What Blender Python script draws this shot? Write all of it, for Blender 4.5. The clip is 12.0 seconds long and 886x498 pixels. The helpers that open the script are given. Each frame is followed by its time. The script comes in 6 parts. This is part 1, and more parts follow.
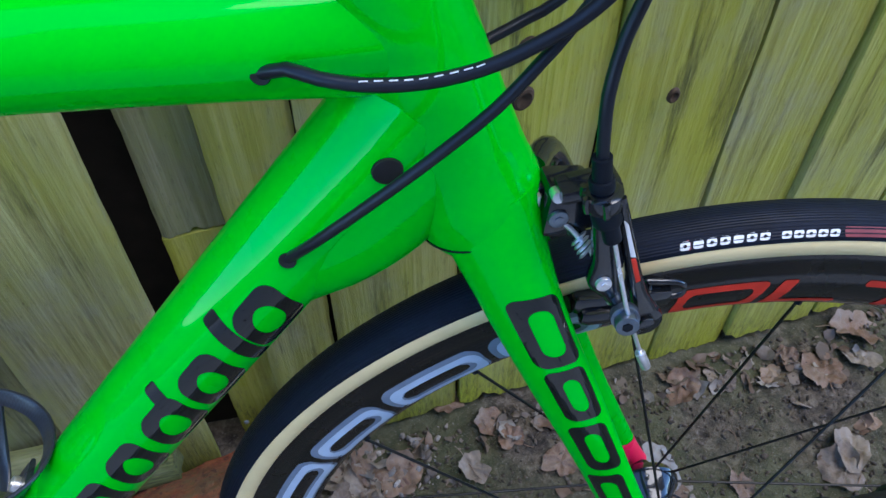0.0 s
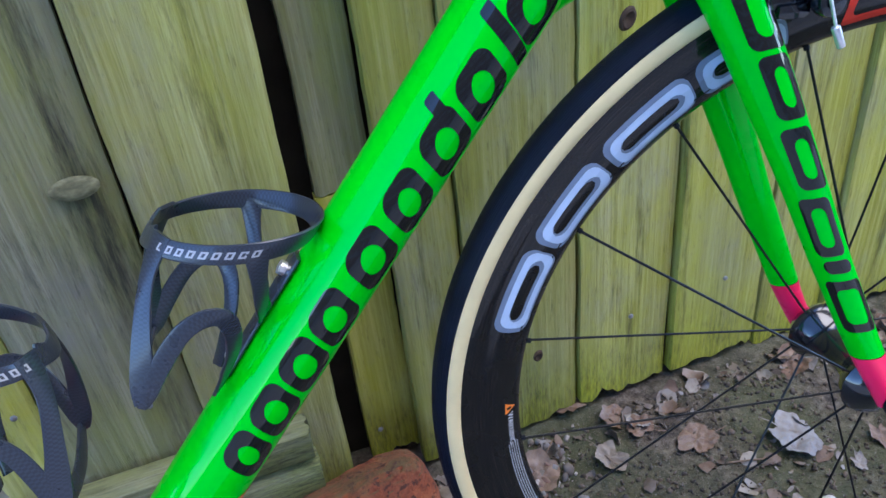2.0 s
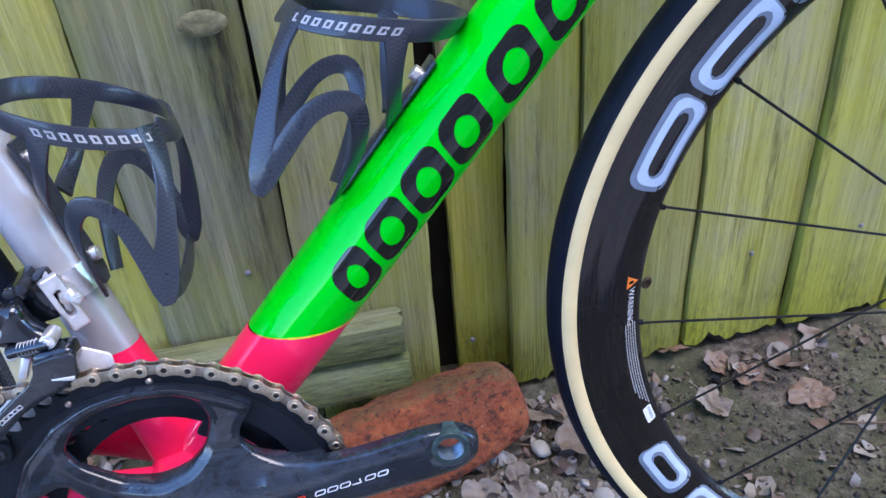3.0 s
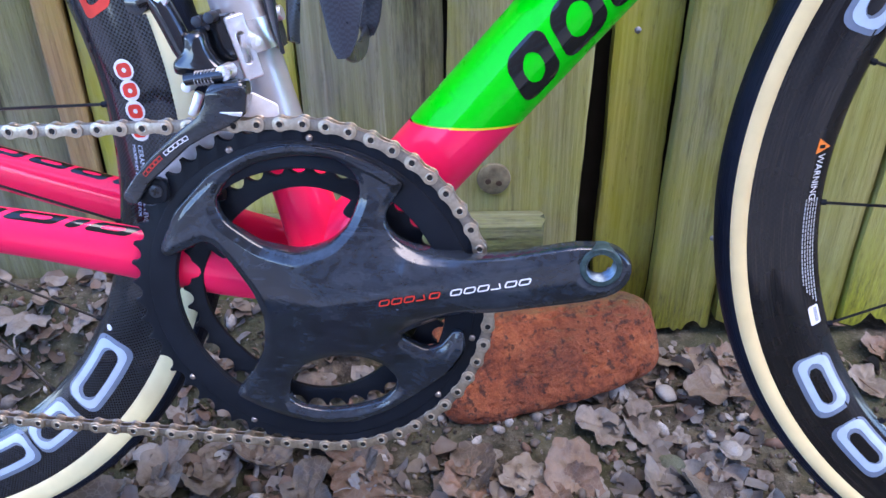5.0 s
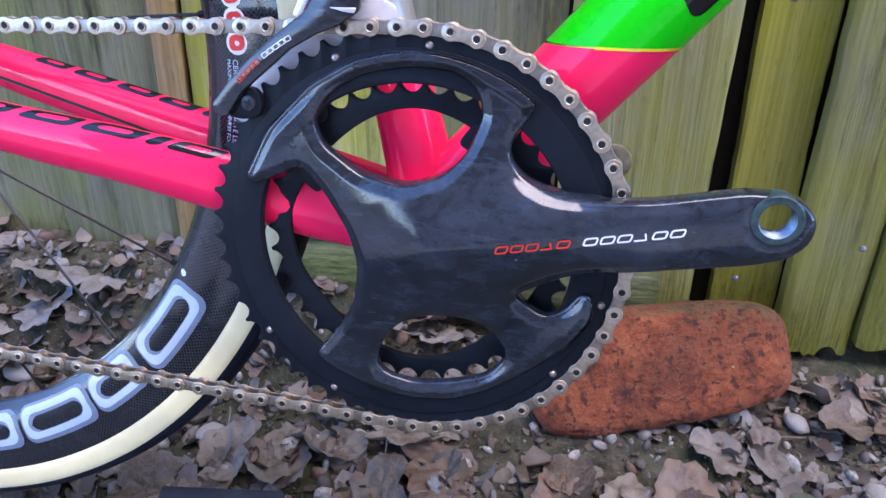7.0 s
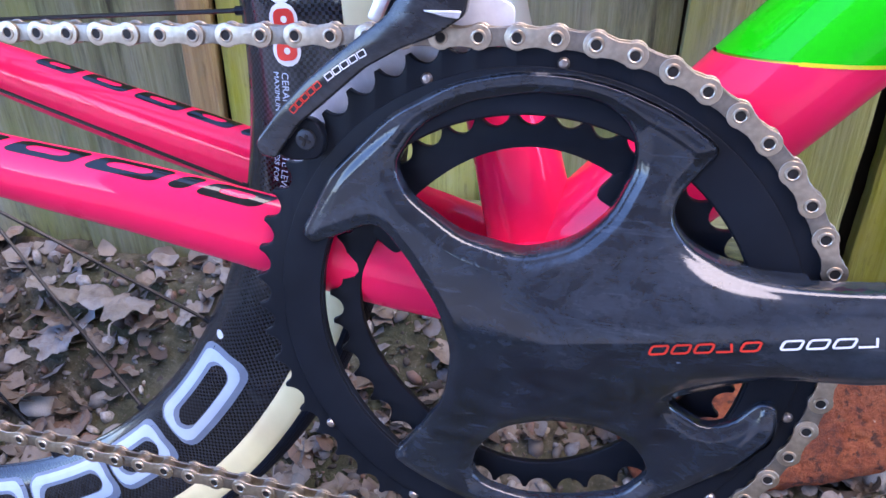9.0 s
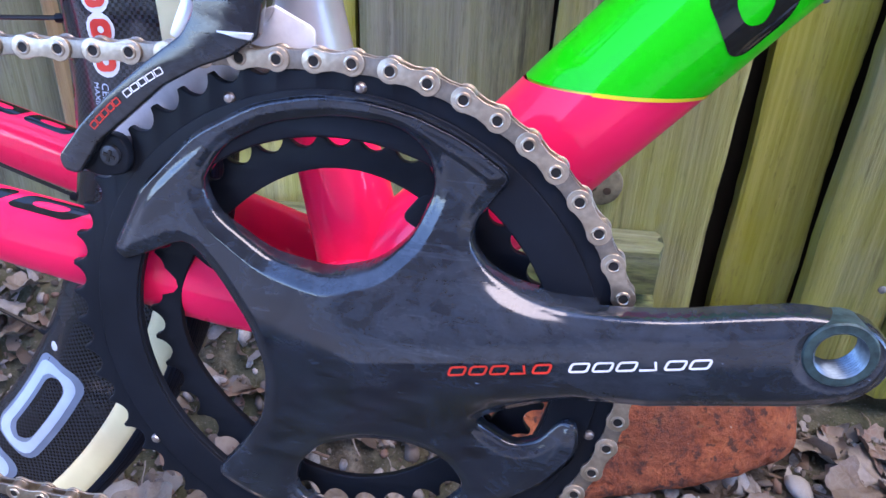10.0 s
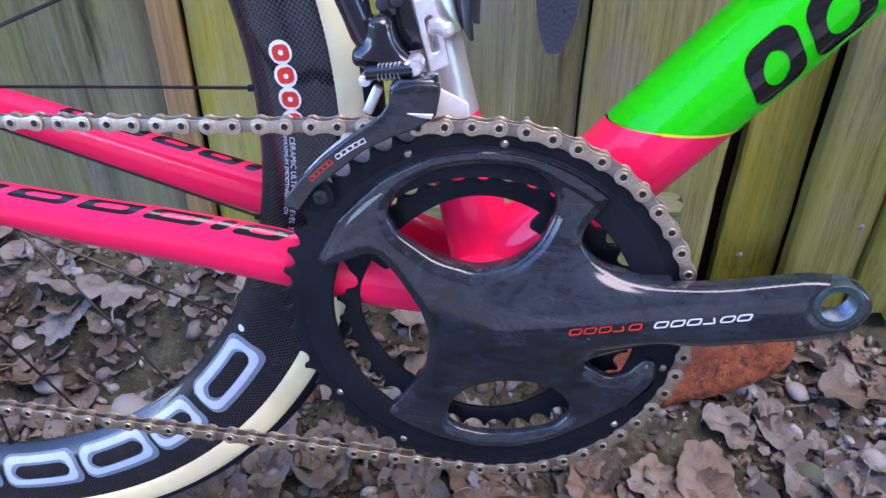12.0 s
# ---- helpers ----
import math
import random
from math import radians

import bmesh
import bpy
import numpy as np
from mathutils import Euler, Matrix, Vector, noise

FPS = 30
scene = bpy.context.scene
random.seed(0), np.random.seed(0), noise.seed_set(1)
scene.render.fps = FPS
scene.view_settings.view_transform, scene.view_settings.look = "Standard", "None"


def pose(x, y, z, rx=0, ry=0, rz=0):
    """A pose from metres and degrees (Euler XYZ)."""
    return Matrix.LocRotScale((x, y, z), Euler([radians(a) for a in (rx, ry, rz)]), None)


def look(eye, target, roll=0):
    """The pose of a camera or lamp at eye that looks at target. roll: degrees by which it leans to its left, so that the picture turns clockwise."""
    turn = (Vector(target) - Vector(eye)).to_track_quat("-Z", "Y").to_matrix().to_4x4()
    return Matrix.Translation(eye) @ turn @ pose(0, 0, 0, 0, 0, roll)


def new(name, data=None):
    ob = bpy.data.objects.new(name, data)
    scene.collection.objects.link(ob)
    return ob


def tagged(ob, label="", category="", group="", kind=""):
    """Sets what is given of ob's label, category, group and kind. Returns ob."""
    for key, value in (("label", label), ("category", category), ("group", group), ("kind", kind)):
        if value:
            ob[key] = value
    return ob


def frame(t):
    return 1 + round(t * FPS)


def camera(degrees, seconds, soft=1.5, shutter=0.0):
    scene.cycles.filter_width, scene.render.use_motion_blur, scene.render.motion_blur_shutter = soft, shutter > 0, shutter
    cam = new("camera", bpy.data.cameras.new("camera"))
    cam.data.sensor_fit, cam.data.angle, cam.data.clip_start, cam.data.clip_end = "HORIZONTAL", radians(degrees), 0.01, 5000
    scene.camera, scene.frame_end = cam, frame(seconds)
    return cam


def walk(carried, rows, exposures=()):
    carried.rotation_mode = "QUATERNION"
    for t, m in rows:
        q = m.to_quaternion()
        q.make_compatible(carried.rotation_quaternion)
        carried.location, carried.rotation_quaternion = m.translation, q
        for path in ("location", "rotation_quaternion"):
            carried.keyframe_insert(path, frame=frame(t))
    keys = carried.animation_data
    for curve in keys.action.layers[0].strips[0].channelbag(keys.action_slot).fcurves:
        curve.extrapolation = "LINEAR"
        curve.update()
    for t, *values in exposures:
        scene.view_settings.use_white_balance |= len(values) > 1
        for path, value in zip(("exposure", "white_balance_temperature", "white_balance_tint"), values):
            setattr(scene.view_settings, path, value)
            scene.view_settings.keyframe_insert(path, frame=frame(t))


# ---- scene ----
cam = camera(59.6, 12.0)
PATH = [
    (0, (0.3747, -0.1347, 0.8810), (0.5858, 1.0705, -0.5726), -0.33),
    (0.2, (0.3437, -0.1567, 0.8745), (0.5919, 0.9972, -0.5300), -3.31),
    (0.5, (0.2998, -0.1880, 0.8743), (0.7084, 1.0019, -0.5495), -5.57),
    (0.7, (0.2835, -0.1992, 0.8715), (0.7710, 1.0506, -0.5300), -4.10),
    (1, (0.2716, -0.2046, 0.8461), (0.7010, 1.1281, -0.4383), -5.93),
    (1.5, (0.2410, -0.2493, 0.7904), (0.6268, 1.2144, -0.3579), -6.53),
    (2, (0.1937, -0.3083, 0.7322), (0.5078, 1.2318, -0.3352), -7.03),
    (2.5, (0.1741, -0.3240, 0.6773), (0.3724, 1.2446, -0.3764), -5.90),
    (3, (0.1525, -0.3263, 0.6348), (0.2687, 1.2451, -0.4270), -5.09),
    (3.5, (0.1207, -0.3413, 0.5916), (0.1628, 1.2141, -0.4987), -3.76),
    (5.5, (0.1185, -0.3860, 0.4877), (-0.0796, 1.2784, -0.4069), -0.36),
    (6, (0.1163, -0.3883, 0.4647), (-0.1010, 1.3003, -0.3788), 0.46),
    (6.5, (0.1090, -0.3768, 0.4398), (-0.1582, 1.3019, -0.4091), 1.52),
    (7, (0.0896, -0.3457, 0.4276), (-0.2617, 1.3028, -0.4493), 0.17),
    (9, (0.0312, -0.2411, 0.4212), (-0.3860, 1.3441, -0.5395), -0.93),
    (9.5, (0.0444, -0.2306, 0.4316), (-0.3148, 1.3734, -0.5215), 0.44),
    (10, (0.0776, -0.2275, 0.4307), (-0.1987, 1.3824, -0.5398), 2.40),
    (10.5, (0.1054, -0.2451, 0.4319), (-0.1048, 1.3474, -0.5829), 3.09),
    (11, (0.1095, -0.2758, 0.4474), (-0.0995, 1.2999, -0.5936), 2.54),
    (11.5, (0.0840, -0.2964, 0.4923), (-0.1309, 1.2645, -0.5695), 0.64),
    (12, (0.0227, -0.3170, 0.5195), (-0.1892, 1.2083, -0.5934), -0.43),
]
walk(cam, [(t, look(eye, target, roll)) for t, eye, target, roll in PATH],
     exposures=((0, 2.5, 6040, -3), (0.5, 2.78, 6100, -2), (1.5, 2.8, 6100, 0), (2, 2.95, 6160, 2), (2.5, 3.12, 6220, 4), (3.5, 3.3, 6360, 7), (6, 3.4, 6460, 11), (9.5, 3.42, 6550, 14), (11, 3.6, 6460, 11), (11.5, 3.35, 6560, 12), (12, 3.28, 6650, 14)))

# ---- light ----
world = bpy.data.worlds.new("overcast_sky")
scene.world = world
world.use_nodes = True
wn, wl = world.node_tree.nodes, world.node_tree.links
sky = wn.new("ShaderNodeTexSky")
sky.sky_type, sky.sun_disc = "NISHITA", False
sky.sun_elevation, sky.sun_rotation = radians(62), radians(133)
sky.altitude, sky.air_density, sky.dust_density, sky.ozone_density = 4000, 1.0, 0.0, 8.0
haze = wn.new("ShaderNodeMix")
haze.data_type, haze.blend_type = "RGBA", "MULTIPLY"
haze.inputs[0].default_value, haze.inputs[7].default_value = 1.0, (1.0, 0.894, 0.922, 1.0)
wl.new(sky.outputs["Color"], haze.inputs[6])
wl.new(haze.outputs[2], wn["Background"].inputs["Color"])
wn["Background"].inputs["Strength"].default_value = 0.163
sun = new("sun", bpy.data.lights.new("sun", "SUN"))
sun.data.energy, sun.data.angle, sun.data.color = 0.9, radians(55), (1.0, 0.84, 0.80)
sun.matrix_world = look((1.6, -1.5, 4.2), (0, 0, 0))

# ---- materials ----


def nodes_of(name):
    m = bpy.data.materials.new(name)
    m.use_nodes = True
    nt = m.node_tree
    return m, nt.nodes, nt.links, nt.nodes["Principled BSDF"]


def noise_node(n, l, scale, detail=4.0, stretch=(1, 1, 1), seedy=False, coords="Object", rough=0.55):
    tc = n.new("ShaderNodeTexCoord")
    mp = n.new("ShaderNodeMapping")
    mp.inputs["Scale"].default_value = stretch
    l.new(tc.outputs[coords], mp.inputs["Vector"])
    if seedy:
        info = n.new("ShaderNodeObjectInfo")
        mul = n.new("ShaderNodeMath")
        mul.operation = "MULTIPLY"
        mul.inputs[1].default_value = 37.0
        l.new(info.outputs["Random"], mul.inputs[0])
        comb = n.new("ShaderNodeCombineXYZ")
        for k in range(3):
            l.new(mul.outputs[0], comb.inputs[k])
        l.new(comb.outputs[0], mp.inputs["Location"])
    tx = n.new("ShaderNodeTexNoise")
    tx.inputs["Scale"].default_value, tx.inputs["Detail"].default_value = scale, detail
    tx.inputs["Roughness"].default_value = rough
    l.new(mp.outputs[0], tx.inputs["Vector"])
    return tx.outputs["Fac"]


def ramp(n, l, fac, stops):
    r = n.new("ShaderNodeValToRGB")
    el = r.color_ramp.elements
    while len(el) < len(stops):
        el.new(0.5)
    for e, (p, c) in zip(el, stops):
        e.position, e.color = p, (*c, 1) if len(c) == 3 else c
    l.new(fac, r.inputs["Fac"])
    return r.outputs["Color"]


def mix(n, l, fac, a, b, kind="MIX"):
    m = n.new("ShaderNodeMix")
    m.data_type, m.blend_type = "RGBA", kind
    for k, v in ((0, fac), (6, a), (7, b)):
        if isinstance(v, (int, float)):
            m.inputs[k].default_value = v
        elif isinstance(v, tuple):
            m.inputs[k].default_value = (*v, 1)
        else:
            l.new(v, m.inputs[k])
    return m.outputs[2]


def bump(n, l, bsdf, fac, strength, distance):
    b = n.new("ShaderNodeBump")
    b.inputs["Strength"].default_value, b.inputs["Distance"].default_value = strength, distance
    l.new(fac, b.inputs["Height"])
    l.new(b.outputs[0], bsdf.inputs["Normal"])
    return b


def grey(n, l, fac, a, b):
    """fac mapped to a..b"""
    r = n.new("ShaderNodeMapRange")
    r.inputs["To Min"].default_value, r.inputs["To Max"].default_value = a, b
    r.inputs["From Min"].default_value, r.inputs["From Max"].default_value = 0.3, 0.7
    l.new(fac, r.inputs["Value"])
    return r.outputs[0]


def paint(name, colour, rough=0.22, coat=0.8, specks=0.05):
    m, n, l, b = nodes_of(name)
    f = noise_node(n, l, 9.0, 3)
    dark = tuple(c * 0.9 for c in colour)
    base = mix(n, l, f, colour, dark)
    g = noise_node(n, l, 260.0, 2)
    l.new(mix(n, l, grey(n, l, g, 0.0, specks), base, tuple(0.7 * c + 0.03 for c in colour)), b.inputs["Base Color"])
    r = noise_node(n, l, 40.0, 4)
    l.new(grey(n, l, r, rough * 0.8, rough * 1.3), b.inputs["Roughness"])
    b.inputs["Coat Weight"].default_value, b.inputs["Coat Roughness"].default_value, b.inputs["Coat IOR"].default_value = coat, 0.03, 1.5
    b.inputs["Specular IOR Level"].default_value = 0.05
    return m


def plain(name, colour, rough=0.5, metal=0.0, vary=0.25, scale=60.0, relief=0.0, coat=0.0):
    m, n, l, b = nodes_of(name)
    f = noise_node(n, l, scale, 5)
    g = noise_node(n, l, scale / 9.0, 3)
    c1 = mix(n, l, grey(n, l, f, 0.0, 1.0), tuple(c * (1 - vary) for c in colour), tuple(min(1, c * (1 + vary * 0.6)) for c in colour))
    l.new(mix(n, l, grey(n, l, g, 0.0, 0.35), c1, tuple(c * (1 - vary * 1.4) if vary < 0.7 else 0 for c in colour)), b.inputs["Base Color"])
    l.new(grey(n, l, g, rough * 0.75, min(1.0, rough * 1.25)), b.inputs["Roughness"])
    b.inputs["Metallic"].default_value = metal
    b.inputs["Coat Weight"].default_value = coat
    b.inputs["Specular IOR Level"].default_value = 0.3
    if relief:
        bump(n, l, b, f, 0.6, relief)
    return m


def weave(name, colour, light, size, rough, coat=0.0, scuffs=0.4):
    """Woven carbon: UV in millimetres, a two-by-two weave of that size, with scuffs."""
    m, n, l, b = nodes_of(name)
    tc = n.new("ShaderNodeTexCoord")
    mp = n.new("ShaderNodeMapping")
    mp.inputs["Scale"].default_value = (1 / size, 1 / size, 1)
    l.new(tc.outputs["UV"], mp.inputs["Vector"])
    ch = n.new("ShaderNodeTexChecker")
    ch.inputs["Scale"].default_value = 1.0
    l.new(mp.outputs[0], ch.inputs["Vector"])
    f = noise_node(n, l, 30.0, 6)
    s = noise_node(n, l, 11.0, 7, (1, 1, 3.5))
    base = mix(n, l, ch.outputs["Fac"], colour, light)
    base = mix(n, l, grey(n, l, s, 0.0, scuffs), base, tuple(0.5 * a + 0.02 for a in light))
    l.new(base, b.inputs["Base Color"])
    l.new(grey(n, l, f, rough * 0.6, rough * 1.4), b.inputs["Roughness"])
    b.inputs["Coat Weight"].default_value, b.inputs["Coat Roughness"].default_value = coat, 0.08
    bump(n, l, b, ch.outputs["Fac"], 0.12, 0.0001)
    return m


def lacquer(name, colour, scuff, amount, rough=0.3, coat=1.0, flake=26.0):
    """Glossy black carbon: marbled chopped fibre, rubbed patches and fine scratches along x under a clear coat."""
    m, n, l, b = nodes_of(name)
    marble = noise_node(n, l, 2.0 * flake, 8, (0.8, 1.0, 1.2), rough=0.72)
    marble.node.inputs["Distortion"].default_value = 1.8
    fibre = noise_node(n, l, 95.0, 5, (0.7, 1.0, 1.2), rough=0.7)
    fibre.node.inputs["Distortion"].default_value = 1.2
    rubbed = noise_node(n, l, 17.0, 7, (0.7, 1.0, 1.3), rough=0.72)
    scratch = noise_node(n, l, 150.0, 6, (0.10, 1.0, 1.5), rough=0.75)
    nick = noise_node(n, l, 210.0, 3, (0.5, 1.0, 1.0))
    base = mix(n, l, ramp(n, l, marble, ((0.42, (0, 0, 0)), (0.60, (1, 1, 1)))), colour, tuple(2.6 * c for c in colour))
    base = mix(n, l, ramp(n, l, fibre, ((0.5, (0, 0, 0)), (0.70, (0.6, 0.6, 0.6)))), base, tuple(4.5 * c for c in colour))
    base = mix(n, l, ramp(n, l, rubbed, ((0.46, (0, 0, 0)), (0.72, (amount, amount, amount)))), base, scuff)
    base = mix(n, l, ramp(n, l, scratch, ((0.60, (0, 0, 0)), (0.74, (0.7 * amount, 0.7 * amount, 0.7 * amount)))), base, tuple(1.6 * c for c in scuff))
    base = mix(n, l, ramp(n, l, nick, ((0.74, (0, 0, 0)), (0.78, (0.8, 0.8, 0.8)))), base, tuple(4.0 * c for c in scuff))
    l.new(base, b.inputs["Base Color"])
    l.new(grey(n, l, rubbed, rough * 0.7, rough * 1.5), b.inputs["Roughness"])
    b.inputs["Coat Weight"].default_value = coat
    b.inputs["Specular IOR Level"].default_value = 0.12
    l.new(grey(n, l, mix(n, l, 0.5, rubbed, marble), 0.02, 0.15), b.inputs["Coat Roughness"])
    wave = n.new("ShaderNodeBump")
    wave.inputs["Strength"].default_value, wave.inputs["Distance"].default_value = 0.08, 0.0006
    l.new(marble, wave.inputs["Height"])
    l.new(wave.outputs[0], b.inputs["Coat Normal"])
    return m


def wood(name, pale, mid, dark, algae, mossy):
    """Sawn softwood gone grey: long grain, cloudy weathering, black streaks, patches of algae and moss at the foot."""
    m, n, l, b = nodes_of(name)
    fine = noise_node(n, l, 230.0, 6, (1, 1, 0.02), True, rough=0.7)
    mids = noise_node(n, l, 60.0, 6, (1, 1, 0.03), True, rough=0.62)
    broad = noise_node(n, l, 14.0, 5, (1, 1, 0.10), True, rough=0.6)
    broad.node.inputs["Distortion"].default_value = 0.6
    blot = noise_node(n, l, 7.0, 8, (1, 1, 0.35), True, rough=0.7)
    cloud = noise_node(n, l, 11.0, 7, (1, 1, 0.5), True, rough=0.68)
    stain = noise_node(n, l, 26.0, 7, (1, 1, 0.09), True, rough=0.75)
    speck = noise_node(n, l, 300.0, 6, (1, 1, 0.16), True, rough=0.75)
    tint = n.new("ShaderNodeObjectInfo")
    grain = ramp(n, l, fine, ((0.40, tuple(0.6 * a + 0.4 * c for a, c in zip(dark, mid))), (0.5, mid), (0.61, pale)))
    rings = ramp(n, l, mids, ((0.36, tuple(0.5 * c for c in mid)), (0.5, mid), (0.64, pale)))
    wide = ramp(n, l, broad, ((0.34, tuple(0.5 * c for c in mid)), (0.5, mid), (0.66, tuple(1.15 * c for c in pale))))
    base = mix(n, l, 0.34, mix(n, l, 0.36, grain, rings), wide)
    grey_wood = mix(n, l, mids, tuple(0.55 * sum(mid) / 3 + 0.05 * c for c in (1.0, 0.96, 0.86)), tuple(0.95 * sum(pale) / 3 * c for c in (1.0, 0.97, 0.86)))
    base = mix(n, l, ramp(n, l, cloud, ((0.46, (0, 0, 0)), (0.64, (0.65, 0.65, 0.65)))), base, grey_wood)
    base = mix(n, l, ramp(n, l, blot, ((0.42 - 0.10 * mossy, (0, 0, 0)), (0.62, (1, 1, 1)))), base, mix(n, l, 0.60, base, algae))
    base = mix(n, l, ramp(n, l, stain, ((0.55, (0, 0, 0)), (0.70, (0.9, 0.9, 0.9)))), base, tuple(0.9 * c for c in dark))
    base = mix(n, l, ramp(n, l, speck, ((0.56, (0, 0, 0)), (0.72, (0.45, 0.45, 0.45)))), base, dark)
    tc = n.new("ShaderNodeTexCoord")
    sp = n.new("ShaderNodeSeparateXYZ")
    l.new(tc.outputs["Object"], sp.inputs[0])
    foot = n.new("ShaderNodeMath")
    foot.operation = "MULTIPLY_ADD"
    foot.inputs[1].default_value, foot.inputs[2].default_value = -2.6, 0.42
    l.new(sp.outputs["Z"], foot.inputs[0])
    wet = n.new("ShaderNodeMath")
    wet.operation = "ADD"
    l.new(foot.outputs[0], wet.inputs[0])
    l.new(cloud, wet.inputs[1])
    green = mix(n, l, ramp(n, l, speck, ((0.40, (0, 0, 0)), (0.62, (1, 1, 1)))), tuple(0.85 * c for c in algae), tuple(0.22 * c for c in algae))
    base = mix(n, l, ramp(n, l, wet.outputs[0], ((0.66, (0, 0, 0)), (0.98, (0.85, 0.85, 0.85)))), base, green)
    hv = n.new("ShaderNodeHueSaturation")
    mr = n.new("ShaderNodeMapRange")
    mr.inputs["To Min"].default_value, mr.inputs["To Max"].default_value = 0.82, 1.18
    l.new(tint.outputs["Random"], mr.inputs["Value"])
    l.new(mr.outputs[0], hv.inputs["Value"])
    l.new(base, hv.inputs["Color"])
    l.new(hv.outputs[0], b.inputs["Base Color"])
    b.inputs["Roughness"].default_value = 0.85
    b.inputs["Specular IOR Level"].default_value = 0.25
    bump(n, l, b, mix(n, l, 0.5, fine, mids), 1.0, 0.0034)
    return m


GREEN = paint("neon_green_paint", (0.0, 0.58, 0.004), 0.3, 0.48, 0.0)
PINK = paint("neon_pink_paint", (1.0, 0.017, 0.105), 0.3, 0.65, 0.03)
YELLOW = paint("yellow_paint", (0.75, 0.62, 0.03))
MARK_BLACK = paint("black_lacquer", (0.006, 0.007, 0.007), 0.2, 0.9)
SILVER = plain("satin_silver_paint", (0.47, 0.465, 0.47), 0.38, 0.35, 0.08, 90.0, 0.0, 0.5)
ALLOY = plain("polished_alloy", (0.86, 0.86, 0.87), 0.33, 0.85, 0.15, 200.0)
STEEL = plain("bright_chain_steel", (0.54, 0.455, 0.345), 0.34, 0.92, 0.3, 260.0, 0.0003)
STEEL_DARK = plain("worn_chain_steel", (0.33, 0.29, 0.24), 0.36, 0.9, 0.35, 300.0)
# near-black fill that paints the shade inside hollow pins and slots
HOLLOW_DARK = plain("dark_hollow_fill", (0.02, 0.018, 0.016), 0.6, 0.2, 0.4, 200.0)
BLACK_ANOD = plain("black_anodised_alloy", (0.0085, 0.011, 0.016), 0.42, 0.0, 0.3, 50.0)
BLACK_GLOSS = plain("gloss_black_alloy", (0.006, 0.008, 0.012), 0.22, 0.0, 0.3, 60.0, 0.0, 1.0)
CABLE = plain("black_cable_housing", (0.010, 0.012, 0.017), 0.33, 0.0, 0.25, 40.0)
RUBBER = plain("black_tyre_rubber", (0.006, 0.0095, 0.020), 0.5, 0.0, 0.35, 70.0, 0.0002)
_n, _l = RUBBER.node_tree.nodes, RUBBER.node_tree.links
_tc, _sp, _wv = _n.new("ShaderNodeTexCoord"), _n.new("ShaderNodeSeparateXYZ"), _n.new("ShaderNodeMath")
_wv.operation = "PINGPONG"
_wv.inputs[1].default_value = 0.75
_l.new(_tc.outputs["UV"], _sp.inputs[0])
_l.new(_sp.outputs["Y"], _wv.inputs[0])
bump(_n, _l, _n["Principled BSDF"], _wv.outputs[0], 0.6, 0.0005)
CREAM = plain("cream_sidewall_rubber", (0.74, 0.60, 0.315), 0.62, 0.0, 0.1, 45.0, 0.0001)
CREAM_PALE = plain("pale_yellow_sidewall_rubber", (0.74, 0.645, 0.36), 0.6, 0.0, 0.1, 45.0, 0.0001)
TAPE = plain("black_bar_tape", (0.014, 0.016, 0.020), 0.55, 0.0, 0.35, 220.0, 0.0006)
WHITE = plain("white_print", (0.72, 0.73, 0.74), 0.4, 0.0, 0.08, 80.0)
LOGO_LIGHT = plain("pale_grey_blue_print", (0.46, 0.56, 0.70), 0.38, 0.0, 0.12, 70.0)
LOGO_SHADE = plain("mid_grey_print", (0.17, 0.21, 0.28), 0.4, 0.0, 0.15, 70.0)
GREY_PRINT = plain("grey_print", (0.36, 0.37, 0.38), 0.5, 0.0, 0.1, 80.0)
RED = plain("red_print", (0.62, 0.035, 0.018), 0.4, 0.0, 0.25, 60.0)
ORANGE = plain("orange_print", (0.85, 0.22, 0.03), 0.45, 0.0, 0.1, 60.0)
RIM_CARBON = weave("rim_carbon_weave", (0.004, 0.0045, 0.006), (0.022, 0.024, 0.030), 1.45, 0.24, 0.7, 0.12)
RIM_WORN = weave("worn_rim_carbon", (0.0045, 0.0045, 0.005), (0.007, 0.007, 0.008), 1.9, 0.26, 0.6, 0.1)
_n, _l = RIM_WORN.node_tree.nodes, RIM_WORN.node_tree.links
_tc, _mp, _tx = _n.new("ShaderNodeTexCoord"), _n.new("ShaderNodeMapping"), _n.new("ShaderNodeTexNoise")
_mp.inputs["Scale"].default_value = (0.03, 1.0, 1.0)
_tx.inputs["Scale"].default_value, _tx.inputs["Detail"].default_value, _tx.inputs["Roughness"].default_value = 0.9, 7.0, 0.75
_l.new(_tc.outputs["UV"], _mp.inputs["Vector"])
_l.new(_mp.outputs[0], _tx.inputs["Vector"])
_b = _n["Principled BSDF"]
_old = _b.inputs["Base Color"].links[0].from_socket
_l.new(mix(_n, _l, ramp(_n, _l, _tx.outputs["Fac"], ((0.5, (0, 0, 0)), (0.68, (0.75, 0.75, 0.75)))), _old, (0.040, 0.029, 0.023)), _b.inputs["Base Color"])
CAGE_CARBON = weave("matt_carbon_weave", (0.013, 0.017, 0.026), (0.024, 0.031, 0.046), 1.3, 0.34, 0.25, 0.2)
for m in (RUBBER, BLACK_ANOD, RIM_CARBON, RIM_WORN):
    m.node_tree.nodes["Principled BSDF"].inputs["Specular IOR Level"].default_value = 0.13

# ---- mesh helpers ----


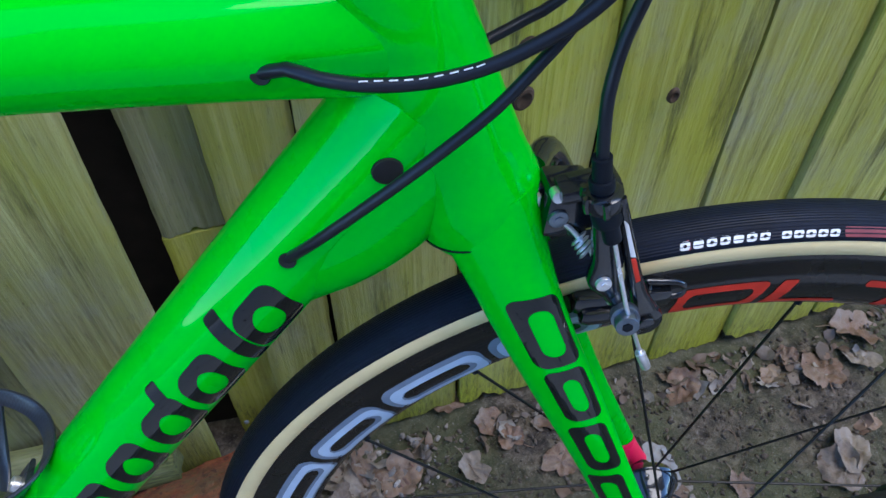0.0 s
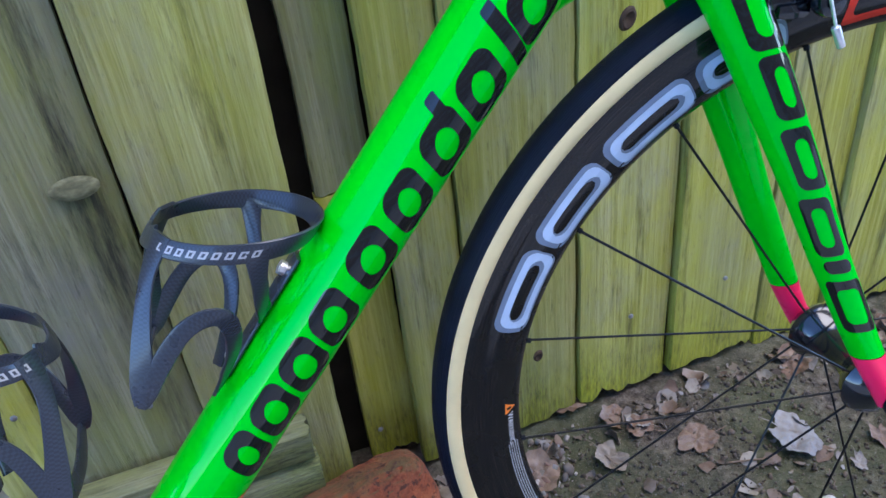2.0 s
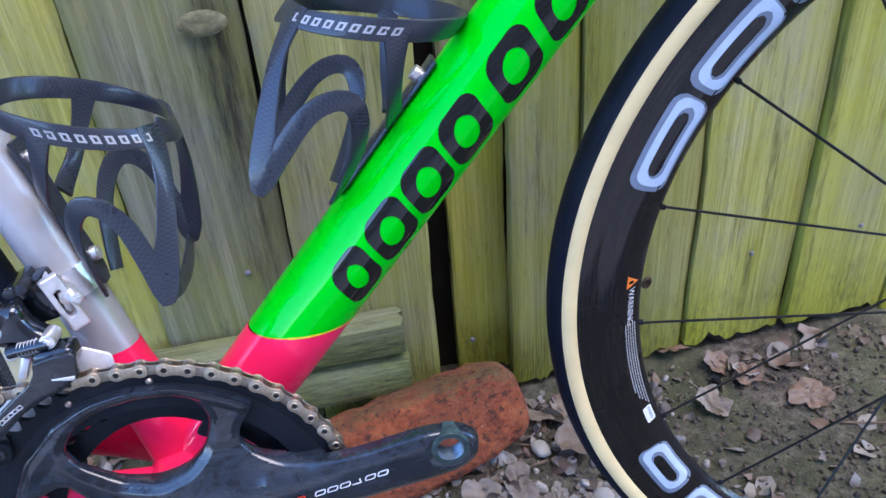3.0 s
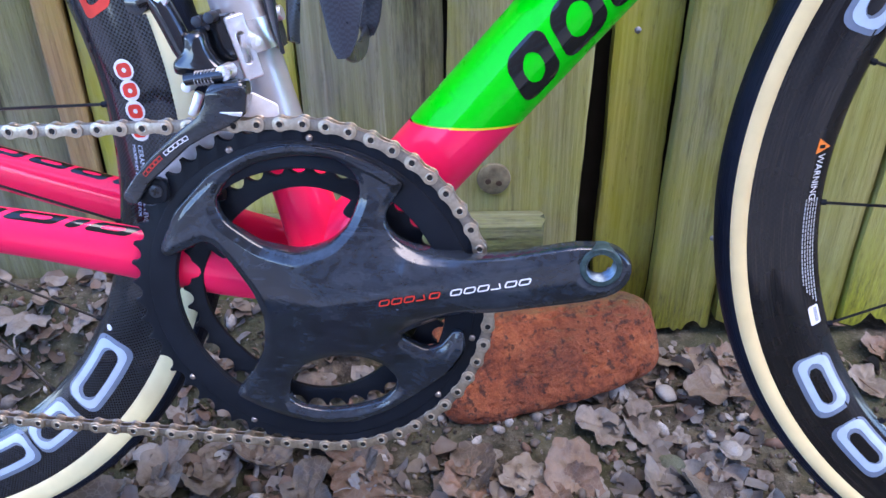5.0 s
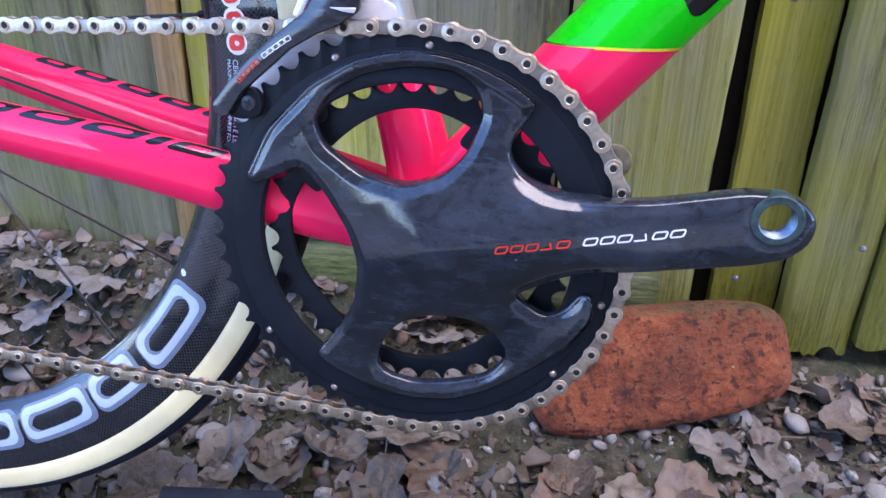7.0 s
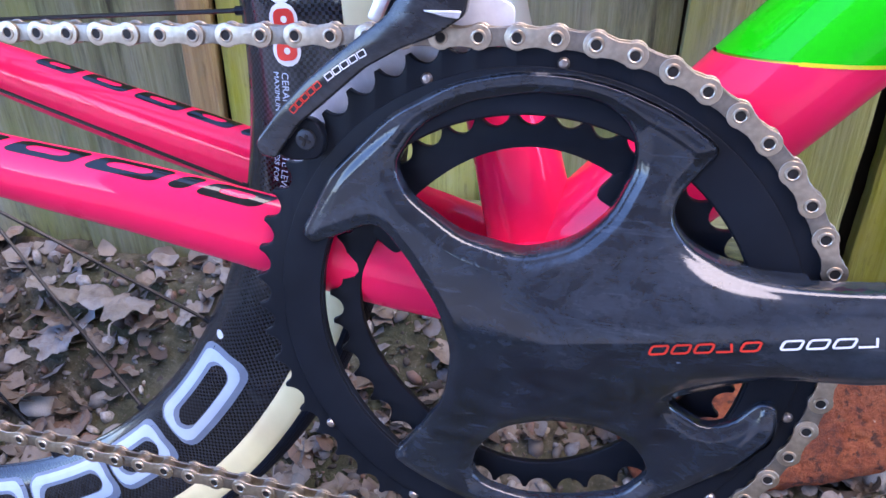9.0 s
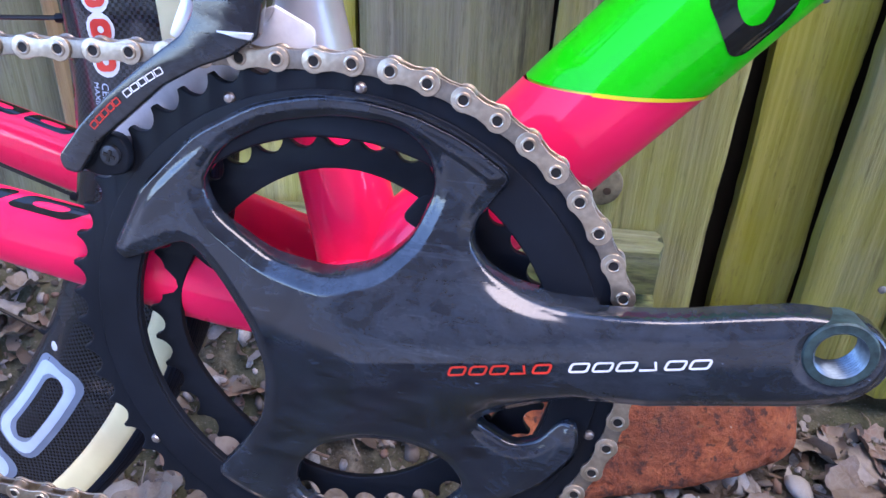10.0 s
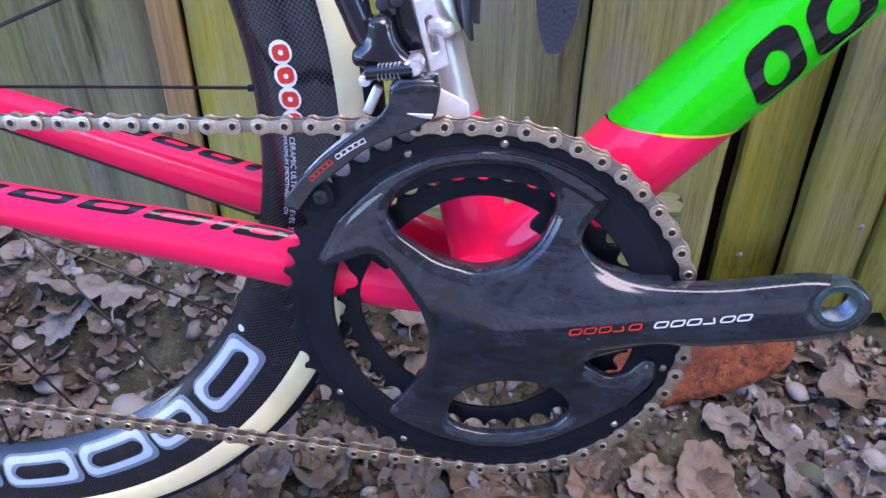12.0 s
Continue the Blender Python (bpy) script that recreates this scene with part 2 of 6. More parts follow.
def part(name, bm, material, parent=None, label="", smooth=True):
    """One mesh object from a bmesh, under a thing or a part."""
    me = bpy.data.meshes.new(name)
    bm.to_mesh(me)
    bm.free()
    me.materials.append(material)
    if smooth:
        me.shade_smooth()
        me.set_sharp_from_angle(angle=radians(38))
    ob = new(name, me)
    if parent:
        ob.parent = parent
    if label:
        tagged(ob, label)
    return ob


def shared(name, mesh, parent, m):
    """One more object on the same mesh."""
    ob = new(name, mesh)
    ob.parent = parent
    ob.matrix_basis = m
    return ob


def spline(points, step=6.0):
    """Catmull-Rom through points (tuples of any length), about one point every step units of the first three numbers."""
    p = [np.array(q, float) for q in points]
    p = [2 * p[0] - p[1], *p, 2 * p[-1] - p[-2]]
    out = []
    for a, b, c, d in zip(p, p[1:], p[2:], p[3:]):
        k = max(1, int(np.linalg.norm((c - b)[:3]) / step))
        for i in range(k):
            t = i / k
            out.append(0.5 * (2 * b + (c - a) * t + (2 * a - 5 * b + 4 * c - d) * t * t + (3 * b - a - 3 * c + d) * t ** 3))
    out.append(p[-2])
    return out


class Tube:
    """A swept tube in millimetres: rows (x, y, z, a, b), a the half width in the bike's plane, b the half width across it.
    Round the section, angle 0 looks to the bike's right side and 90 degrees to its belly."""

    def __init__(self, rows, step=6.0):
        r = np.array(spline(rows, step))
        self.c, self.a, self.b = r[:, :3], r[:, 3], r[:, 4]
        d = np.gradient(self.c, axis=0)
        self.d = d / np.linalg.norm(d, axis=1)[:, None]
        side = np.array([0.0, -1.0, 0.0])
        m = np.cross(side, self.d)
        self.m = -m / np.linalg.norm(m, axis=1)[:, None]
        self.n = np.cross(self.m, self.d)
        self.n *= np.sign(self.n @ side)[:, None]
        self.s = np.r_[0, np.cumsum(np.linalg.norm(np.diff(self.c, axis=0), axis=1))]

    def at(self, s, deg, out=0.0):
        g = lambda v: np.array([np.interp(s, self.s, v[:, k]) for k in range(3)])
        a, b = np.interp(s, self.s, self.a) + out, np.interp(s, self.s, self.b) + out
        t = radians(deg)
        return (g(self.c) + math.cos(t) * b * g(self.n) + math.sin(t) * a * g(self.m)) / 1000

    def bm(self, seg=32, cap=True, first=0.0, last=None):
        bm = bmesh.new()
        uv = bm.loops.layers.uv.new("UVMap")
        rings = []
        ss = [s for s in self.s if first <= s <= (last or 1e9)]
        for s in ss:
            rings.append([bm.verts.new(self.at(s, 360 * k / seg)) for k in range(seg)])
        for i, (p, q) in enumerate(zip(rings, rings[1:])):
            for k in range(seg):
                j = (k + 1) % seg
                f = bm.faces.new((p[k], p[j], q[j], q[k]))
                w = 6.28 * np.mean(self.a) / seg
                for lp, (u, v) in zip(f.loops, ((k, i), (k + 1, i), (k + 1, i + 1), (k, i + 1))):
                    lp[uv].uv = (u * w, ss[v])
        if cap:
            bm.faces.new(rings[0][::-1])
            bm.faces.new(rings[-1])
        bmesh.ops.recalc_face_normals(bm, faces=bm.faces)
        return bm


def wire(points, radius, seg=10, step=5.0):
    """A round cable or rod through points, millimetres, no twist."""
    c = np.array(spline(points, step)) if len(points) > 2 else np.array(points, float)
    bm = bmesh.new()
    d = np.gradient(c, axis=0)
    d /= np.linalg.norm(d, axis=1)[:, None]
    up = np.array([0.3, 0.5, 0.81])
    rings = []
    for p, t in zip(c, d):
        u = np.cross(t, up)
        u /= np.linalg.norm(u)
        v = np.cross(t, u)
        rings.append([bm.verts.new((p + radius * (math.cos(6.2832 * k / seg) * u + math.sin(6.2832 * k / seg) * v)) / 1000) for k in range(seg)])
    for p, q in zip(rings, rings[1:]):
        for k in range(seg):
            bm.faces.new((p[k], p[(k + 1) % seg], q[(k + 1) % seg], q[k]))
    bm.faces.new(rings[0][::-1])
    bm.faces.new(rings[-1])
    bmesh.ops.recalc_face_normals(bm, faces=bm.faces)
    return bm


def lathe(profile, seg=144, m=Matrix(), closed=True, arc=(0.0, 360.0)):
    """Turned round the y axis: profile of (radius, y) in millimetres; UV in millimetres."""
    bm = bmesh.new()
    uv = bm.loops.layers.uv.new("UVMap")
    full = arc[1] - arc[0] >= 360
    ks = seg if full else seg + 1
    rows = []
    for k in range(ks):
        t = radians(arc[0] + (arc[1] - arc[0]) * k / seg)
        rows.append([bm.verts.new(m @ Vector((r * math.cos(t) / 1000, y / 1000, r * math.sin(t) / 1000))) for r, y in profile])
    n = len(profile)
    path = np.r_[0, np.cumsum([math.hypot(a[0] - b[0], a[1] - b[1]) for a, b in zip(profile, profile[1:])])]
    rm = sum(r for r, _ in profile) / n
    for k in range(seg):
        p, q = rows[k], rows[(k + 1) % ks]
        for i in range(n if closed else n - 1):
            j = (i + 1) % n
            f = bm.faces.new((p[i], p[j], q[j], q[i]))
            u0, u1 = rm * 6.2832 * k / seg, rm * 6.2832 * (k + 1) / seg
            v0, v1 = path[i], path[j] if j else path[i] + 1
            for lp, w in zip(f.loops, ((u0, v0), (u0, v1), (u1, v1), (u1, v0))):
                lp[uv].uv = w
    bmesh.ops.recalc_face_normals(bm, faces=bm.faces)
    return bm


def rounded(outline, r, seg=4):
    """A closed outline (x, z) with its corners rounded by r."""
    out = []
    n = len(outline)
    for i in range(n):
        p, a, b = (np.array(outline[k % n], float) for k in (i, i - 1, i + 1))
        u, v = a - p, b - p
        lu, lv = np.linalg.norm(u), np.linalg.norm(v)
        k = min(r, 0.45 * lu, 0.45 * lv)
        s, e = p + u / lu * k, p + v / lv * k
        for j in range(seg + 1):
            t = j / seg
            out.append(tuple((1 - t) ** 2 * s + 2 * t * (1 - t) * p + t * t * e))
    return out


def plate(loops, thick, bevel, y=0.0, m=Matrix()):
    """Flat outlines (x, z) in millimetres, the first the rim and the rest holes, made a plate that is thick across y, with rounded edges."""
    cu = bpy.data.curves.new("outline", "CURVE")
    cu.dimensions, cu.fill_mode = "2D", "BOTH"
    cu.extrude, cu.bevel_depth, cu.bevel_resolution = thick / 2000 - bevel / 1000, bevel / 1000, 2
    cu.offset = -bevel / 1000
    for loop in loops:
        sp = cu.splines.new("POLY")
        sp.points.add(len(loop) - 1)
        for q, (x, z) in zip(sp.points, loop):
            q.co = (x / 1000, z / 1000, 0, 1)
        sp.use_cyclic_u = True
    ob = bpy.data.objects.new("outline", cu)
    me = bpy.data.meshes.new_from_object(ob)
    bm = bmesh.new()
    bm.from_mesh(me)
    bpy.data.objects.remove(ob)
    bpy.data.curves.remove(cu)
    bpy.data.meshes.remove(me)
    turn = m @ Matrix(((1, 0, 0, 0), (0, 0, -1, y / 1000), (0, 1, 0, 0), (0, 0, 0, 1)))
    bmesh.ops.transform(bm, matrix=turn, verts=bm.verts)
    bmesh.ops.remove_doubles(bm, verts=bm.verts, dist=1e-6)
    bmesh.ops.recalc_face_normals(bm, faces=bm.faces)
    uv = bm.loops.layers.uv.verify()
    for f in bm.faces:
        for lp in f.loops:
            lp[uv].uv = (lp.vert.co.x * 1000, lp.vert.co.z * 1000)
    return bm


def join(*bms):
    """Several bmeshes as one."""
    out = bmesh.new()
    me = bpy.data.meshes.new("join")
    for b in bms:
        b.to_mesh(me)
        b.free()
        out.from_mesh(me)
    bpy.data.meshes.remove(me)
    return out


def block(sx, sy, sz, m=Matrix(), bevel=0.0, seg=2):
    """A box of that size in millimetres about m's origin, with rounded edges."""
    bm = bmesh.new()
    bmesh.ops.create_cube(bm, size=1)
    bmesh.ops.scale(bm, vec=(sx / 1000, sy / 1000, sz / 1000), verts=bm.verts)
    if bevel:
        bmesh.ops.bevel(bm, geom=bm.edges[:], offset=bevel / 1000, segments=seg, affect="EDGES", profile=0.6)
    bmesh.ops.transform(bm, matrix=m, verts=bm.verts)
    return bm


def at(x, y, z, rx=0, ry=0, rz=0):
    """pose() in millimetres."""
    return pose(x / 1000, y / 1000, z / 1000, rx, ry, rz)


def rod(p, q, r, seg=16, bevel=0.0):
    """A round bar from p to q, millimetres, with chamfered ends."""
    p, q = Vector(p) / 1000, Vector(q) / 1000
    bm = bmesh.new()
    bmesh.ops.create_cone(bm, cap_ends=True, segments=seg, radius1=r / 1000, radius2=r / 1000, depth=(q - p).length)
    if bevel:
        bmesh.ops.bevel(bm, geom=[e for e in bm.edges if len(e.link_faces) == 2 and any(len(f.verts) > 4 for f in e.link_faces)], offset=bevel / 1000, segments=2, affect="EDGES", profile=0.6)
    turn = (q - p).to_track_quat("Z", "Y").to_matrix().to_4x4()
    bmesh.ops.transform(bm, matrix=Matrix.Translation((p + q) / 2) @ turn, verts=bm.verts)
    return bm


def moved(bm, m):
    bmesh.ops.transform(bm, matrix=m, verts=bm.verts)
    return bm


def decal(strokes, surface, step=2.5):
    """Flat marks laid on a surface: strokes are (points in the mark's own plane, half width); surface(u, v, lift) gives the place."""
    bm = bmesh.new()
    for k, (pts, w) in enumerate(strokes):
        p = [np.array(q, float) for q in pts]
        line = []
        for a, b in zip(p, p[1:]):
            n = max(1, int(np.linalg.norm(b - a) / step))
            line += [a + (b - a) * i / n for i in range(n)]
        shut = np.linalg.norm(p[0] - p[-1]) < 1e-6
        if not shut:
            line.append(p[-1])
        line = np.array(line)
        d = np.roll(line, -1, 0) - np.roll(line, 1, 0)
        if not shut:
            d[0], d[-1] = line[1] - line[0], line[-1] - line[-2]
        d /= np.linalg.norm(d, axis=1)[:, None] + 1e-12
        s = np.stack([-d[:, 1], d[:, 0]], 1)
        lift = 0.25 + 0.03 * (k % 5)
        rows = [[bm.verts.new(surface(*(q + t * w * e), lift)) for t in (-1, 0, 1)] for q, e in zip(line, s)]
        for a, b in zip(rows, rows[1:] + ([rows[0]] if shut else [])):
            for i in (0, 1):
                bm.faces.new((a[i], a[i + 1], b[i + 1], b[i]))
    bmesh.ops.recalc_face_normals(bm, faces=bm.faces)
    return bm


def ring_mark(u0, u1, v0, v1, w, slant=0.0, r=6.0):
    """A rounded frame as a stroke."""
    o = rounded([(u0 + w, v0 + w), (u1 - w, v0 + w), (u1 - w, v1 - w), (u0 + w, v1 - w)], r, 4)
    o = [(u + slant * (v - v0), v) for u, v in o]
    return o + [o[0]], w


# ---- ground and fence ----
SOIL, n_, l_, b_ = nodes_of("damp_soil")
_f = noise_node(n_, l_, 60.0, 8, rough=0.7)
_g = noise_node(n_, l_, 5.0, 5)
_h = noise_node(n_, l_, 420.0, 3)
_c = ramp(n_, l_, _f, ((0.36, (0.014, 0.011, 0.008)), (0.5, (0.070, 0.056, 0.041)), (0.68, (0.19, 0.163, 0.125))))
_c = mix(n_, l_, ramp(n_, l_, _g, ((0.40, (0, 0, 0)), (0.58, (0.75, 0.75, 0.75)))), _c, mix(n_, l_, _f, (0.018, 0.022, 0.008), (0.095, 0.108, 0.042)))
_c = mix(n_, l_, ramp(n_, l_, _h, ((0.6, (0, 0, 0)), (0.75, (0.6, 0.6, 0.6)))), _c, (0.26, 0.24, 0.22))
l_.new(_c, b_.inputs["Base Color"])
b_.inputs["Roughness"].default_value = 0.9
bump(n_, l_, b_, _f, 1.0, 0.008)

BOARD = wood("weathered_algae_board", (0.64, 0.61, 0.255), (0.37, 0.36, 0.115), (0.036, 0.036, 0.014), (0.46, 0.48, 0.012), 1.1)
BOARD_DULL = wood("olive_brown_weathered_board", (0.42, 0.40, 0.20), (0.245, 0.23, 0.095), (0.032, 0.030, 0.014), (0.28, 0.29, 0.010), 0.9)
BOARD_GREY = wood("grey_weathered_board", (0.34, 0.33, 0.245), (0.185, 0.178, 0.120), (0.034, 0.033, 0.024), (0.25, 0.28, 0.035), 0.5)
BOARD_BROWN = wood("brown_weathered_board", (0.40, 0.28, 0.16), (0.24, 0.15, 0.085), (0.06, 0.04, 0.025), (0.26, 0.22, 0.05), 0.0)
# near-black colour standing for the shade in the fence's gaps
GAP_DARK = plain("near_black_gap_backing", (0.02, 0.017, 0.013), 0.8, 0, 0.4, 30.0)
KNOT = plain("dark_knot_wood", (0.07, 0.045, 0.028), 0.8, 0, 0.5, 160.0, 0.001)
ZINC = plain("galvanised_nail", (0.32, 0.33, 0.35), 0.45, 0.8, 0.3, 300.0)


def ground_height(x, y):
    p = Vector((x, y, 0))
    h = 0.010 * noise.noise(p * 4.0) + 0.006 * noise.noise(p * 13.0) + 0.003 * noise.noise(p * 37.0) + 0.0014 * noise.noise(p * 95.0)
    rise = 0.02 * max(0.0, min(1.0, (y - 0.15) / 0.2)) + 0.02 * min(0.6, max(0.0, x - 0.6)) * max(0.0, min(1.0, 1 + (y + 0.1) / 0.3))
    a = max(0.0, min(1.0, (0.06 - x) / 0.24))
    b = max(0.0, min(1.0, (y - (0.289 + 0.085 * x) + 0.135) / 0.115))
    bank = 0.098 * a * a * (3 - 2 * a) * b * b * (3 - 2 * b)
    return -0.026 + rise + h + bank


def build_ground():
    xs = np.unique(np.round(np.r_[-600, -80, -12, np.linspace(-3, -0.75, 26), np.linspace(-0.75, 1.35, 240), np.linspace(1.35, 4, 26), 12, 80, 600], 5))
    ys = np.unique(np.round(np.r_[-600, -80, -12, np.linspace(-3, -0.2, 30), np.linspace(-0.2, 0.5, 90), np.linspace(0.5, 2, 14), 12, 80, 600], 5))
    bm = bmesh.new()
    g = [[bm.verts.new((x, y, ground_height(x, y))) for y in ys] for x in xs]
    for a, b in zip(g, g[1:]):
        for k in range(len(ys) - 1):
            bm.faces.new((a[k], b[k], b[k + 1], a[k + 1]))
    ob = part("ground", bm, SOIL)
    return tagged(ob, "damp bare soil with a little moss", "soil", kind="structure")


build_ground()


def fence_y(x):
    return 0.289 + 0.085 * x


def board_bm(width, z0, z1, thick=(0.015, 0.010), seed=0, ragged=0.008, lean=0.0, warp=0.002):
    """A sawn fence board standing on z0, its left front edge at the origin: uneven faces, worn arrises and a ragged foot."""
    bm = bmesh.new()
    nx, nz = 17, 46
    zs = np.r_[np.linspace(z0, min(z1, 0.75), nz - 4), np.linspace(0.75, z1, 5)[1:]] if z1 > 0.8 else np.linspace(z0, z1, nz)
    front, back = [], []
    for j, z in enumerate(zs):
        fr, bk = [], []
        for i in range(nx):
            u = i / (nx - 1)
            edge = 0.0022 * noise.noise(Vector((seed * 3.1, z * 9, 5.0 * round(u)))) + 0.0009 * noise.noise(Vector((seed, z * 60, 9.0 * round(u))))
            x = u * width + (edge if i in (0, nx - 1) else 0) + lean * (z - z0)
            t = thick[0] + (thick[1] - thick[0]) * u
            d = warp * noise.noise(Vector((u * 1.6 + seed, z * 2.2, seed * 1.7))) + 0.0006 * noise.noise(Vector((u * 14 + seed, z * 3.0, 1)))
            round_off = 0.0022 if i in (0, nx - 1) else 0.0
            zz = z
            bite = noise.noise(Vector((u * 4.2 + seed * 7.3, 1.7, seed)))
            foot = z0 + ragged * (noise.noise(Vector((u * 5 + seed, seed, 0))) + 0.6 * noise.noise(Vector((u * 17 + seed, 3, seed))) + (0.6 + 1.6 * (bite - 0.22) if bite > 0.22 else 0.0))
            zz = foot if j == 0 else max(z, foot + 0.0004 * j)
            fr.append(bm.verts.new((x, -t + d + round_off, zz)))
            bk.append(bm.verts.new((x, 0.0, zz)))
        front.append(fr)
        back.append(bk)
    for j in range(len(zs) - 1):
        for i in range(nx - 1):
            bm.faces.new((front[j][i], front[j][i + 1], front[j + 1][i + 1], front[j + 1][i]))
            bm.faces.new((back[j][i], back[j + 1][i], back[j + 1][i + 1], back[j][i + 1]))
        for k, w in ((0, (front, back)), (nx - 1, (back, front))):
            p, q = w
            bm.faces.new((p[j][k], p[j + 1][k], q[j + 1][k], q[j][k]))
    for j in (0, -1):
        for i in range(nx - 1):
            bm.faces.new((front[j][i], back[j][i], back[j][i + 1], front[j][i + 1]))
    bmesh.ops.recalc_face_normals(bm, faces=bm.faces)
    return bm


FENCE = new("garden_fence")
tagged(FENCE, "weathered vertical board fence green with algae", "fence", kind="structure")

# left edge, width, depth behind the fence's line, foot, top, lean, grey?
BOARDS = (
    (-1.10, 0.138, 0.004, -0.01, 1.75, 0.0, 0), (-0.955, 0.138, 0.0, -0.01, 1.75, 0.0, 1), (-0.81, 0.135, 0.004, 0.0, 1.75, 0.0, 0),
    (-0.67, 0.122, 0.0, 0.0, 1.75, 0.0, 1), (-0.545, 0.122, 0.005, 0.0, 1.75, 0.0, 1), (-0.420, 0.118, 0.0, -0.005, 1.75, 0.01, 1),
    (-0.302, 0.022, -0.006, -0.005, 1.75, 0.02, 2), (-0.276, 0.056, 0.002, -0.005, 1.75, 0.02, 0), (-0.216, 0.136, 0.002, 0.0, 1.75, 0.004, 0), (-0.079, 0.130, 0.0, 0.01, 1.75, 0.01, 1),
    (0.053, 0.130, -0.006, 0.01, 1.75, 0.014, 3), (0.211, 0.057, 0.036, 0.374, 1.75, 0.0, 1), (0.208, 0.062, 0.036, 0.0, 0.371, 0.0, 0),
    (0.268, 0.070, 0.008, 0.0, 1.75, 0.004, 3), (0.342, 0.130, 0.006, 0.0, 1.75, 0.0, 3), (0.476, 0.123, 0.008, 0.005, 1.75, 0.0, 0),
    (0.603, 0.128, 0.004, 0.01, 1.75, 0.0, 0), (0.735, 0.104, 0.008, 0.0, 1.75, 0.0, 0), (0.842, 0.128, 0.004, 0.01, 1.75, 0.0, 0),
    (0.974, 0.130, 0.007, 0.02, 1.75, 0.0, 0), (1.108, 0.130, 0.004, 0.02, 1.75, 0.0, 0), (1.242, 0.130, 0.007, 0.02, 1.75, 0.0, 0),
    (1.376, 0.130, 0.004, 0.02, 1.75, 0.0, 0), (1.51, 0.130, 0.007, 0.02, 1.75, 0.0, 0),
)
for i, (x, w, deep, z0, z1, lean, greyish) in enumerate(BOARDS):
    ob = part("board", board_bm(w, z0, z1, seed=i + 2, lean=lean, thick=(0.017, 0.012), ragged=0.013 if x > 0.3 else 0.006), (BOARD, BOARD_GREY, BOARD_BROWN, BOARD_DULL)[greyish], FENCE)
    ob.matrix_basis = pose(x, fence_y(x) + deep + 0.015, 0, 0, 0, 4.86)

# an added, made-up dark sheet that closes the gaps behind the boards and keeps them black
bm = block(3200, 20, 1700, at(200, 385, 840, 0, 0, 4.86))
tagged(part("dark_gap_sheet", bm, GAP_DARK, None, smooth=False), "dark sheet added behind the fence to keep its gaps black", "wall", kind="structure")


def rail_bm(length, high, deep, seed):
    """A rough rounded timber lying along x from 0 to length."""
    bm = bmesh.new()
    nx, ns = 60, 18
    rows = []
    for i in range(nx + 1):
        x = length * i / nx
        row = []
        for k in range(ns):
            t = 6.2832 * k / ns
            c, s = math.cos(t), math.sin(t)
            q = 0.5 * (abs(c) ** 5 + abs(s) ** 5) ** (-1 / 5)
            e = 1 + 0.05 * noise.noise(Vector((x * 8, k * 0.7, seed))) + 0.02 * noise.noise(Vector((x * 50, k, seed)))
            row.append(bm.verts.new((x + (0.004 * noise.noise(Vector((k * 1.1, seed, 2))) if i == nx else 0), q * c * deep * e, q * s * high * e)))
        rows.append(row)
    for p, q in zip(rows, rows[1:]):
        for k in range(ns):
            bm.faces.new((p[k], p[(k + 1) % ns], q[(k + 1) % ns], q[k]))
    bm.faces.new(rows[0])
    bm.faces.new(rows[-1])
    bmesh.ops.recalc_face_normals(bm, faces=bm.faces)
    return bm


RAILX = wood("old_grey_rail_along", (0.44, 0.43, 0.36), (0.25, 0.245, 0.19), (0.05, 0.048, 0.035), (0.20, 0.23, 0.06), 0.6)
for nd in RAILX.node_tree.nodes:
    if nd.type == "MAPPING":
        s = nd.inputs["Scale"].default_value
        nd.inputs["Scale"].default_value = (s[2], s[1], s[0])
for z, h, d, seed, x1 in ((0.136, 0.044, 0.034, 1, 0.150), (0.084, 0.050, 0.030, 2, 0.152)):
    ob = part("rail", rail_bm(0.37, h, d, seed), RAILX, FENCE, "grey weathered timber rail with moss")
    ob.matrix_basis = pose(x1 - 0.37, fence_y(x1 - 0.37) - 0.022, z, 0, 0, 4.86)
ob = part("rail", rail_bm(0.86, 0.05, 0.03, 3), RAILX, FENCE, "grey weathered timber rail with moss")
ob.matrix_basis = pose(0.80, fence_y(0.80) + 0.028, 0.13, 0, 0, 4.86)

# ---- the bicycle: millimetres from the crank axle, x forward, y to its left side, z up ----
BIKE = Matrix.Translation((-0.0003, 0.0457, 0.2395)) @ pose(0, 0, 0, 0, 0, 0.4) @ pose(0, 0, 0, -6.87)
bike = new("bicycle")
bike.matrix_basis = BIKE
tagged(bike, "neon green and pink road bicycle with deep carbon wheels", "bicycle")

# the front end turns on the steering axis
STEER_AXIS = Vector((-0.292, 0.0, 0.956)).normalized()
STEER = Matrix.Translation((0.536, 0.0, 0.050)) @ Matrix.Rotation(radians(-4.7), 4, STEER_AXIS) @ Matrix.Translation((-0.536, 0.0, -0.050))
WHEEL_TURN = Matrix.Translation((0.536, 0.0, 0.050)) @ Matrix.Rotation(radians(-6.5), 4, STEER_AXIS) @ Matrix.Translation((-0.536, 0.0, -0.050))
HUB_F, HUB_R = (571, -2.5, 58.6), (-396, 0, 83)



def along(s, m, a, b):
    """A row of the down tube: s along its line, m off it towards the ground."""
    return (0.664 * s + 0.748 * m, 0, 0.748 * s - 0.664 * m, a, b)


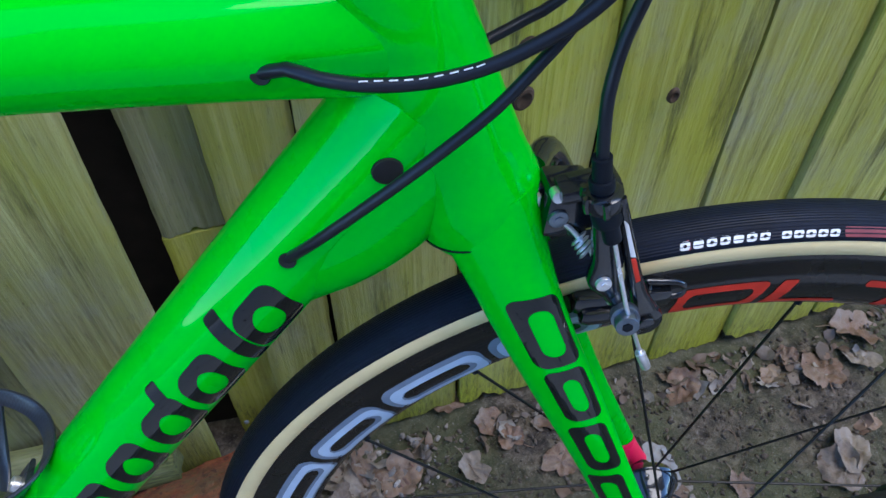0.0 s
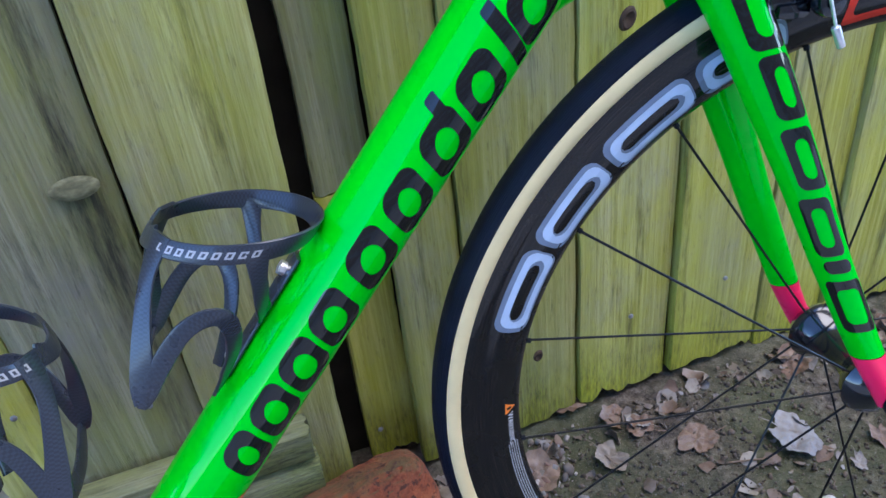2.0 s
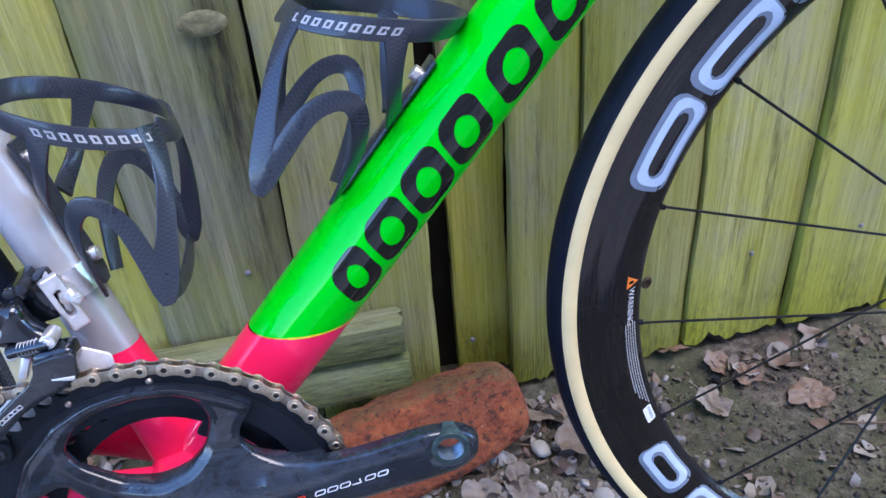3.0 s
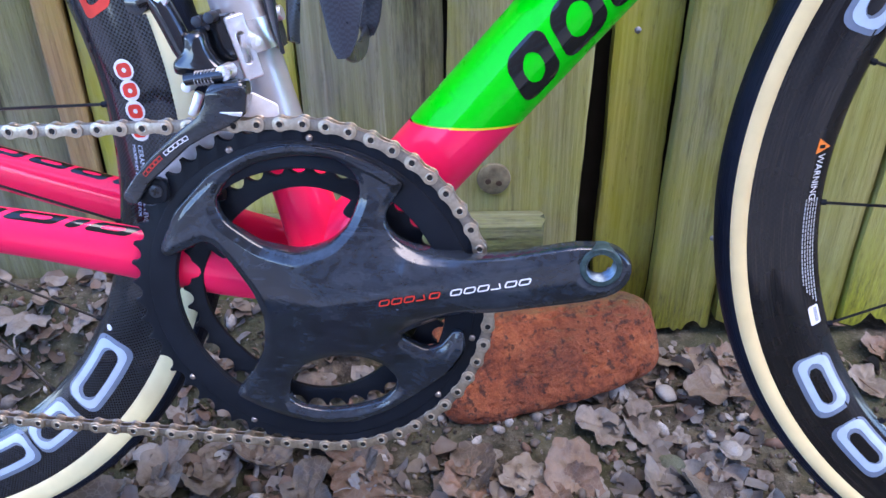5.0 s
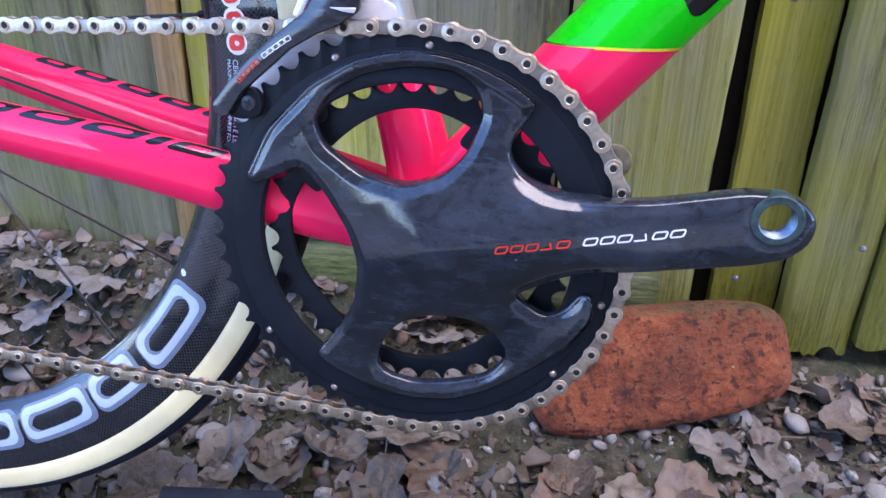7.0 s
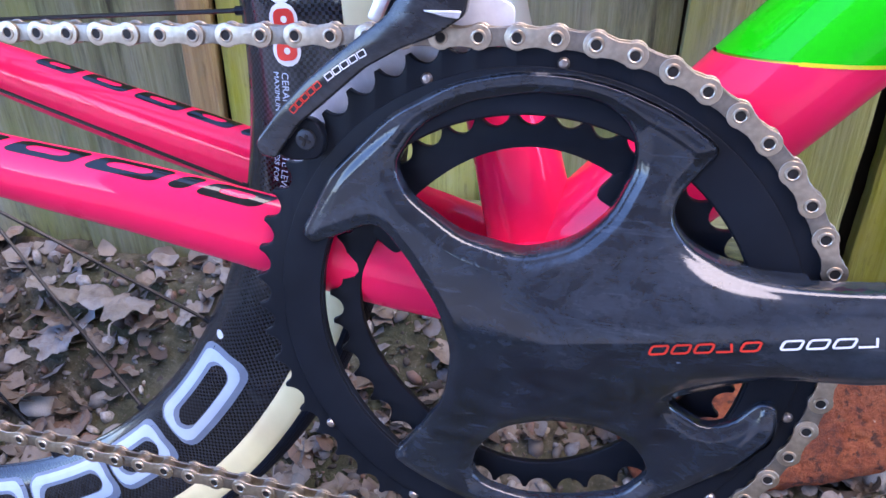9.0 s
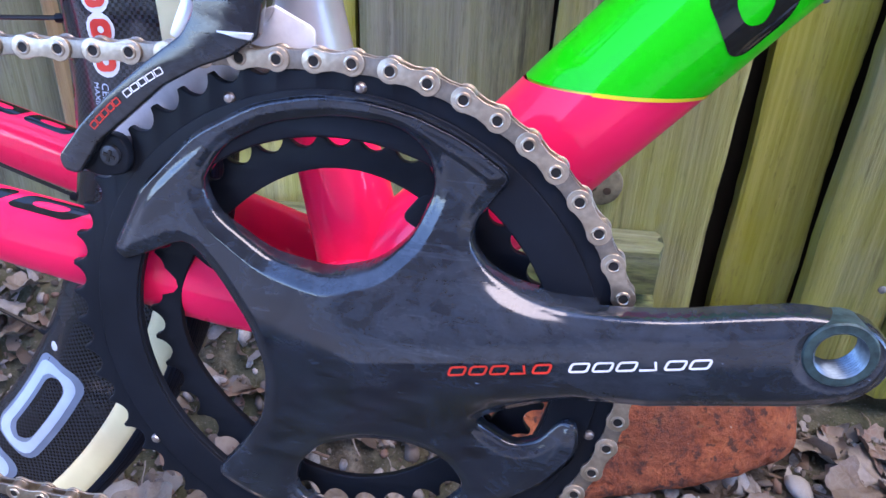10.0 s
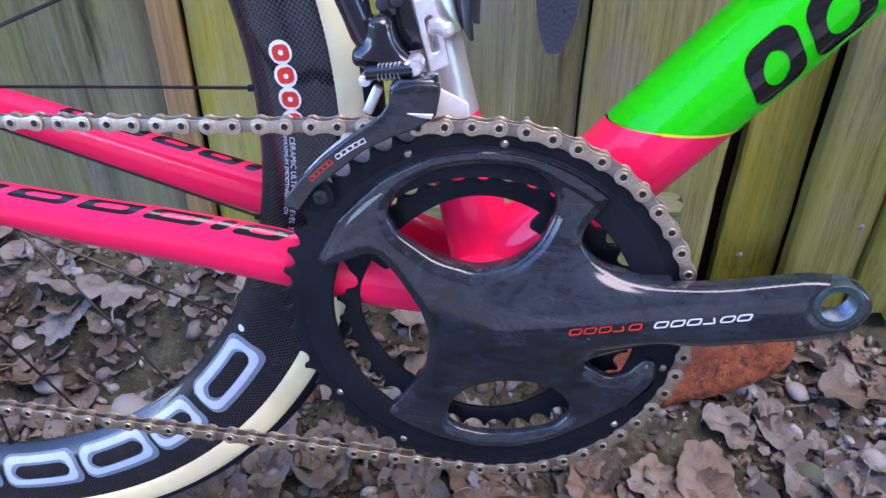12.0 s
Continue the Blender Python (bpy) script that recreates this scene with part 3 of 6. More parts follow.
DOWN = Tube([along(s, 1.5, 25.3, b) for s, b in ((18, 24), (120, 25.5), (305, 25.5), (450, 25.5), (610, 25.5))])
FLARE = Tube([along(*r) for r in ((496, 4.0, 22, 17), (516, 5.6, 28, 22), (538, 10.3, 34, 25.0), (560, 13.5, 37, 25.5), (596, 16, 37, 25.0))])
TOP = Tube([(-130, 0, 496, 17, 18), (100, 0, 494, 19.5, 19), (258, 0, 490, 21.5, 20.5), (343, 0, 486.5, 23.5, 22), (400, 0, 485.5, 28, 24)])
HEAD = Tube([(391, 0, 528, 23.5, 24), (397, 0, 508, 24.5, 25), (408, 0, 474, 25.5, 26), (423, 0, 425, 27.5, 28), (429, 0, 406, 29.8, 30.2), (432.2, 0, 395.8, 29.3, 29.8)])
SEAT = Tube([(0, 0, 0, 20, 22), (-13, 0, 52, 18, 19), (-27, 0, 105, 16.2, 16.4), (-51, 0, 203, 15.8, 16.0), (-128, 0, 506, 15.8, 16.0)])


def cut(bm, z, keep_above, slope=0.0):
    """Keep what is above or below a level of the bike."""
    bmesh.ops.bisect_plane(bm, geom=bm.verts[:] + bm.edges[:] + bm.faces[:], plane_co=(0, 0, z / 1000), plane_no=(slope, 0, 1), clear_inner=keep_above, clear_outer=not keep_above)
    return bm


part("down_tube", cut(DOWN.bm(48), 101, True), GREEN, bike, "glossy neon green aluminium tube with pink foot")
part("down_tube_foot", cut(DOWN.bm(48), 100.2, False), PINK, bike, "glossy neon pink")
part("pinstripe", cut(cut(Tube([(17, 0, 9, 25.7, 24.2), (81, 0, 87, 25.7, 25.7), (200, 0, 231, 25.7, 25.7)]).bm(48, False), 99.8, True), 101.2, False), YELLOW, bike)
part("gusset", FLARE.bm(48), GREEN, bike)
part("top_tube", TOP.bm(48), GREEN, bike)
part("head_tube", HEAD.bm(48), GREEN, bike)
part("seat_tube", cut(SEAT.bm(40), 101, True), SILVER, bike, "satin silver tube")
part("seat_tube_foot", cut(SEAT.bm(40), 101, False), PINK, bike, "glossy neon pink")
part("bottom_bracket_shell", join(lathe([(0, -34), (23.5, -34), (24.5, -33), (24.5, 33), (23.5, 34), (0, 34)], 48, closed=False)), PINK, bike)
for side in (-1, 1):
    rows = ((-60, 30, 9.5, 17.5, 9), (-110, 35, 21.3, 17.6, 8.5), (-165, 41, 33.5, 16, 8.5), (-222, 47, 44, 14.3, 8.5), (-300, 57, 62, 11, 8), (-390, 64, 83, 8, 7)) if side < 0 else (
        (-60, 30, 8, 17, 9), (-110, 35, 18.5, 17, 8.5), (-165, 41, 29.5, 16.8, 8.5), (-222, 47, 41, 17, 8.5), (-300, 57, 57.5, 15.5, 8), (-390, 64, 80, 11, 7))
    stay = Tube([(-8, side * 20, -2, 16, 12)] + [(x, side * y, z, a, b) for x, y, z, a, b in rows])
    part("chainstay", stay.bm(36), PINK, bike, "glossy neon pink tube")
    if side < 0:
        STAY = stay
    else:
        STAY_FAR = stay
    part("seatstay", Tube([(-126, side * 14, 478, 7, 6), (-220, side * 32, 345, 7, 6), (-330, side * 55, 180, 7, 6), (-394, side * 64, 88, 8, 6)]).bm(20), SILVER, bike)

# fork
FORK = {}
for side in (-1, 1):
    FORK[side] = Tube([(431.5, side * 10, 407, 24, 19), (441, side * 19, 378, 20.2, 15), (453.5, side * 28, 343, 17.4, 12), (473.5, side * 34, 292, 15.8, 10.5), (495, side * 39, 237, 13.9, 9.5), (514.8, side * 43, 185, 12.8, 9), (543.5, side * 49, 115, 11.5, 8.5), (561, side * 53, 76, 9.8, 8), (571, side * 54, 56, 9.5, 6)])
    part("fork_leg", moved(cut(FORK[side].bm(36), 101, True), STEER), GREEN, bike, "neon green fork blade with pink tip")
    part("fork_tip", moved(cut(FORK[side].bm(36), 100.4, False), STEER), PINK, bike, "neon pink dropout")

axis = Vector((-0.292, 0, 0.956)).to_track_quat("Y", "Z").to_matrix().to_4x4()
part("headset_seam", lathe([(29.0, -0.6), (30.0, -0.5), (30.0, 0.5), (29.0, 0.6)], 64, at(432.4, 0, 395.2) @ axis), BLACK_ANOD, bike, "thin dark seam between head tube and fork")
part("crown_ring", lathe([(20, -9), (26.5, -8), (28.6, -3), (29.2, -0.8), (20, -0.8)], 64, at(432.4, 0, 395.2) @ axis), GREEN, bike)


# ---- wheels ----
def wheel(name, hub, m, cream, spokes, first, label, edge, pale, inner):
    """edge: the rim's outer radius; pale: where the pale sidewall meets the tread."""
    base = m @ at(*hub)
    w = new(name)
    w.parent = bike
    tagged(w, label)
    e, i = edge, inner
    rim = [(e, -12.0), (e - 10, -12.0), (e - 11, -11.6), (i + 29.5, -12.4), (i + 19.5, -11.6), (i + 10.5, -9.0), (i + 4.5, -5.2), (i + 1, -2.4), (i, 0), (i + 1, 2.4), (i + 4.5, 5.2), (i + 10.5, 9.0), (i + 19.5, 11.6), (i + 29.5, 12.4), (e - 11, 11.6), (e - 10, 12.0), (e, 12.0), (e - 1, 8), (e - 3, 0), (e - 1, -8)]
    part("rim", lathe(rim, 200, base), RIM_WORN if edge < 310 else RIM_CARBON, w, "deep black carbon rim with scuffed weave")
    for s in (-1, 1):
        side = [(e - 1.2, s * 10.6), (e + 0.6, s * 12.4), (e + 4, s * 13.6), (pale - 4, s * 13.9), (pale - 1, s * 13.2), (pale, s * 12.2), (pale - 2, s * 8), (e + 1, s * 8)]
        part("sidewall", lathe(side, 200, base), cream, w, "cream tyre sidewall")
    tread = []
    top = (321.6 if pale < 325 else 336.5) - pale + 1
    for k in range(-14, 15):
        t = k / 14
        groove = 0.4 if (abs(k) > 5 and k % 2) else 0.0
        tread.append((pale - 1 + (top - groove) * math.cos(t * 1.55), (13.6 - groove * 0.6) * math.sin(t * 1.55)))
    part("tread", lathe(tread + [(pale - 5, 9), (pale - 5, -9)], 200, base), RUBBER, w, "black ribbed tyre tread")
    part("hub", lathe([(0, -52), (7, -52), (9, -47), (15, -45), (22, -41), (25.5, -35), (24, -29), (18, -22), (14, -12), (13, 0), (14, 12), (18, 22), (24, 29), (25.5, 35), (22, 41), (15, 45), (9, 47), (7, 52), (0, 52)], 40, base, closed=False), BLACK_GLOSS, w, "black carbon hub")
    part("skewer", rod(base @ Vector((0, -0.068, 0)) * 1000, base @ Vector((0, 0.066, 0)) * 1000, 4.2, 16), BLACK_ANOD, w)
    part("skewer_nut", rod(base @ Vector((0, -0.074, 0)) * 1000, base @ Vector((0, -0.0575, 0)) * 1000, 8.8, 20, 1.2), BLACK_ANOD, w, "black quick release nut")
    for k in range(spokes):
        t = radians(first + 360 * k / spokes)
        s = -1 if k % 2 else 1
        t2 = t
        a = base @ Vector((0.024 * math.cos(t2), 0.034 * s, 0.024 * math.sin(t2)))
        b = base @ Vector(((inner + 3.5) / 1000 * math.cos(t), 0.0, (inner + 3.5) / 1000 * math.sin(t)))
        part("spoke", wire([tuple(a * 1000), tuple((a * 0.5 + b * 0.5) * 1000), tuple(b * 1000)], 1.0, 6, 400), SPOKE, w, "thin black bladed spoke")
        c = base @ Vector(((inner - 2.5) / 1000 * math.cos(t), 0.0, (inner - 2.5) / 1000 * math.sin(t)))
        part("nipple", rod(tuple(c * 1000), tuple(b * 1000), 2.0, 8), BLACK_ANOD, w)
    return w, base


SPOKE = plain("black_spoke", (0.012, 0.012, 0.013), 0.35, 0.3, 0.2, 200.0)
front, FRONT = wheel("front_wheel", HUB_F, WHEEL_TURN, CREAM, 18, 3.2, "front wheel with deep carbon rim and cream tyre", 302.7, 314.4, 257.5)
rear, REAR = wheel("rear_wheel", HUB_R, Matrix(), CREAM_PALE, 21, 5.0, "rear wheel with deep carbon rim and pale tyre", 314.0, 330.0, 264.5)


# ---- cranks, chainrings and chain ----
def grid_solid(dist, face, back, x0, x1, z0, z1, step):
    """A shape given by a distance function (negative inside, millimetres), with a modelled front face and a flat back."""
    nx, nz = int((x1 - x0) / step) + 1, int((z1 - z0) / step) + 1
    xs, zs = x0 + step * np.arange(nx), z0 + step * np.arange(nz)
    D = dist(xs[:, None], zs[None, :])
    bm = bmesh.new()
    uv = bm.loops.layers.uv.new("UVMap")
    cache = {}

    def vert(key, x, z, d, rear):
        k = (key, rear)
        if k not in cache:
            y = back(x, z) if rear else face(x, z, d)
            cache[k] = bm.verts.new((x / 1000, y / 1000, z / 1000))
        return cache[k]

    for i in range(nx - 1):
        for j in range(nz - 1):
            corners = ((i, j), (i + 1, j), (i + 1, j + 1), (i, j + 1))
            v = [D[c] for c in corners]
            if min(v) > 0:
                continue
            ring = []
            for a in range(4):
                b = (a + 1) % 4
                if v[a] <= 0:
                    ring.append((corners[a], xs[corners[a][0]], zs[corners[a][1]], v[a]))
                if (v[a] <= 0) != (v[b] <= 0):
                    t = v[a] / (v[a] - v[b])
                    t = min(max(t, 0.04), 0.96)
                    p, q = corners[a], corners[b]
                    ring.append((tuple(sorted((p, q))), xs[p[0]] + t * (xs[q[0]] - xs[p[0]]), zs[p[1]] + t * (zs[q[1]] - zs[p[1]]), 0.0))
            if len(ring) < 3:
                continue
            for rear in (False, True):
                f = [vert(k, x, z, d, rear) for k, x, z, d in ring]
                try:
                    bm.faces.new(f[::-1] if rear else f)
                except ValueError:
                    pass
            edge = [r for r in ring if r[3] == 0.0]
            if len(edge) == 2:
                a, b = edge
                try:
                    bm.faces.new([vert(*a, False), vert(*b, False), vert(*b, True), vert(*a, True)])
                except ValueError:
                    pass
    bmesh.ops.recalc_face_normals(bm, faces=bm.faces)
    if bm.calc_volume(signed=True) < 0:
        bmesh.ops.reverse_faces(bm, faces=bm.faces)
    for f in bm.faces:
        for lp in f.loops:
            lp[uv].uv = (lp.vert.co.x * 1000, lp.vert.co.z * 1000)
    return bm


def capsule(x, z, a, b, ra, rb):
    dx, dz = b[0] - a[0], b[1] - a[1]
    t = np.clip(((x - a[0]) * dx + (z - a[1]) * dz) / (dx * dx + dz * dz), 0, 1)
    return np.hypot(x - a[0] - t * dx, z - a[1] - t * dz) - (ra + (rb - ra) * t)


PEDAL = (169.5, 34.5)


def outline_distance(x, z, outline):
    """Signed distance to a closed outline, negative inside."""
    x, z = np.broadcast_arrays(np.asarray(x, float), np.asarray(z, float))
    best, inside = np.full(x.shape, 1e9), np.zeros(x.shape, bool)
    for (ax, az), (bx, bz) in zip(outline, outline[1:] + outline[:1]):
        dx, dz = bx - ax, bz - az
        t = np.clip(((x - ax) * dx + (z - az) * dz) / (dx * dx + dz * dz + 1e-12), 0, 1)
        best = np.minimum(best, np.hypot(x - ax - t * dx, z - az - t * dz))
        cross = (az > z) != (bz > z)
        inside ^= cross & (x < ax + (z - az) * dx / (dz if abs(dz) > 1e-9 else 1e-9))
    return np.where(inside, -best, best)


ARM_EDGE = [(54, -21), (80, -7), (98, -2), (123, 3), (164, 10), (179, 15), (187, 24), (188, 35), (178, 45), (157, 46), (137, 42), (118, 38), (100, 36), (84, 35), (69, 36.5), (55, 42), (48, 51), (50, 60)]
UPPER_EDGE = [(55, 67), (61, 77), (44, 88), (26, 95), (10, 98), (-8, 98), (-29, 93), (-52, 80), (-75, 57), (-89, 30), (-85, 25), (-72, 31), (-58, 38)]
LOWER_EDGE = [(-46, 25), (-33, 6), (-28, -11), (-31, -34), (-41, -52), (-55, -70), (-42, -78), (-22, -86), (0, -90), (24, -88), (46, -78), (66, -63), (84, -46), (95, -29), (93, -16), (87, -16), (79, -27), (70, -31)]
CRANK_EDGE = rounded(ARM_EDGE + UPPER_EDGE + LOWER_EDGE, 6, 3)
UPPER_HOLE = rounded([(-51, 61), (-46, 50), (-26, 37), (-3, 33), (15, 39), (27, 51), (34, 69), (31, 81), (20, 89), (-1, 90), (-24, 85.5), (-41, 76)], 6, 3)
LOWER_HOLE = rounded([(-18, -71), (-16, -57), (-5, -43), (12, -36), (30, -36.5), (44, -43), (53, -56), (43, -69), (23, -76), (3, -79), (-12, -76)], 6, 3)


def crank_shape(x, z):
    d = outline_distance(x, z, CRANK_EDGE)
    for hole in (UPPER_HOLE, LOWER_HOLE):
        d = np.maximum(d, -outline_distance(x, z, hole))
    return np.maximum(d, 9.0 - np.hypot(x - PEDAL[0], z - PEDAL[1]))


def crank_face(x, z, d):
    """The crank's outer face: a raised arm on a lower spider, with bevelled edges."""
    r = np.hypot(x, z)
    arm = capsule(x, z, (10, 4), PEDAL, 13, 9)
    soft = 5.0 + 11.0 * np.clip((60 - x) / 60, 0, 1)
    raise_ = 1 / (1 + np.exp(np.clip((arm - 9) / soft, -40, 40)))
    spider = 55.0 - 3.0 * np.clip((r - 30) / 50, 0, 1) + 9.0 * np.clip((r - 90) / 25, 0, 1)
    top = spider + (66.0 - spider) * raise_
    slope = 2.5 * np.clip(1 + d / 6.0, 0, 1) ** 1.2
    e = np.clip(-d / 1.4, 0, 1)
    base = 47.0 + 8.5 * np.clip((r - 88) / 14, 0, 1)
    return -(base + (top - slope - base) * np.sqrt(np.clip(1 - (1 - e) ** 2, 0, 1)))


def face_normals(ob, dist, face, lip=2.2):
    """True normals for the modelled face, its rounded lip and the walls, so that the gloss runs smoothly."""
    me = ob.data
    co = np.empty(len(me.vertices) * 3)
    me.vertices.foreach_get("co", co)
    x, y, z = (co.reshape(-1, 3)[:, k] * 1000 for k in range(3))
    h = 1.2
    inward = lambda u, w: np.minimum(dist(u, w), -lip)
    gx = (face(x + h, z, inward(x + h, z)) - face(x - h, z, inward(x - h, z))) / (2 * h)
    gz = (face(x, z + h, inward(x, z + h)) - face(x, z - h, inward(x, z - h))) / (2 * h)
    out = np.stack([gx, -np.ones_like(gx), gz], 1)
    out /= np.linalg.norm(out, axis=1)[:, None]
    wall = np.stack([dist(x + h, z) - dist(x - h, z), np.zeros_like(x), dist(x, z + h) - dist(x, z - h)], 1)
    wall /= np.linalg.norm(wall, axis=1)[:, None] + 1e-9
    d = dist(x, z)
    e = np.clip(-d / lip, 0, 1)[:, None]
    rear = y > face(x, z, np.minimum(d, -0.5)) + 3.0
    n = np.where(rear[:, None], wall, out * e + wall * (1 - e))
    n /= np.linalg.norm(n, axis=1)[:, None] + 1e-9
    loops = []
    for p in me.polygons:
        loops += [(0, 1, 0) if p.normal.y > 0.9 else tuple(n[v]) for v in p.vertices]
    me.normals_split_custom_set(loops)


# blue-grey scuff colour: real scuffs, with some sky sheen painted into them
crank = part("crank", grid_solid(crank_shape, crank_face, lambda x, z: -46.4 if math.hypot(x, z) < 100 else -54.0, -100, 192, -98, 102, 0.7),
             lacquer("gloss_carbon_crank", (0.0046, 0.0066, 0.0098), (0.055, 0.070, 0.092), 0.40, 0.22), bike, "glossy black carbon crank arm with scuffs, painted sky sheen and four spider arms")
face_normals(crank, crank_shape, crank_face)
SCUFF = plain("corroded_thread", (0.045, 0.080, 0.080), 0.55, 0.25, 0.6, 260.0, 0.0006)
THREAD = plain("dull_steel_thread", (0.16, 0.21, 0.25), 0.4, 0.8, 0.4, 300.0)
ey = -65.2
part("pedal_insert", lathe([(8.2, ey), (8.2, -53.5), (11.4, -53.5), (11.6, ey + 0.6), (11.0, ey), (9.0, ey)], 40, at(PEDAL[0], 0, PEDAL[1])), SCUFF, crank, "dull metal pedal thread with green corrosion")
for k in range(9):
    part("thread", lathe([(8.3, 0.5), (7.7, 0), (8.3, -0.5)], 32, at(PEDAL[0], -54.5 - 1.3 * k, PEDAL[1])), THREAD, crank)


def print_face(u, v, lift):
    """The crank's outer face: u along the arm from its axle, v across it."""
    t = radians(11.5)
    return Vector((u * math.cos(t) - v * math.sin(t), -66.1 - lift, u * math.sin(t) + v * math.cos(t))) / 1000


def badge(u0, u1, v0, v1, count, w, surface, material, parent, name, label, slant=0.0, r=2.0, step=2.5):
    """A row of plain rounded frames and bars, in place of a printed mark."""
    strokes, each = [], (u1 - u0) / count
    for k in range(count):
        a = u0 + each * k
        if k % 4 == 3:
            strokes.append(([(a + w, v0 + w), (a + each * 0.8 - w, v0 + w), (a + each * 0.8 - w, v1 - w)], w))
        else:
            strokes.append(ring_mark(a, a + each * 0.86, v0, v1, w, slant, r))
    return part(name, decal(strokes, surface, step), material, parent, label, smooth=False)


badge(45, 82, -3.0, 1.0, 5, 0.42, print_face, RED, crank, "red_print", "small red printed mark", 0.5, 1.0, 1.2)
badge(87, 134, -3.0, 1.0, 6, 0.42, print_face, WHITE, crank, "white_print", "small white printed mark", 0.5, 1.0, 1.2)


def toothed(count, tip, root):
    """A ring's teeth: wide round bays between narrow, blunted tips."""
    out = []
    for k in range(count):
        for f in (-0.44, -0.36, -0.27, -0.16, -0.05, 0.05, 0.16, 0.27, 0.36, 0.44):
            t = 6.28319 * (k + f) / count
            r = root + (tip - root) * (1 - math.sqrt(1 - (abs(f) / 0.47) ** 2)) / 0.65
            out.append((r * math.cos(t), r * math.sin(t)))
    return out


def circle(r, n=96, wob=0.0, lobes=4, ph=0.0):
    return [((r + wob * math.cos(lobes * (6.28319 * k / n - ph))) * math.cos(6.28319 * k / n), (r + wob * math.cos(lobes * (6.28319 * k / n - ph))) * math.sin(6.28319 * k / n)) for k in range(n)]


RING_Y, SMALL_Y = -46.0, -38.5
TOOTH0 = 80.95 + 360 / 53 / 2
turn0 = Matrix.Rotation(radians(-TOOTH0), 4, "Y")
big = part("chainring", plate([toothed(53, 110.6, 105.2), circle(82.3)], 3.4, 0.5, RING_Y, turn0), BLACK_ANOD, bike, "large black chainring with worn teeth", True)
part("step", plate([circle(99), circle(83)], 1.2, 0.3, RING_Y - 2.1), BLACK_ANOD, big)
small = part("chainring", plate([toothed(39, 82.4, 77.0), circle(67.0, 96, -2.0, 4, 0.8)], 3.0, 0.5, SMALL_Y), BLACK_ANOD, bike, "small black chainring")
for a in (60, 150, 240, 328):
    part("ring_tab", plate([rounded([(56, -9), (70, -7), (70, 7), (56, 9)], 4)], 3.2, 0.4, SMALL_Y, Matrix.Rotation(radians(-a), 4, "Y")), BLACK_ANOD, small)
RIVET = plain("worn_rivet", (0.42, 0.36, 0.32), 0.35, 0.9, 0.3, 200.0)
for a in (113, 86, -13, -40, -144, -116):
    x, z = 100.6 * math.cos(radians(a)), 100.6 * math.sin(radians(a))
    part("rivet", lathe([(0, -3.2), (1.4, -3.0), (2.1, -2.2), (2.2, 0), (0, 0)], 14, at(x, RING_Y, z), closed=False), RIVET, big)


# chain
CHAIN_R, CHAIN_N = 108.4, 53
PITCH = 2 * CHAIN_R * math.sin(math.pi / CHAIN_N)


def chain_rollers():
    ring = [80.95 + 360 / CHAIN_N * k for k in range(2, -26, -1)]
    pts = [(CHAIN_R * math.cos(radians(a)), RING_Y - 0.3, CHAIN_R * math.sin(radians(a))) for a in ring]
    up, low = [], []
    for k in range(1, 33):
        x, y, z = pts[0]
        up.append((x - PITCH * k * 0.9995, y - 0.040 * PITCH * min(k, 10), z - 0.036 * PITCH * k))
    for k in range(1, 35):
        x, y, z = pts[-1]
        low.append((x - PITCH * k * 0.9995, y - 0.028 * PITCH * k, z + 0.060 * PITCH * k))
    return up[::-1] + pts + low


def link_mesh(name, half, outer):
    """The two plates of a link about its middle, along x."""
    def eight(n=14):
        r, waist = (4.3, 2.9) if outer else (4.1, 3.0)
        o = [(half + r * math.cos(t), r * math.sin(t)) for t in np.linspace(-2.2, 2.2, n)]
        o += [(0, waist)] + [(-half - r * math.cos(t), r * math.sin(t)) for t in np.linspace(2.2, -2.2, n)] + [(0, -waist)]
        return o
    gap = 2.75 if outer else 1.75
    bms = [plate([eight()], 0.95, 0.22, s * gap) for s in (-1, 1)]
    if outer:
        for s in (-1, 1):
            bms.append(lathe([(1.7, -2.6), (1.7, -3.6), (2.0, -3.8), (2.5, -3.65), (2.7, -3.1), (2.6, -2.9)], 18, at(s * half, 0, 0), closed=False))
    else:
        for s in (-1, 1):
            bms.append(lathe([(1.2, -2.2), (3.85, -1.3), (3.85, 1.3), (1.2, 2.2)], 14, at(s * half, 0, 0)))
    bm = join(*bms)
    me = bpy.data.meshes.new(name)
    bm.to_mesh(me)
    bm.free()
    me.materials.append(STEEL if outer else STEEL_DARK)
    me.shade_smooth()
    me.set_sharp_from_angle(angle=radians(35))
    return me


rollers = chain_rollers()
# solid dark cores stand for the shaded hollows of the pins
pins = join(*[rod((x, y - 3.45, z), (x, y + 3.6, z), 1.75, 12) for x, y, z in rollers])
chain = part("chain", pins, HOLLOW_DARK, bike, "silver steel roller chain, its hollow pins filled dark")
OUTER, INNER = link_mesh("outer_link", PITCH / 2, True), link_mesh("inner_link", PITCH / 2, False)
start = 32 + 2
for k, (a, b) in enumerate(zip(rollers, rollers[1:])):
    a, b = Vector(a), Vector(b)
    d = (b - a).normalized()
    z = Vector((0, -1, 0)).cross(d).normalized()
    y = z.cross(d)
    m = Matrix.Translation((a + b) / 2000) @ Matrix(((d.x, y.x, z.x, 0), (d.y, y.y, z.y, 0), (d.z, y.z, z.z, 0), (0, 0, 0, 1)))
    if y.y < 0:
        m = m @ Matrix.Rotation(math.pi, 4, "X")
    outer = (k - start) % 2 == 0
    shared("outer_link" if outer else "inner_link", OUTER if outer else INNER, chain, m)

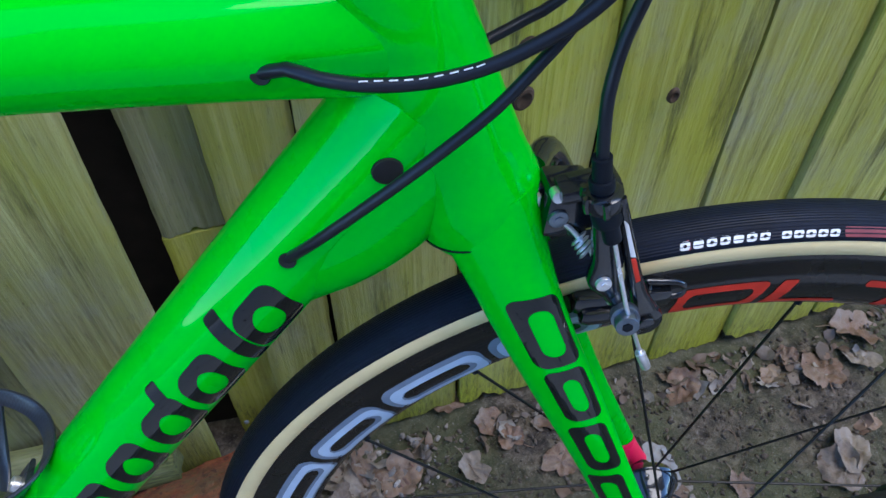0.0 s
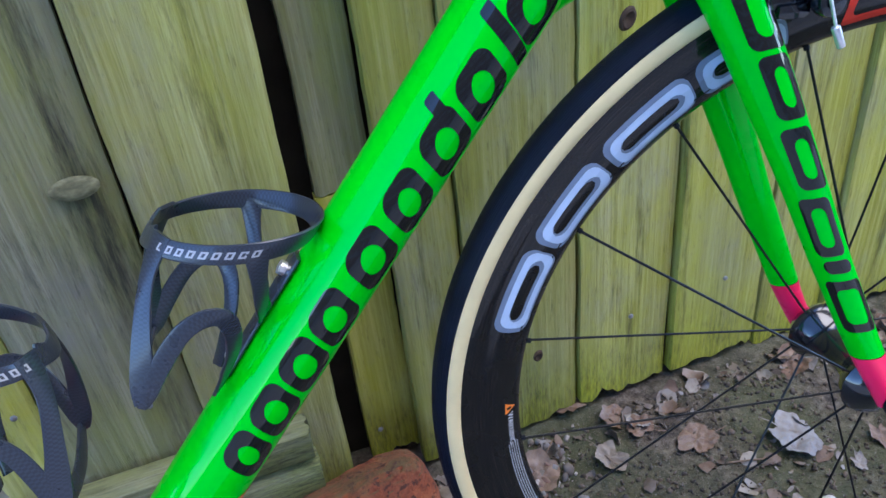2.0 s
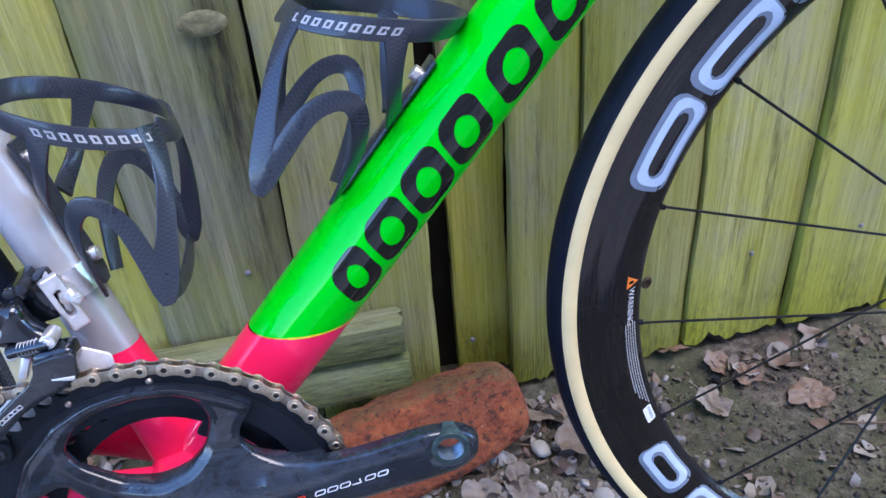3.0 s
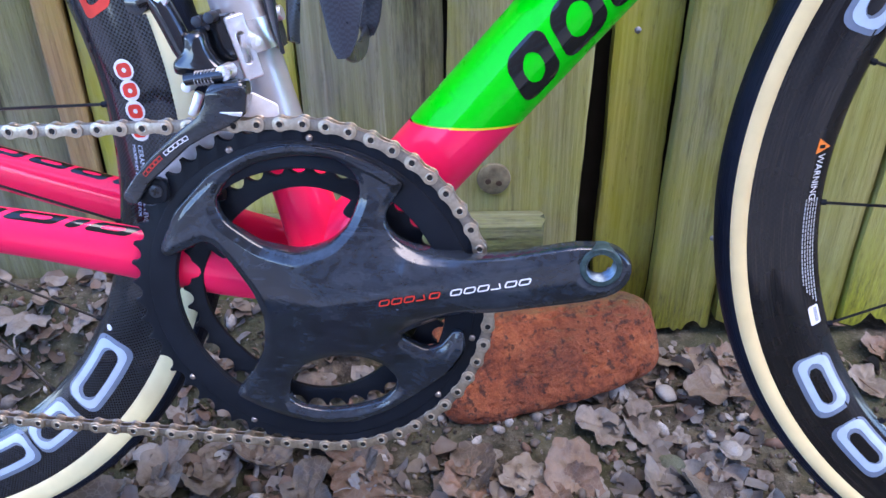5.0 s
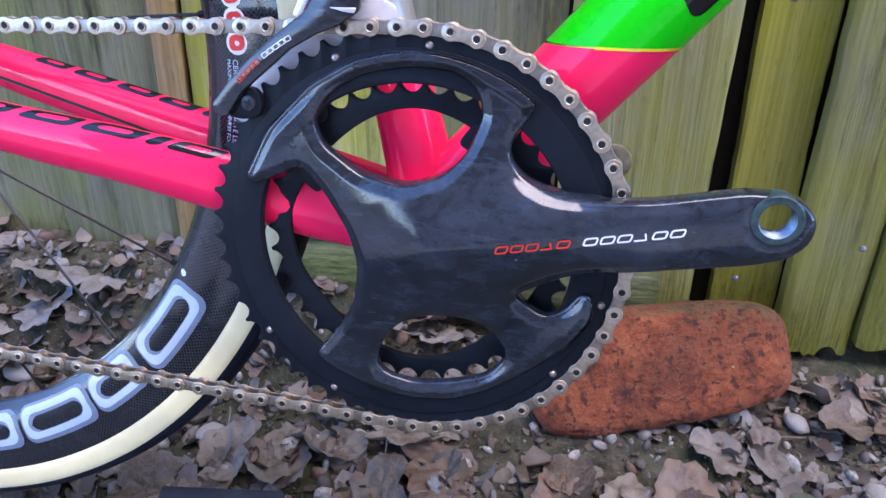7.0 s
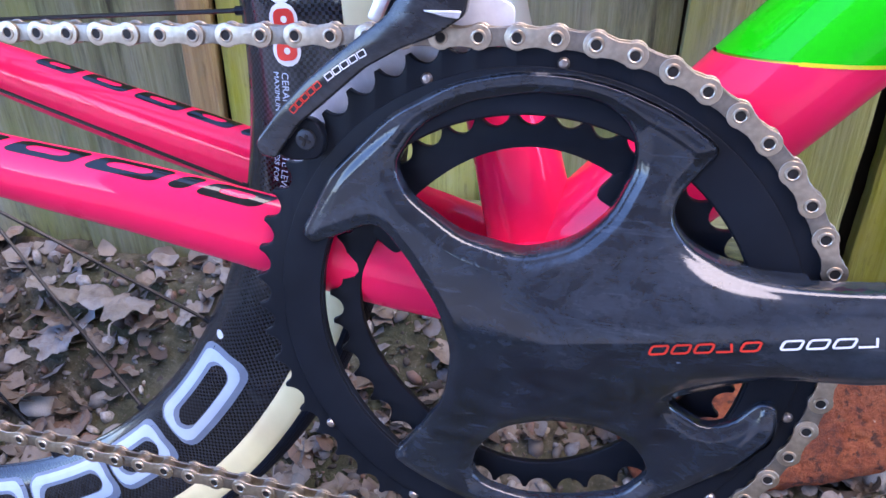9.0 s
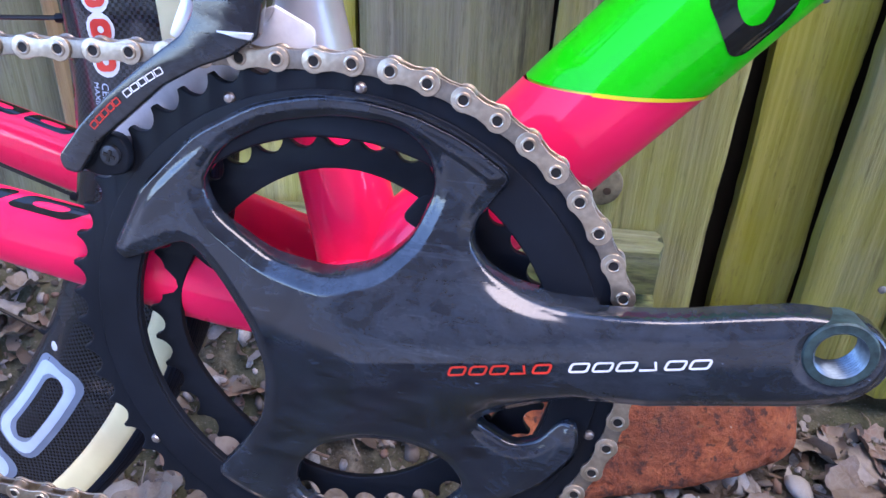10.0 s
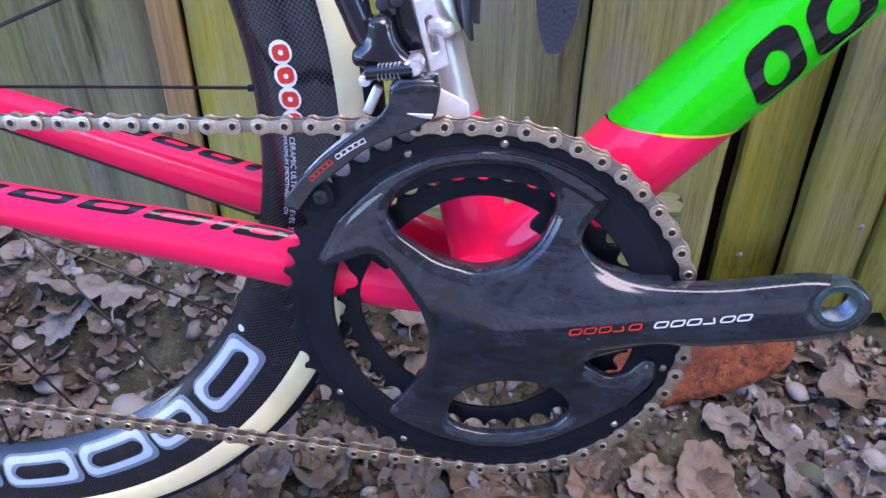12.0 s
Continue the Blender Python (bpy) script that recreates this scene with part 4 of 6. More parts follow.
# ---- front derailleur ----
NUT_DARK = plain("dark_steel_screw", (0.05, 0.055, 0.065), 0.35, 0.7, 0.25, 200)
FDC = lacquer("gloss_carbon_plate", (0.006, 0.007, 0.009), (0.03, 0.032, 0.036), 0.3, 0.25)
fd = part("front_derailleur", plate([rounded([(-58, 157), (-47, 157), (-46, 148), (-42, 141), (-33, 135), (-35, 128), (-48, 130), (-58, 132), (-66, 134), (-66, 141), (-59, 146)], 4, 4)], 15, 5, -41), BLACK_GLOSS, bike, "black front gear changer with silver clamp")
part("swing_arm", join(wire([(-56, -40, 140), (-61, -40, 148), (-65, -40, 158), (-70, -40, 169), (-74, -40, 175), (-81, -40, 172)], 6.2, 14), rod((-82, -44, 171), (-82, -32, 171), 6.5, 18, 1.5)), BLACK_GLOSS, fd)
part("wire_washer", join(rod((-69, -45, 174), (-69, -42, 174), 5.2, 20, 0.5), rod((-69, -46, 174), (-69, -44, 174), 2.6, 6)), ALLOY, fd, "silver clamp washer")
part("inner_wire", wire([(-78, -42, 177), (-66, -40, 186), (-56, -38, 193)], 0.8, 6), ALLOY, fd)
part("wire_cap", rod((-56, -38, 192), (-46, -38, 198), 2.4, 12, 0.6), ALLOY, fd, "silver crimped cable end")
part("pivot_block", join(block(17, 24, 26, at(-44, -20, 150, 0, -12, 0), 3), block(9, 26, 10, at(-50, -26, 160, 0, -12, 0), 3)), BLACK_GLOSS, fd)
for x, z in ((-52, 161), (-45, 163)):
    part("limit_screw", rod((x, -40, z), (x, -30, z), 3.0, 14, 0.4), NUT_DARK, fd)
slot = [(-2.2, -9), (2.2, -9), (2.2, 9), (-2.2, 9)]
part("clamp_bracket", moved(plate([rounded([(-5.5, -18), (5.5, -18), (5.5, 18), (-5.5, 18)], 1.5, 2), rounded(slot, 2, 3)], 5, 0.8, -3), at(-33, -25, 146, 0, 0, 32) @ Matrix.Rotation(radians(-14), 4, "Y")), ALLOY, fd, "silver slotted clamp bracket")
part("bracket_side", block(4, 17, 35, at(-38, -17, 146, 0, -14, 32), 1), ALLOY, fd)
part("clamp_bolt", join(rod((-32, -21, 150), (-22, -32, 149), 3.9, 20, 0.8), rod((-31, -24, 150), (-28, -27, 149.6), 5.6, 6, 0.5), rod((-22.4, -31.5, 149), (-21.6, -32.5, 149), 2.0, 6)), ALLOY, fd, "silver clamp bolt on a washer")
part("clamp_band", lathe([(16.2, -9), (17.8, -9), (17.8, 9), (16.2, 9)], 40, at(-37, 0, 148) @ Matrix.Rotation(radians(-14), 4, "Y") @ Matrix.Rotation(radians(90), 4, "X")), ALLOY, fd)
cage_face = [(-94, 61.5), (-100, 62.5), (-101.5, 67.5), (-91.5, 80), (-80, 91.5), (-64, 104.5), (-51, 114), (-46.5, 121), (-45.6, 127), (-34.8, 129.8), (-23.5, 130.2), (-22.6, 126.9), (-24.6, 115.1), (-34.9, 108), (-45.9, 103.8), (-59.2, 96.3), (-72.2, 85.2), (-85, 74.5)]
part("outer_plate", plate([rounded(cage_face, 2, 3)], 5.0, 0.9, -54.5), FDC, fd, "glossy black curved outer guide plate")
part("guide_head", plate([rounded([(-48, 119), (-47, 127), (-44, 131), (-25, 132), (-24, 123), (-27, 117)], 3, 3)], 15, 3, -46.5), BLACK_GLOSS, fd)
part("guide_edge", plate([rounded([(-32, 114.6), (-26.5, 114), (-25.5, 116.6), (-38.5, 116.4)], 0.6, 2)], 1.2, 0.4, -57.2), ALLOY, fd)
part("inner_plate", plate([rounded([(-11, 108), (-11, 117), (-26, 124), (-44, 122)] + [(121 * math.cos(radians(a)), 121 * math.sin(radians(a))) for a in range(116, 150, 4)] + [(103.5 * math.cos(radians(a)), 103.5 * math.sin(radians(a))) for a in range(150, 100, -4)], 2, 2)], 2.0, 0.5, -40.0), plain("brushed_steel_plate", (0.74, 0.73, 0.74), 0.5, 0.4, 0.15, 160.0), fd, "brushed steel inner guide plate")
part("end_lug", plate([rounded([(-96, 62), (-88, 60), (-78, 62), (-76, 69), (-79, 76), (-86, 77), (-93, 71)], 4, 3)], 5, 0.8, -50.5), BLACK_ANOD, fd)
end_screw = part("end_screw", rod((-83, -54.5, 69), (-83, -40, 69), 3.8, 24, 0.5), NUT_DARK, fd)
for a in (20, 110):
    part("cross_slot", block(4.4, 1.0, 1.1, at(-83, -54.5, 69, 0, a, 0)), HOLLOW_DARK, end_screw)
for k in range(6):
    part("spring_coil", lathe([(3.6, -0.75), (4.4, 0), (3.6, 0.75), (3.0, 0)], 20, at(-52 + 1.9 * k, -49, 132.5 + 0.25 * k, 0, 0, 90)), ALLOY, fd)
part("spring_core", rod((-58, -50, 132), (-36, -50, 135), 3.4, 14), BLACK_GLOSS, fd)
part("pivot_bolt", join(rod((-36, -52, 136), (-36, -40, 136), 4.2, 22, 0.8), rod((-36, -52.8, 136), (-36, -51.5, 136), 1.9, 6)), ALLOY, fd, "silver pivot bolt")
part("back_screw", join(rod((-60, -46, 127), (-60, -36, 127), 3.0, 18, 0.8), block(5, 4, 15, at(-57, -42, 117, 0, 25, 0), 1.5)), ALLOY, fd)


def fd_face(u, v, lift):
    """u: degrees of arc, v: radius."""
    return Vector((v * math.cos(radians(u)), -57.2 - lift, v * math.sin(radians(u)))) / 1000


for a0, a1, mat, nm in ((137.2, 129.4, RED, "red_print"), (128.2, 119.4, WHITE, "white_print")):
    strokes, cnt = [], 5
    for k in range(cnt):
        b0 = a0 + (a1 - a0) * k / cnt
        b1 = a0 + (a1 - a0) * (k + 0.8) / cnt
        strokes.append(([(b0, 116.5), (b1, 116.5), (b1, 118.6), (b0, 118.6), (b0, 116.5)], 0.32))
    bm = bmesh.new()
    for pts, w in strokes:
        for (p, q) in zip(pts, pts[1:]):
            flat = abs(p[1] - q[1]) < 1e-6
            du, dv = (0, 0.2) if flat else (0.10, 0)
            vs = [bm.verts.new(fd_face(x + sx * du, y + sx * dv, 0.15)) for x, y, sx in ((p[0], p[1], -1), (q[0], q[1], -1), (q[0], q[1], 1), (p[0], p[1], 1))]
            bm.faces.new(vs)
    part(nm, bm, mat, fd, smooth=False)


# ---- bottle cages ----
def ribbon(path, width, thick, place, step=4.0):
    """A flat band along (s, angle, width factor) on a bottle's cylinder; place gives point and outward normal."""
    pts = spline([(*p, 1.0) if len(p) == 2 else p for p in path], step)
    c = np.array([place(p[0], p[1])[0] for p in pts])
    nrm = np.array([place(p[0], p[1])[1] for p in pts])
    d = np.gradient(c, axis=0)
    if np.linalg.norm(c[0] - c[-1]) < 1.0:
        d[0] = d[-1] = c[1] - c[-2]
    d /= np.linalg.norm(d, axis=1)[:, None]
    side = np.cross(nrm, d)
    side /= np.linalg.norm(side, axis=1)[:, None]
    bm = bmesh.new()
    uv = bm.loops.layers.uv.new("UVMap")
    sec = [(math.cos(t), math.sin(t)) for t in np.linspace(0, 6.2832, 13)[:-1]]
    sec = [(math.copysign(abs(a) ** 0.45, a), math.copysign(abs(b) ** 0.6, b)) for a, b in sec]
    rows = [[bm.verts.new((p + e * a * width / 2 * q[2] + n * b * thick / 2) / 1000) for a, b in sec] for p, n, e, q in zip(c, nrm, side, pts)]
    for i, (p, q) in enumerate(zip(rows, rows[1:])):
        for k in range(12):
            j = (k + 1) % 12
            f = bm.faces.new((p[k], p[j], q[j], q[k]))
            for lp, w in zip(f.loops, ((k * 2, i * step), (k * 2 + 2, i * step), (k * 2 + 2, i * step + step), (k * 2, i * step + step))):
                lp[uv].uv = w
    bm.faces.new(rows[0][::-1])
    bm.faces.new(rows[-1])
    bmesh.ops.recalc_face_normals(bm, faces=bm.faces)
    return bm


def bottle_cage(origin, d, away, tube, s0, label):
    """origin: a point of the tube's axis; d: along it upwards; away: from the tube to the bottle; s0: the upper bolt."""
    o, d, away, y = (np.array(v, float) for v in (origin, d, away, (0, 1, 0)))
    R = 39.5

    def place(s, ang):
        t = radians(ang)
        n = -away * math.cos(t) + y * math.sin(t)
        return o + d * (s0 + s) + away * (tube + 3.5 + R) + n * R, n

    cg = part("bottle_cage", ribbon([(12 + 24 * math.cos(radians(a)), a, 1.0 + 0.12 * math.cos(radians(a))) for a in range(0, 361, 20)], 11.5, 2.6, place, 6.0), CAGE_CARBON, bike, label)
    for s in (-1, 1):
        part("arm", ribbon([(-2, s * 150, 1.3), (-25, s * 142, 0.85), (-50, s * 124, 0.85), (-73, s * 106, 1.05), (-83, s * 100, 0.9), (-91, s * 95, 0.5)], 13, 2.6, place), CAGE_CARBON, cg)
        part("hoop", ribbon([(-92, s * 93, 0.45), (-84, s * 95, 0.95), (-65, s * 97, 1.0), (-43, s * 96, 0.95), (-30, s * 88, 0.95), (-25, s * 75, 1.0), (-31, s * 60, 0.95), (-46, s * 44, 0.9), (-65, s * 31, 0.9), (-82, s * 20, 0.9)], 11.5, 2.6, place), CAGE_CARBON, cg)
        part("strut", ribbon([(18, s * 78, 1.3), (2, s * 62, 0.9), (-14, s * 42, 0.9), (-26, s * 16, 1.2)], 11, 2.8, place), CAGE_CARBON, cg)
    chord = lambda v, y: (o + d * (s0 + v) + away * (tube + 3.5 + R + 3.0) + np.array((0.0, y, 0.0)), away)
    part("toe", ribbon([(-88, -37, 0.7), (-93, -20, 1.0), (-95, 0, 1.0), (-93, 20, 1.0), (-88, 37, 0.7)], 10, 2.8, chord), CAGE_CARBON, cg, "short strap joining the cage's tips")
    part("brace", ribbon([(-8, 158, 1.2), (-14, 180, 0.9), (-8, 202, 1.2)], 12, 2.6, place), CAGE_CARBON, cg)
    part("back_plate", ribbon([(12, 0, 1.0), (-10, 0, 0.9), (-40, 0, 0.8), (-66, 0, 0.9), (-76, 0, 0.8), (-81, 0, 0.45)], 20, 3.4, place), CAGE_CARBON, cg)
    for s in (0, -63):
        p, n = place(s, 0)
        q = p - n * 5.5
        part("bolt", join(rod(p + n * 1, q, 4.4, 18, 0.8), rod(q - n * 0.2, q + n * 1, 2.0, 6)), ALLOY, cg, "silver button head bolt")

    def print_band(u, v, lift):
        a = -u
        p, n = place(12 + 24 * math.cos(radians(a)) + v, a)
        return Vector(p + n * (1.35 + lift)) / 1000

    strokes = [ring_mark(74 + 8.2 * k, 74 + 8.2 * k + 7.0, -3.2, 3.2, 0.9, 0, 2) for k in range(9)]
    bm = bmesh.new()
    for pts, w in strokes:
        lo, hi = (min(p[0] for p in pts), min(p[1] for p in pts)), (max(p[0] for p in pts), max(p[1] for p in pts))
        for u0, v0, u1, v1 in ((lo[0], lo[1], hi[0], lo[1] + 1.1), (lo[0], hi[1] - 1.1, hi[0], hi[1]), (lo[0], lo[1], lo[0] + 1.6, hi[1]), (hi[0] - 1.6, lo[1], hi[0], hi[1])):
            bm.faces.new([bm.verts.new(print_band(u, v, 0.1)) for u, v in ((u0, v0), (u1, v0), (u1, v1), (u0, v1))])
    part("grey_print", bm, GREY_PRINT, cg, smooth=False)
    return cg


bottle_cage((1.1, 0, -1.0), (0.664, 0, 0.748), (-0.748, 0, 0.664), 23.5, 298, "matt black carbon bottle cage on the down tube")
bottle_cage((-2, 0, 0), (-0.243, 0, 0.970), (0.970, 0, 0.243), 17.0, 223, "matt black carbon bottle cage on the seat tube")

# ---- front brake, in the place that the turned fork gives it ----
NUT = plain("steel_nut", (0.22, 0.26, 0.31), 0.3, 0.9, 0.25, 200)
brake = part("front_brake", plate([rounded([(468, 427), (480, 426), (484, 398), (488, 371), (491, 356), (485, 354), (479, 363), (472, 370), (474, 382), (472, 400)], 4, 4)], 9, 3.4, -35), BLACK_GLOSS, bike, "black dual pivot rim brake with silver bolts")
part("pivot_boss", join(block(20, 20, 25, at(465, -16, 403, 0, 7, 0), 3), block(26, 14, 7, at(472, -24, 417, 0, -6, 0), 2.5), rod((452, -4, 403), (458, -14, 403), 9.0, 28, 1.5)), BLACK_GLOSS, brake)
part("pivot_bolt", join(rod((460, -24, 402.5), (460, -27.5, 402.5), 4.4, 24, 0.8), rod((460, -27.2, 402.5), (460, -28.0, 402.5), 2.0, 6)), NUT, brake, "dark socket bolt")
part("pivot_screw", rod((459, -22, 414), (459, -28, 415), 2.8, 16, 0.5), ALLOY, brake)
for k in range(7):
    part("knurl", rod((452.5, -12 - 1.2 * k, 396), (453.5, -12 - 1.2 * k, 410), 0.8, 8), ALLOY, brake)
part("outer_arm", plate([rounded([(482, 419), (486, 413), (497, 375), (502, 360), (511, 344), (511, 335), (504, 330), (497, 336), (496, 349), (491, 369), (484, 397), (480, 413)], 5, 4)], 10, 3.6, -34), BLACK_GLOSS, brake)
part("arm_stripe", plate([rounded([(483.2, 408), (485.6, 405.5), (491.6, 386), (489.2, 386.5)], 0.5, 2)], 0.6, 0.1, -39.2), WHITE, brake)
part("arm_stripe", plate([rounded([(489.6, 385), (491.8, 385), (496, 371), (494, 370)], 0.5, 2)], 0.6, 0.1, -39.2), RED, brake)
part("ferrule", join(wire([(470.6, -38, 441), (471.4, -38, 434), (472.2, -38, 427)], 4.0, 18), rod((471.6, -38, 431), (472.4, -38, 425.5), 5.2, 20, 1.0)), BLACK_ANOD, brake)
knob = part("barrel_adjuster", lathe([(0, -4.4), (6.6, -4.4), (8.2, -3.0), (8.7, 0), (8.0, 3.2), (5.8, 4.4), (0, 4.4)], 30, at(473.5, -38, 420.5, 90, 0, 0) @ Matrix.Rotation(radians(8), 4, "Z"), closed=False), BLACK_GLOSS, brake, "black fluted cable adjuster")
for a in range(6):
    t = radians(60 * a + 20)
    part("flute", wire([(473 + 8.0 * math.cos(t), -38 + 8.0 * math.sin(t), 424), (473.6 + 8.6 * math.cos(t), -38 + 8.6 * math.sin(t), 420.5), (474 + 8.0 * math.cos(t), -38 + 8.0 * math.sin(t), 417)], 1.6, 8), BLACK_GLOSS, knob)
part("adjuster_neck", join(rod((474, -39, 417), (476, -40, 409), 6.2, 20, 1.2), rod((476, -40, 410), (478.8, -41, 400), 4.0, 18, 0.6)), BLACK_ANOD, brake)
part("inner_wire", wire([(478.8, -42, 402), (484, -44, 380), (489, -46, 360), (494, -47, 345), (500, -46, 328)], 1.0, 8), ALLOY, brake, "bare steel brake wire")
part("wire_cap", rod((499.5, -46, 329), (504.5, -46, 317), 2.5, 14, 0.6), ALLOY, brake, "silver crimped cable end")
part("wire_clamp", join(rod((491, -40, 352), (489.5, -45, 353), 6.6, 24, 0.8), rod((489.6, -45, 353), (488.6, -50, 353.5), 5.4, 22, 0.8)), NUT, brake, "grey steel clamp bolt")
part("clamp_socket", rod((488.6, -49.8, 353.5), (488.5, -50.5, 353.5), 2.6, 6), BLACK_ANOD, brake)
part("arm_bolt", join(rod((478.5, -38, 373.5), (478.3, -41.5, 373.7), 3.6, 20, 0.7), rod((478.3, -41.5, 373.7), (478.3, -42, 373.7), 1.6, 6)), ALLOY, brake, "silver bolt head")
part("quick_release", join(rod((503, -30, 341), (503, -39, 341), 9.0, 28, 2.0), rod((503, -39, 341), (503, -41, 341), 4.2, 20, 0.8)), BLACK_GLOSS, brake)
part("return_spring", join(*[lathe([(3.4, -0.8), (4.6, 0), (3.4, 0.8), (2.6, 0)], 22, at(470 + 0.9 * k, -27 - 1.2 * k, 390 - 1.6 * k, 25, 0, 40)) for k in range(4)], wire([(462, -24, 399), (466, -27, 396), (470, -29, 391)], 1.2, 8), wire([(474, -31, 387), (478, -35, 376), (482, -37, 364), (484, -37, 357)], 1.2, 8)), ALLOY, brake, "bright steel return spring")
part("pad_loop", plate([rounded([(506, 354), (527, 349), (532, 343), (529, 336), (512, 338)], 4, 3), rounded([(511, 349.5), (524, 346), (527.5, 343), (525.5, 340), (514, 342)], 2, 2)], 7, 2, -21), BLACK_GLOSS, brake)
for y in (-20.5, 17.5):
    pad = part("pad_holder", join(block(50, 8, 11, at(497, y + (-2 if y < 0 else 2), 342, 0, 5, 0), 3.5), block(22, 9, 9, at(486, y - 5 if y < 0 else y + 4, 337, 0, 5, 0), 4)), BLACK_GLOSS, brake, "black brake pad holder")
    part("pad", block(48, 6, 8, at(497, y * 0.78, 342, 0, 5, 0), 1.5), BLACK_ANOD, pad)
part("far_arm", wire([(458, 6, 406), (470, 24, 402), (482, 32, 380), (497, 26, 350)], 6), BLACK_GLOSS, brake)
built = set(bike.children_recursive)

# ---- cables, bar and stem ----
GROMMET = plain("black_grommet", (0.01, 0.01, 0.01), 0.5)
part("gear_cable", wire([(348, -16, 479), (354, -22, 483), (361, -27, 486), (371, -33, 484.5), (386, -38, 483), (404, -42, 484), (422, -45, 488), (439, -48, 496), (456, -50, 507), (476, -52, 530), (492, -52, 565), (490, -48, 612)], 2.55, 12), CABLE, bike, "black cable housing curving out of the top tube")
part("gear_cable", wire([(342, -17, 392), (348, -24, 400), (361, -33, 415), (381, -40, 434), (402, -44, 452), (422, -45, 468), (432, -45, 477), (442, -45, 488), (452, -44, 499), (470, -45, 526), (484, -45, 565), (482, -44, 612)], 2.3, 12), CABLE, bike, "black cable housing curving out of the down tube")
part("gear_cable", wire([(428, 22, 455), (442, 27, 459), (451, 30, 461), (461, 31, 465), (471, 31, 470), (490, 29, 490), (506, 25, 540), (496, 20, 612)], 2.5, 12), CABLE, bike)
part("brake_cable", wire([(471, -38, 436), (470, -37, 460), (471.5, -35, 472), (475, -33, 486), (480, -32, 499), (489, -32, 526), (496, -32, 570), (486, -32, 616)], 2.6, 12), CABLE, bike, "black brake cable housing")
for x, y, z in ((352, -21.4, 482), (347.5, -24.6, 399.5)):
    part("cable_port", lathe([(0, 0), (3.2, 0), (3.7, -0.7), (3.4, -1.2), (2.6, -1.1), (0, -0.8)], 24, at(x, y, z, -12, 0, -10), closed=False), GROMMET, bike, "black rubber cable port")
part("plug", lathe([(0, -0.4), (5.0, -0.2), (6.0, 0.3), (6.2, 1.5), (0, 1.5)], 28, at(391, -26.6, 438, 4, 0, 0), closed=False), GROMMET, bike, "round black plug in the frame")
cabling = set(bike.children_recursive)
line = spline([(385, -37.8, 483), (404, -42, 484), (422, -45, 488), (431, -46.6, 492)], 4.2)
mark = part("cable_print", join(*[block(2.9, 1.6, 0.5, Matrix.Translation((Vector(p[:3]) + Vector((0, -1.1, 2.15))) / 1000) @ Vector(q[:3] - p[:3]).to_track_quat("X", "Z").to_matrix().to_4x4() @ Matrix.Rotation(radians(-28), 4, "X"), 0.1) for p, q in zip(line[:-2], line[1:])]), WHITE, bike, "white printed mark on the cable", smooth=False)

stem = part("stem", Tube([(385, 0, 590, 16, 16), (430, 0, 605, 15, 15), (488, 0, 622, 15, 15)]).bm(28), BLACK_ANOD, bike, "black handlebar stem")
part("headset_cap", Tube([(393, 0, 546, 25, 25), (387, 0, 566, 21, 21), (378, 0, 596, 16, 16), (375, 0, 606, 15, 15)]).bm(32), BLACK_ANOD, bike)
bar = part("handlebar", wire([(490, -196, 622), (490, -60, 622), (490, 0, 622), (490, 60, 622), (490, 196, 622)], 13.5, 20), BLACK_ANOD, bike, "black drop handlebar with wrapped tape")
for side in (-1, 1):
    drop = [(490, side * 190, 622), (520, side * 198, 616), (556, side * 198, 590), (582, side * 196, 540), (580, side * 192, 490), (545, side * 194, 466), (500, side * 193, 461.5), (463, side * 192, 458.5)]
    part("bar_tape", wire(drop, 12.8, 22, 4.0), TAPE, bar, "black wrapped bar tape")
    coil = spline(drop, 13.0)
    wraps = []
    for p, q in zip(coil, coil[1:]):
        p, q = Vector(p), Vector(q)
        t = (q - p).normalized()
        wraps.append(lathe([(12.6, -1.2), (13.7, 3.6), (13.8, 5.0), (12.6, 6.2)], 22, Matrix.Translation(p / 1000) @ t.to_track_quat("Y", "Z").to_matrix().to_4x4() @ Matrix.Rotation(radians(9), 4, "X")))
    for wrap in wraps:
        part("tape_wrap", wrap, TAPE, bar)
    face = at(460, side * 192, 458.5) @ Matrix.Rotation(radians(90 - side * 17), 4, "Z")
    plug = part("end_plug", lathe([(0, 2.6), (8, 2.4), (11.2, 1.6), (12.6, 0.2), (13, -3), (0, -3)], 36, face, closed=False), plain("pale_plug_plastic", (0.50, 0.55, 0.53), 0.4, 0, 0.12, 70.0), bar, "pale bar end plug with a black print")
    part("plug_print", join(moved(plate([rounded([(-11, 3), (-8, 8), (-2, 10.5), (5, 9.5), (9, 5), (4, 3), (0, 5), (-6, 4)], 2, 3)], 0.5, 0.1, 2.6), face),
                            moved(plate([[(-3 + 6.5 * math.cos(a / 4), -3 + 5.5 * math.sin(a / 4)) for a in range(25)], [(-3 + 4 * math.cos(a / 4), -3 + 3 * math.sin(a / 4)) for a in range(25)]], 0.5, 0.1, 2.7), face),
                            moved(plate([rounded([(5, 1), (9.5, 2), (9, -5), (5, -8)], 1.5, 3)], 0.5, 0.1, 2.65), face)), MARK_BLACK, plug, smooth=False)

# the head of the bike sits a little lower and shorter than the sizes above
SEATED = Matrix(((0.975, 0, 0, 0.0106), (0, 1, 0, 0), (-0.04, 0, 0.955, 0.0145), (0, 0, 0, 1)))
for ob in bike.children_recursive:
    if ob not in built and ob not in cabling and ob is not mark:
        ob.data.transform(SEATED)


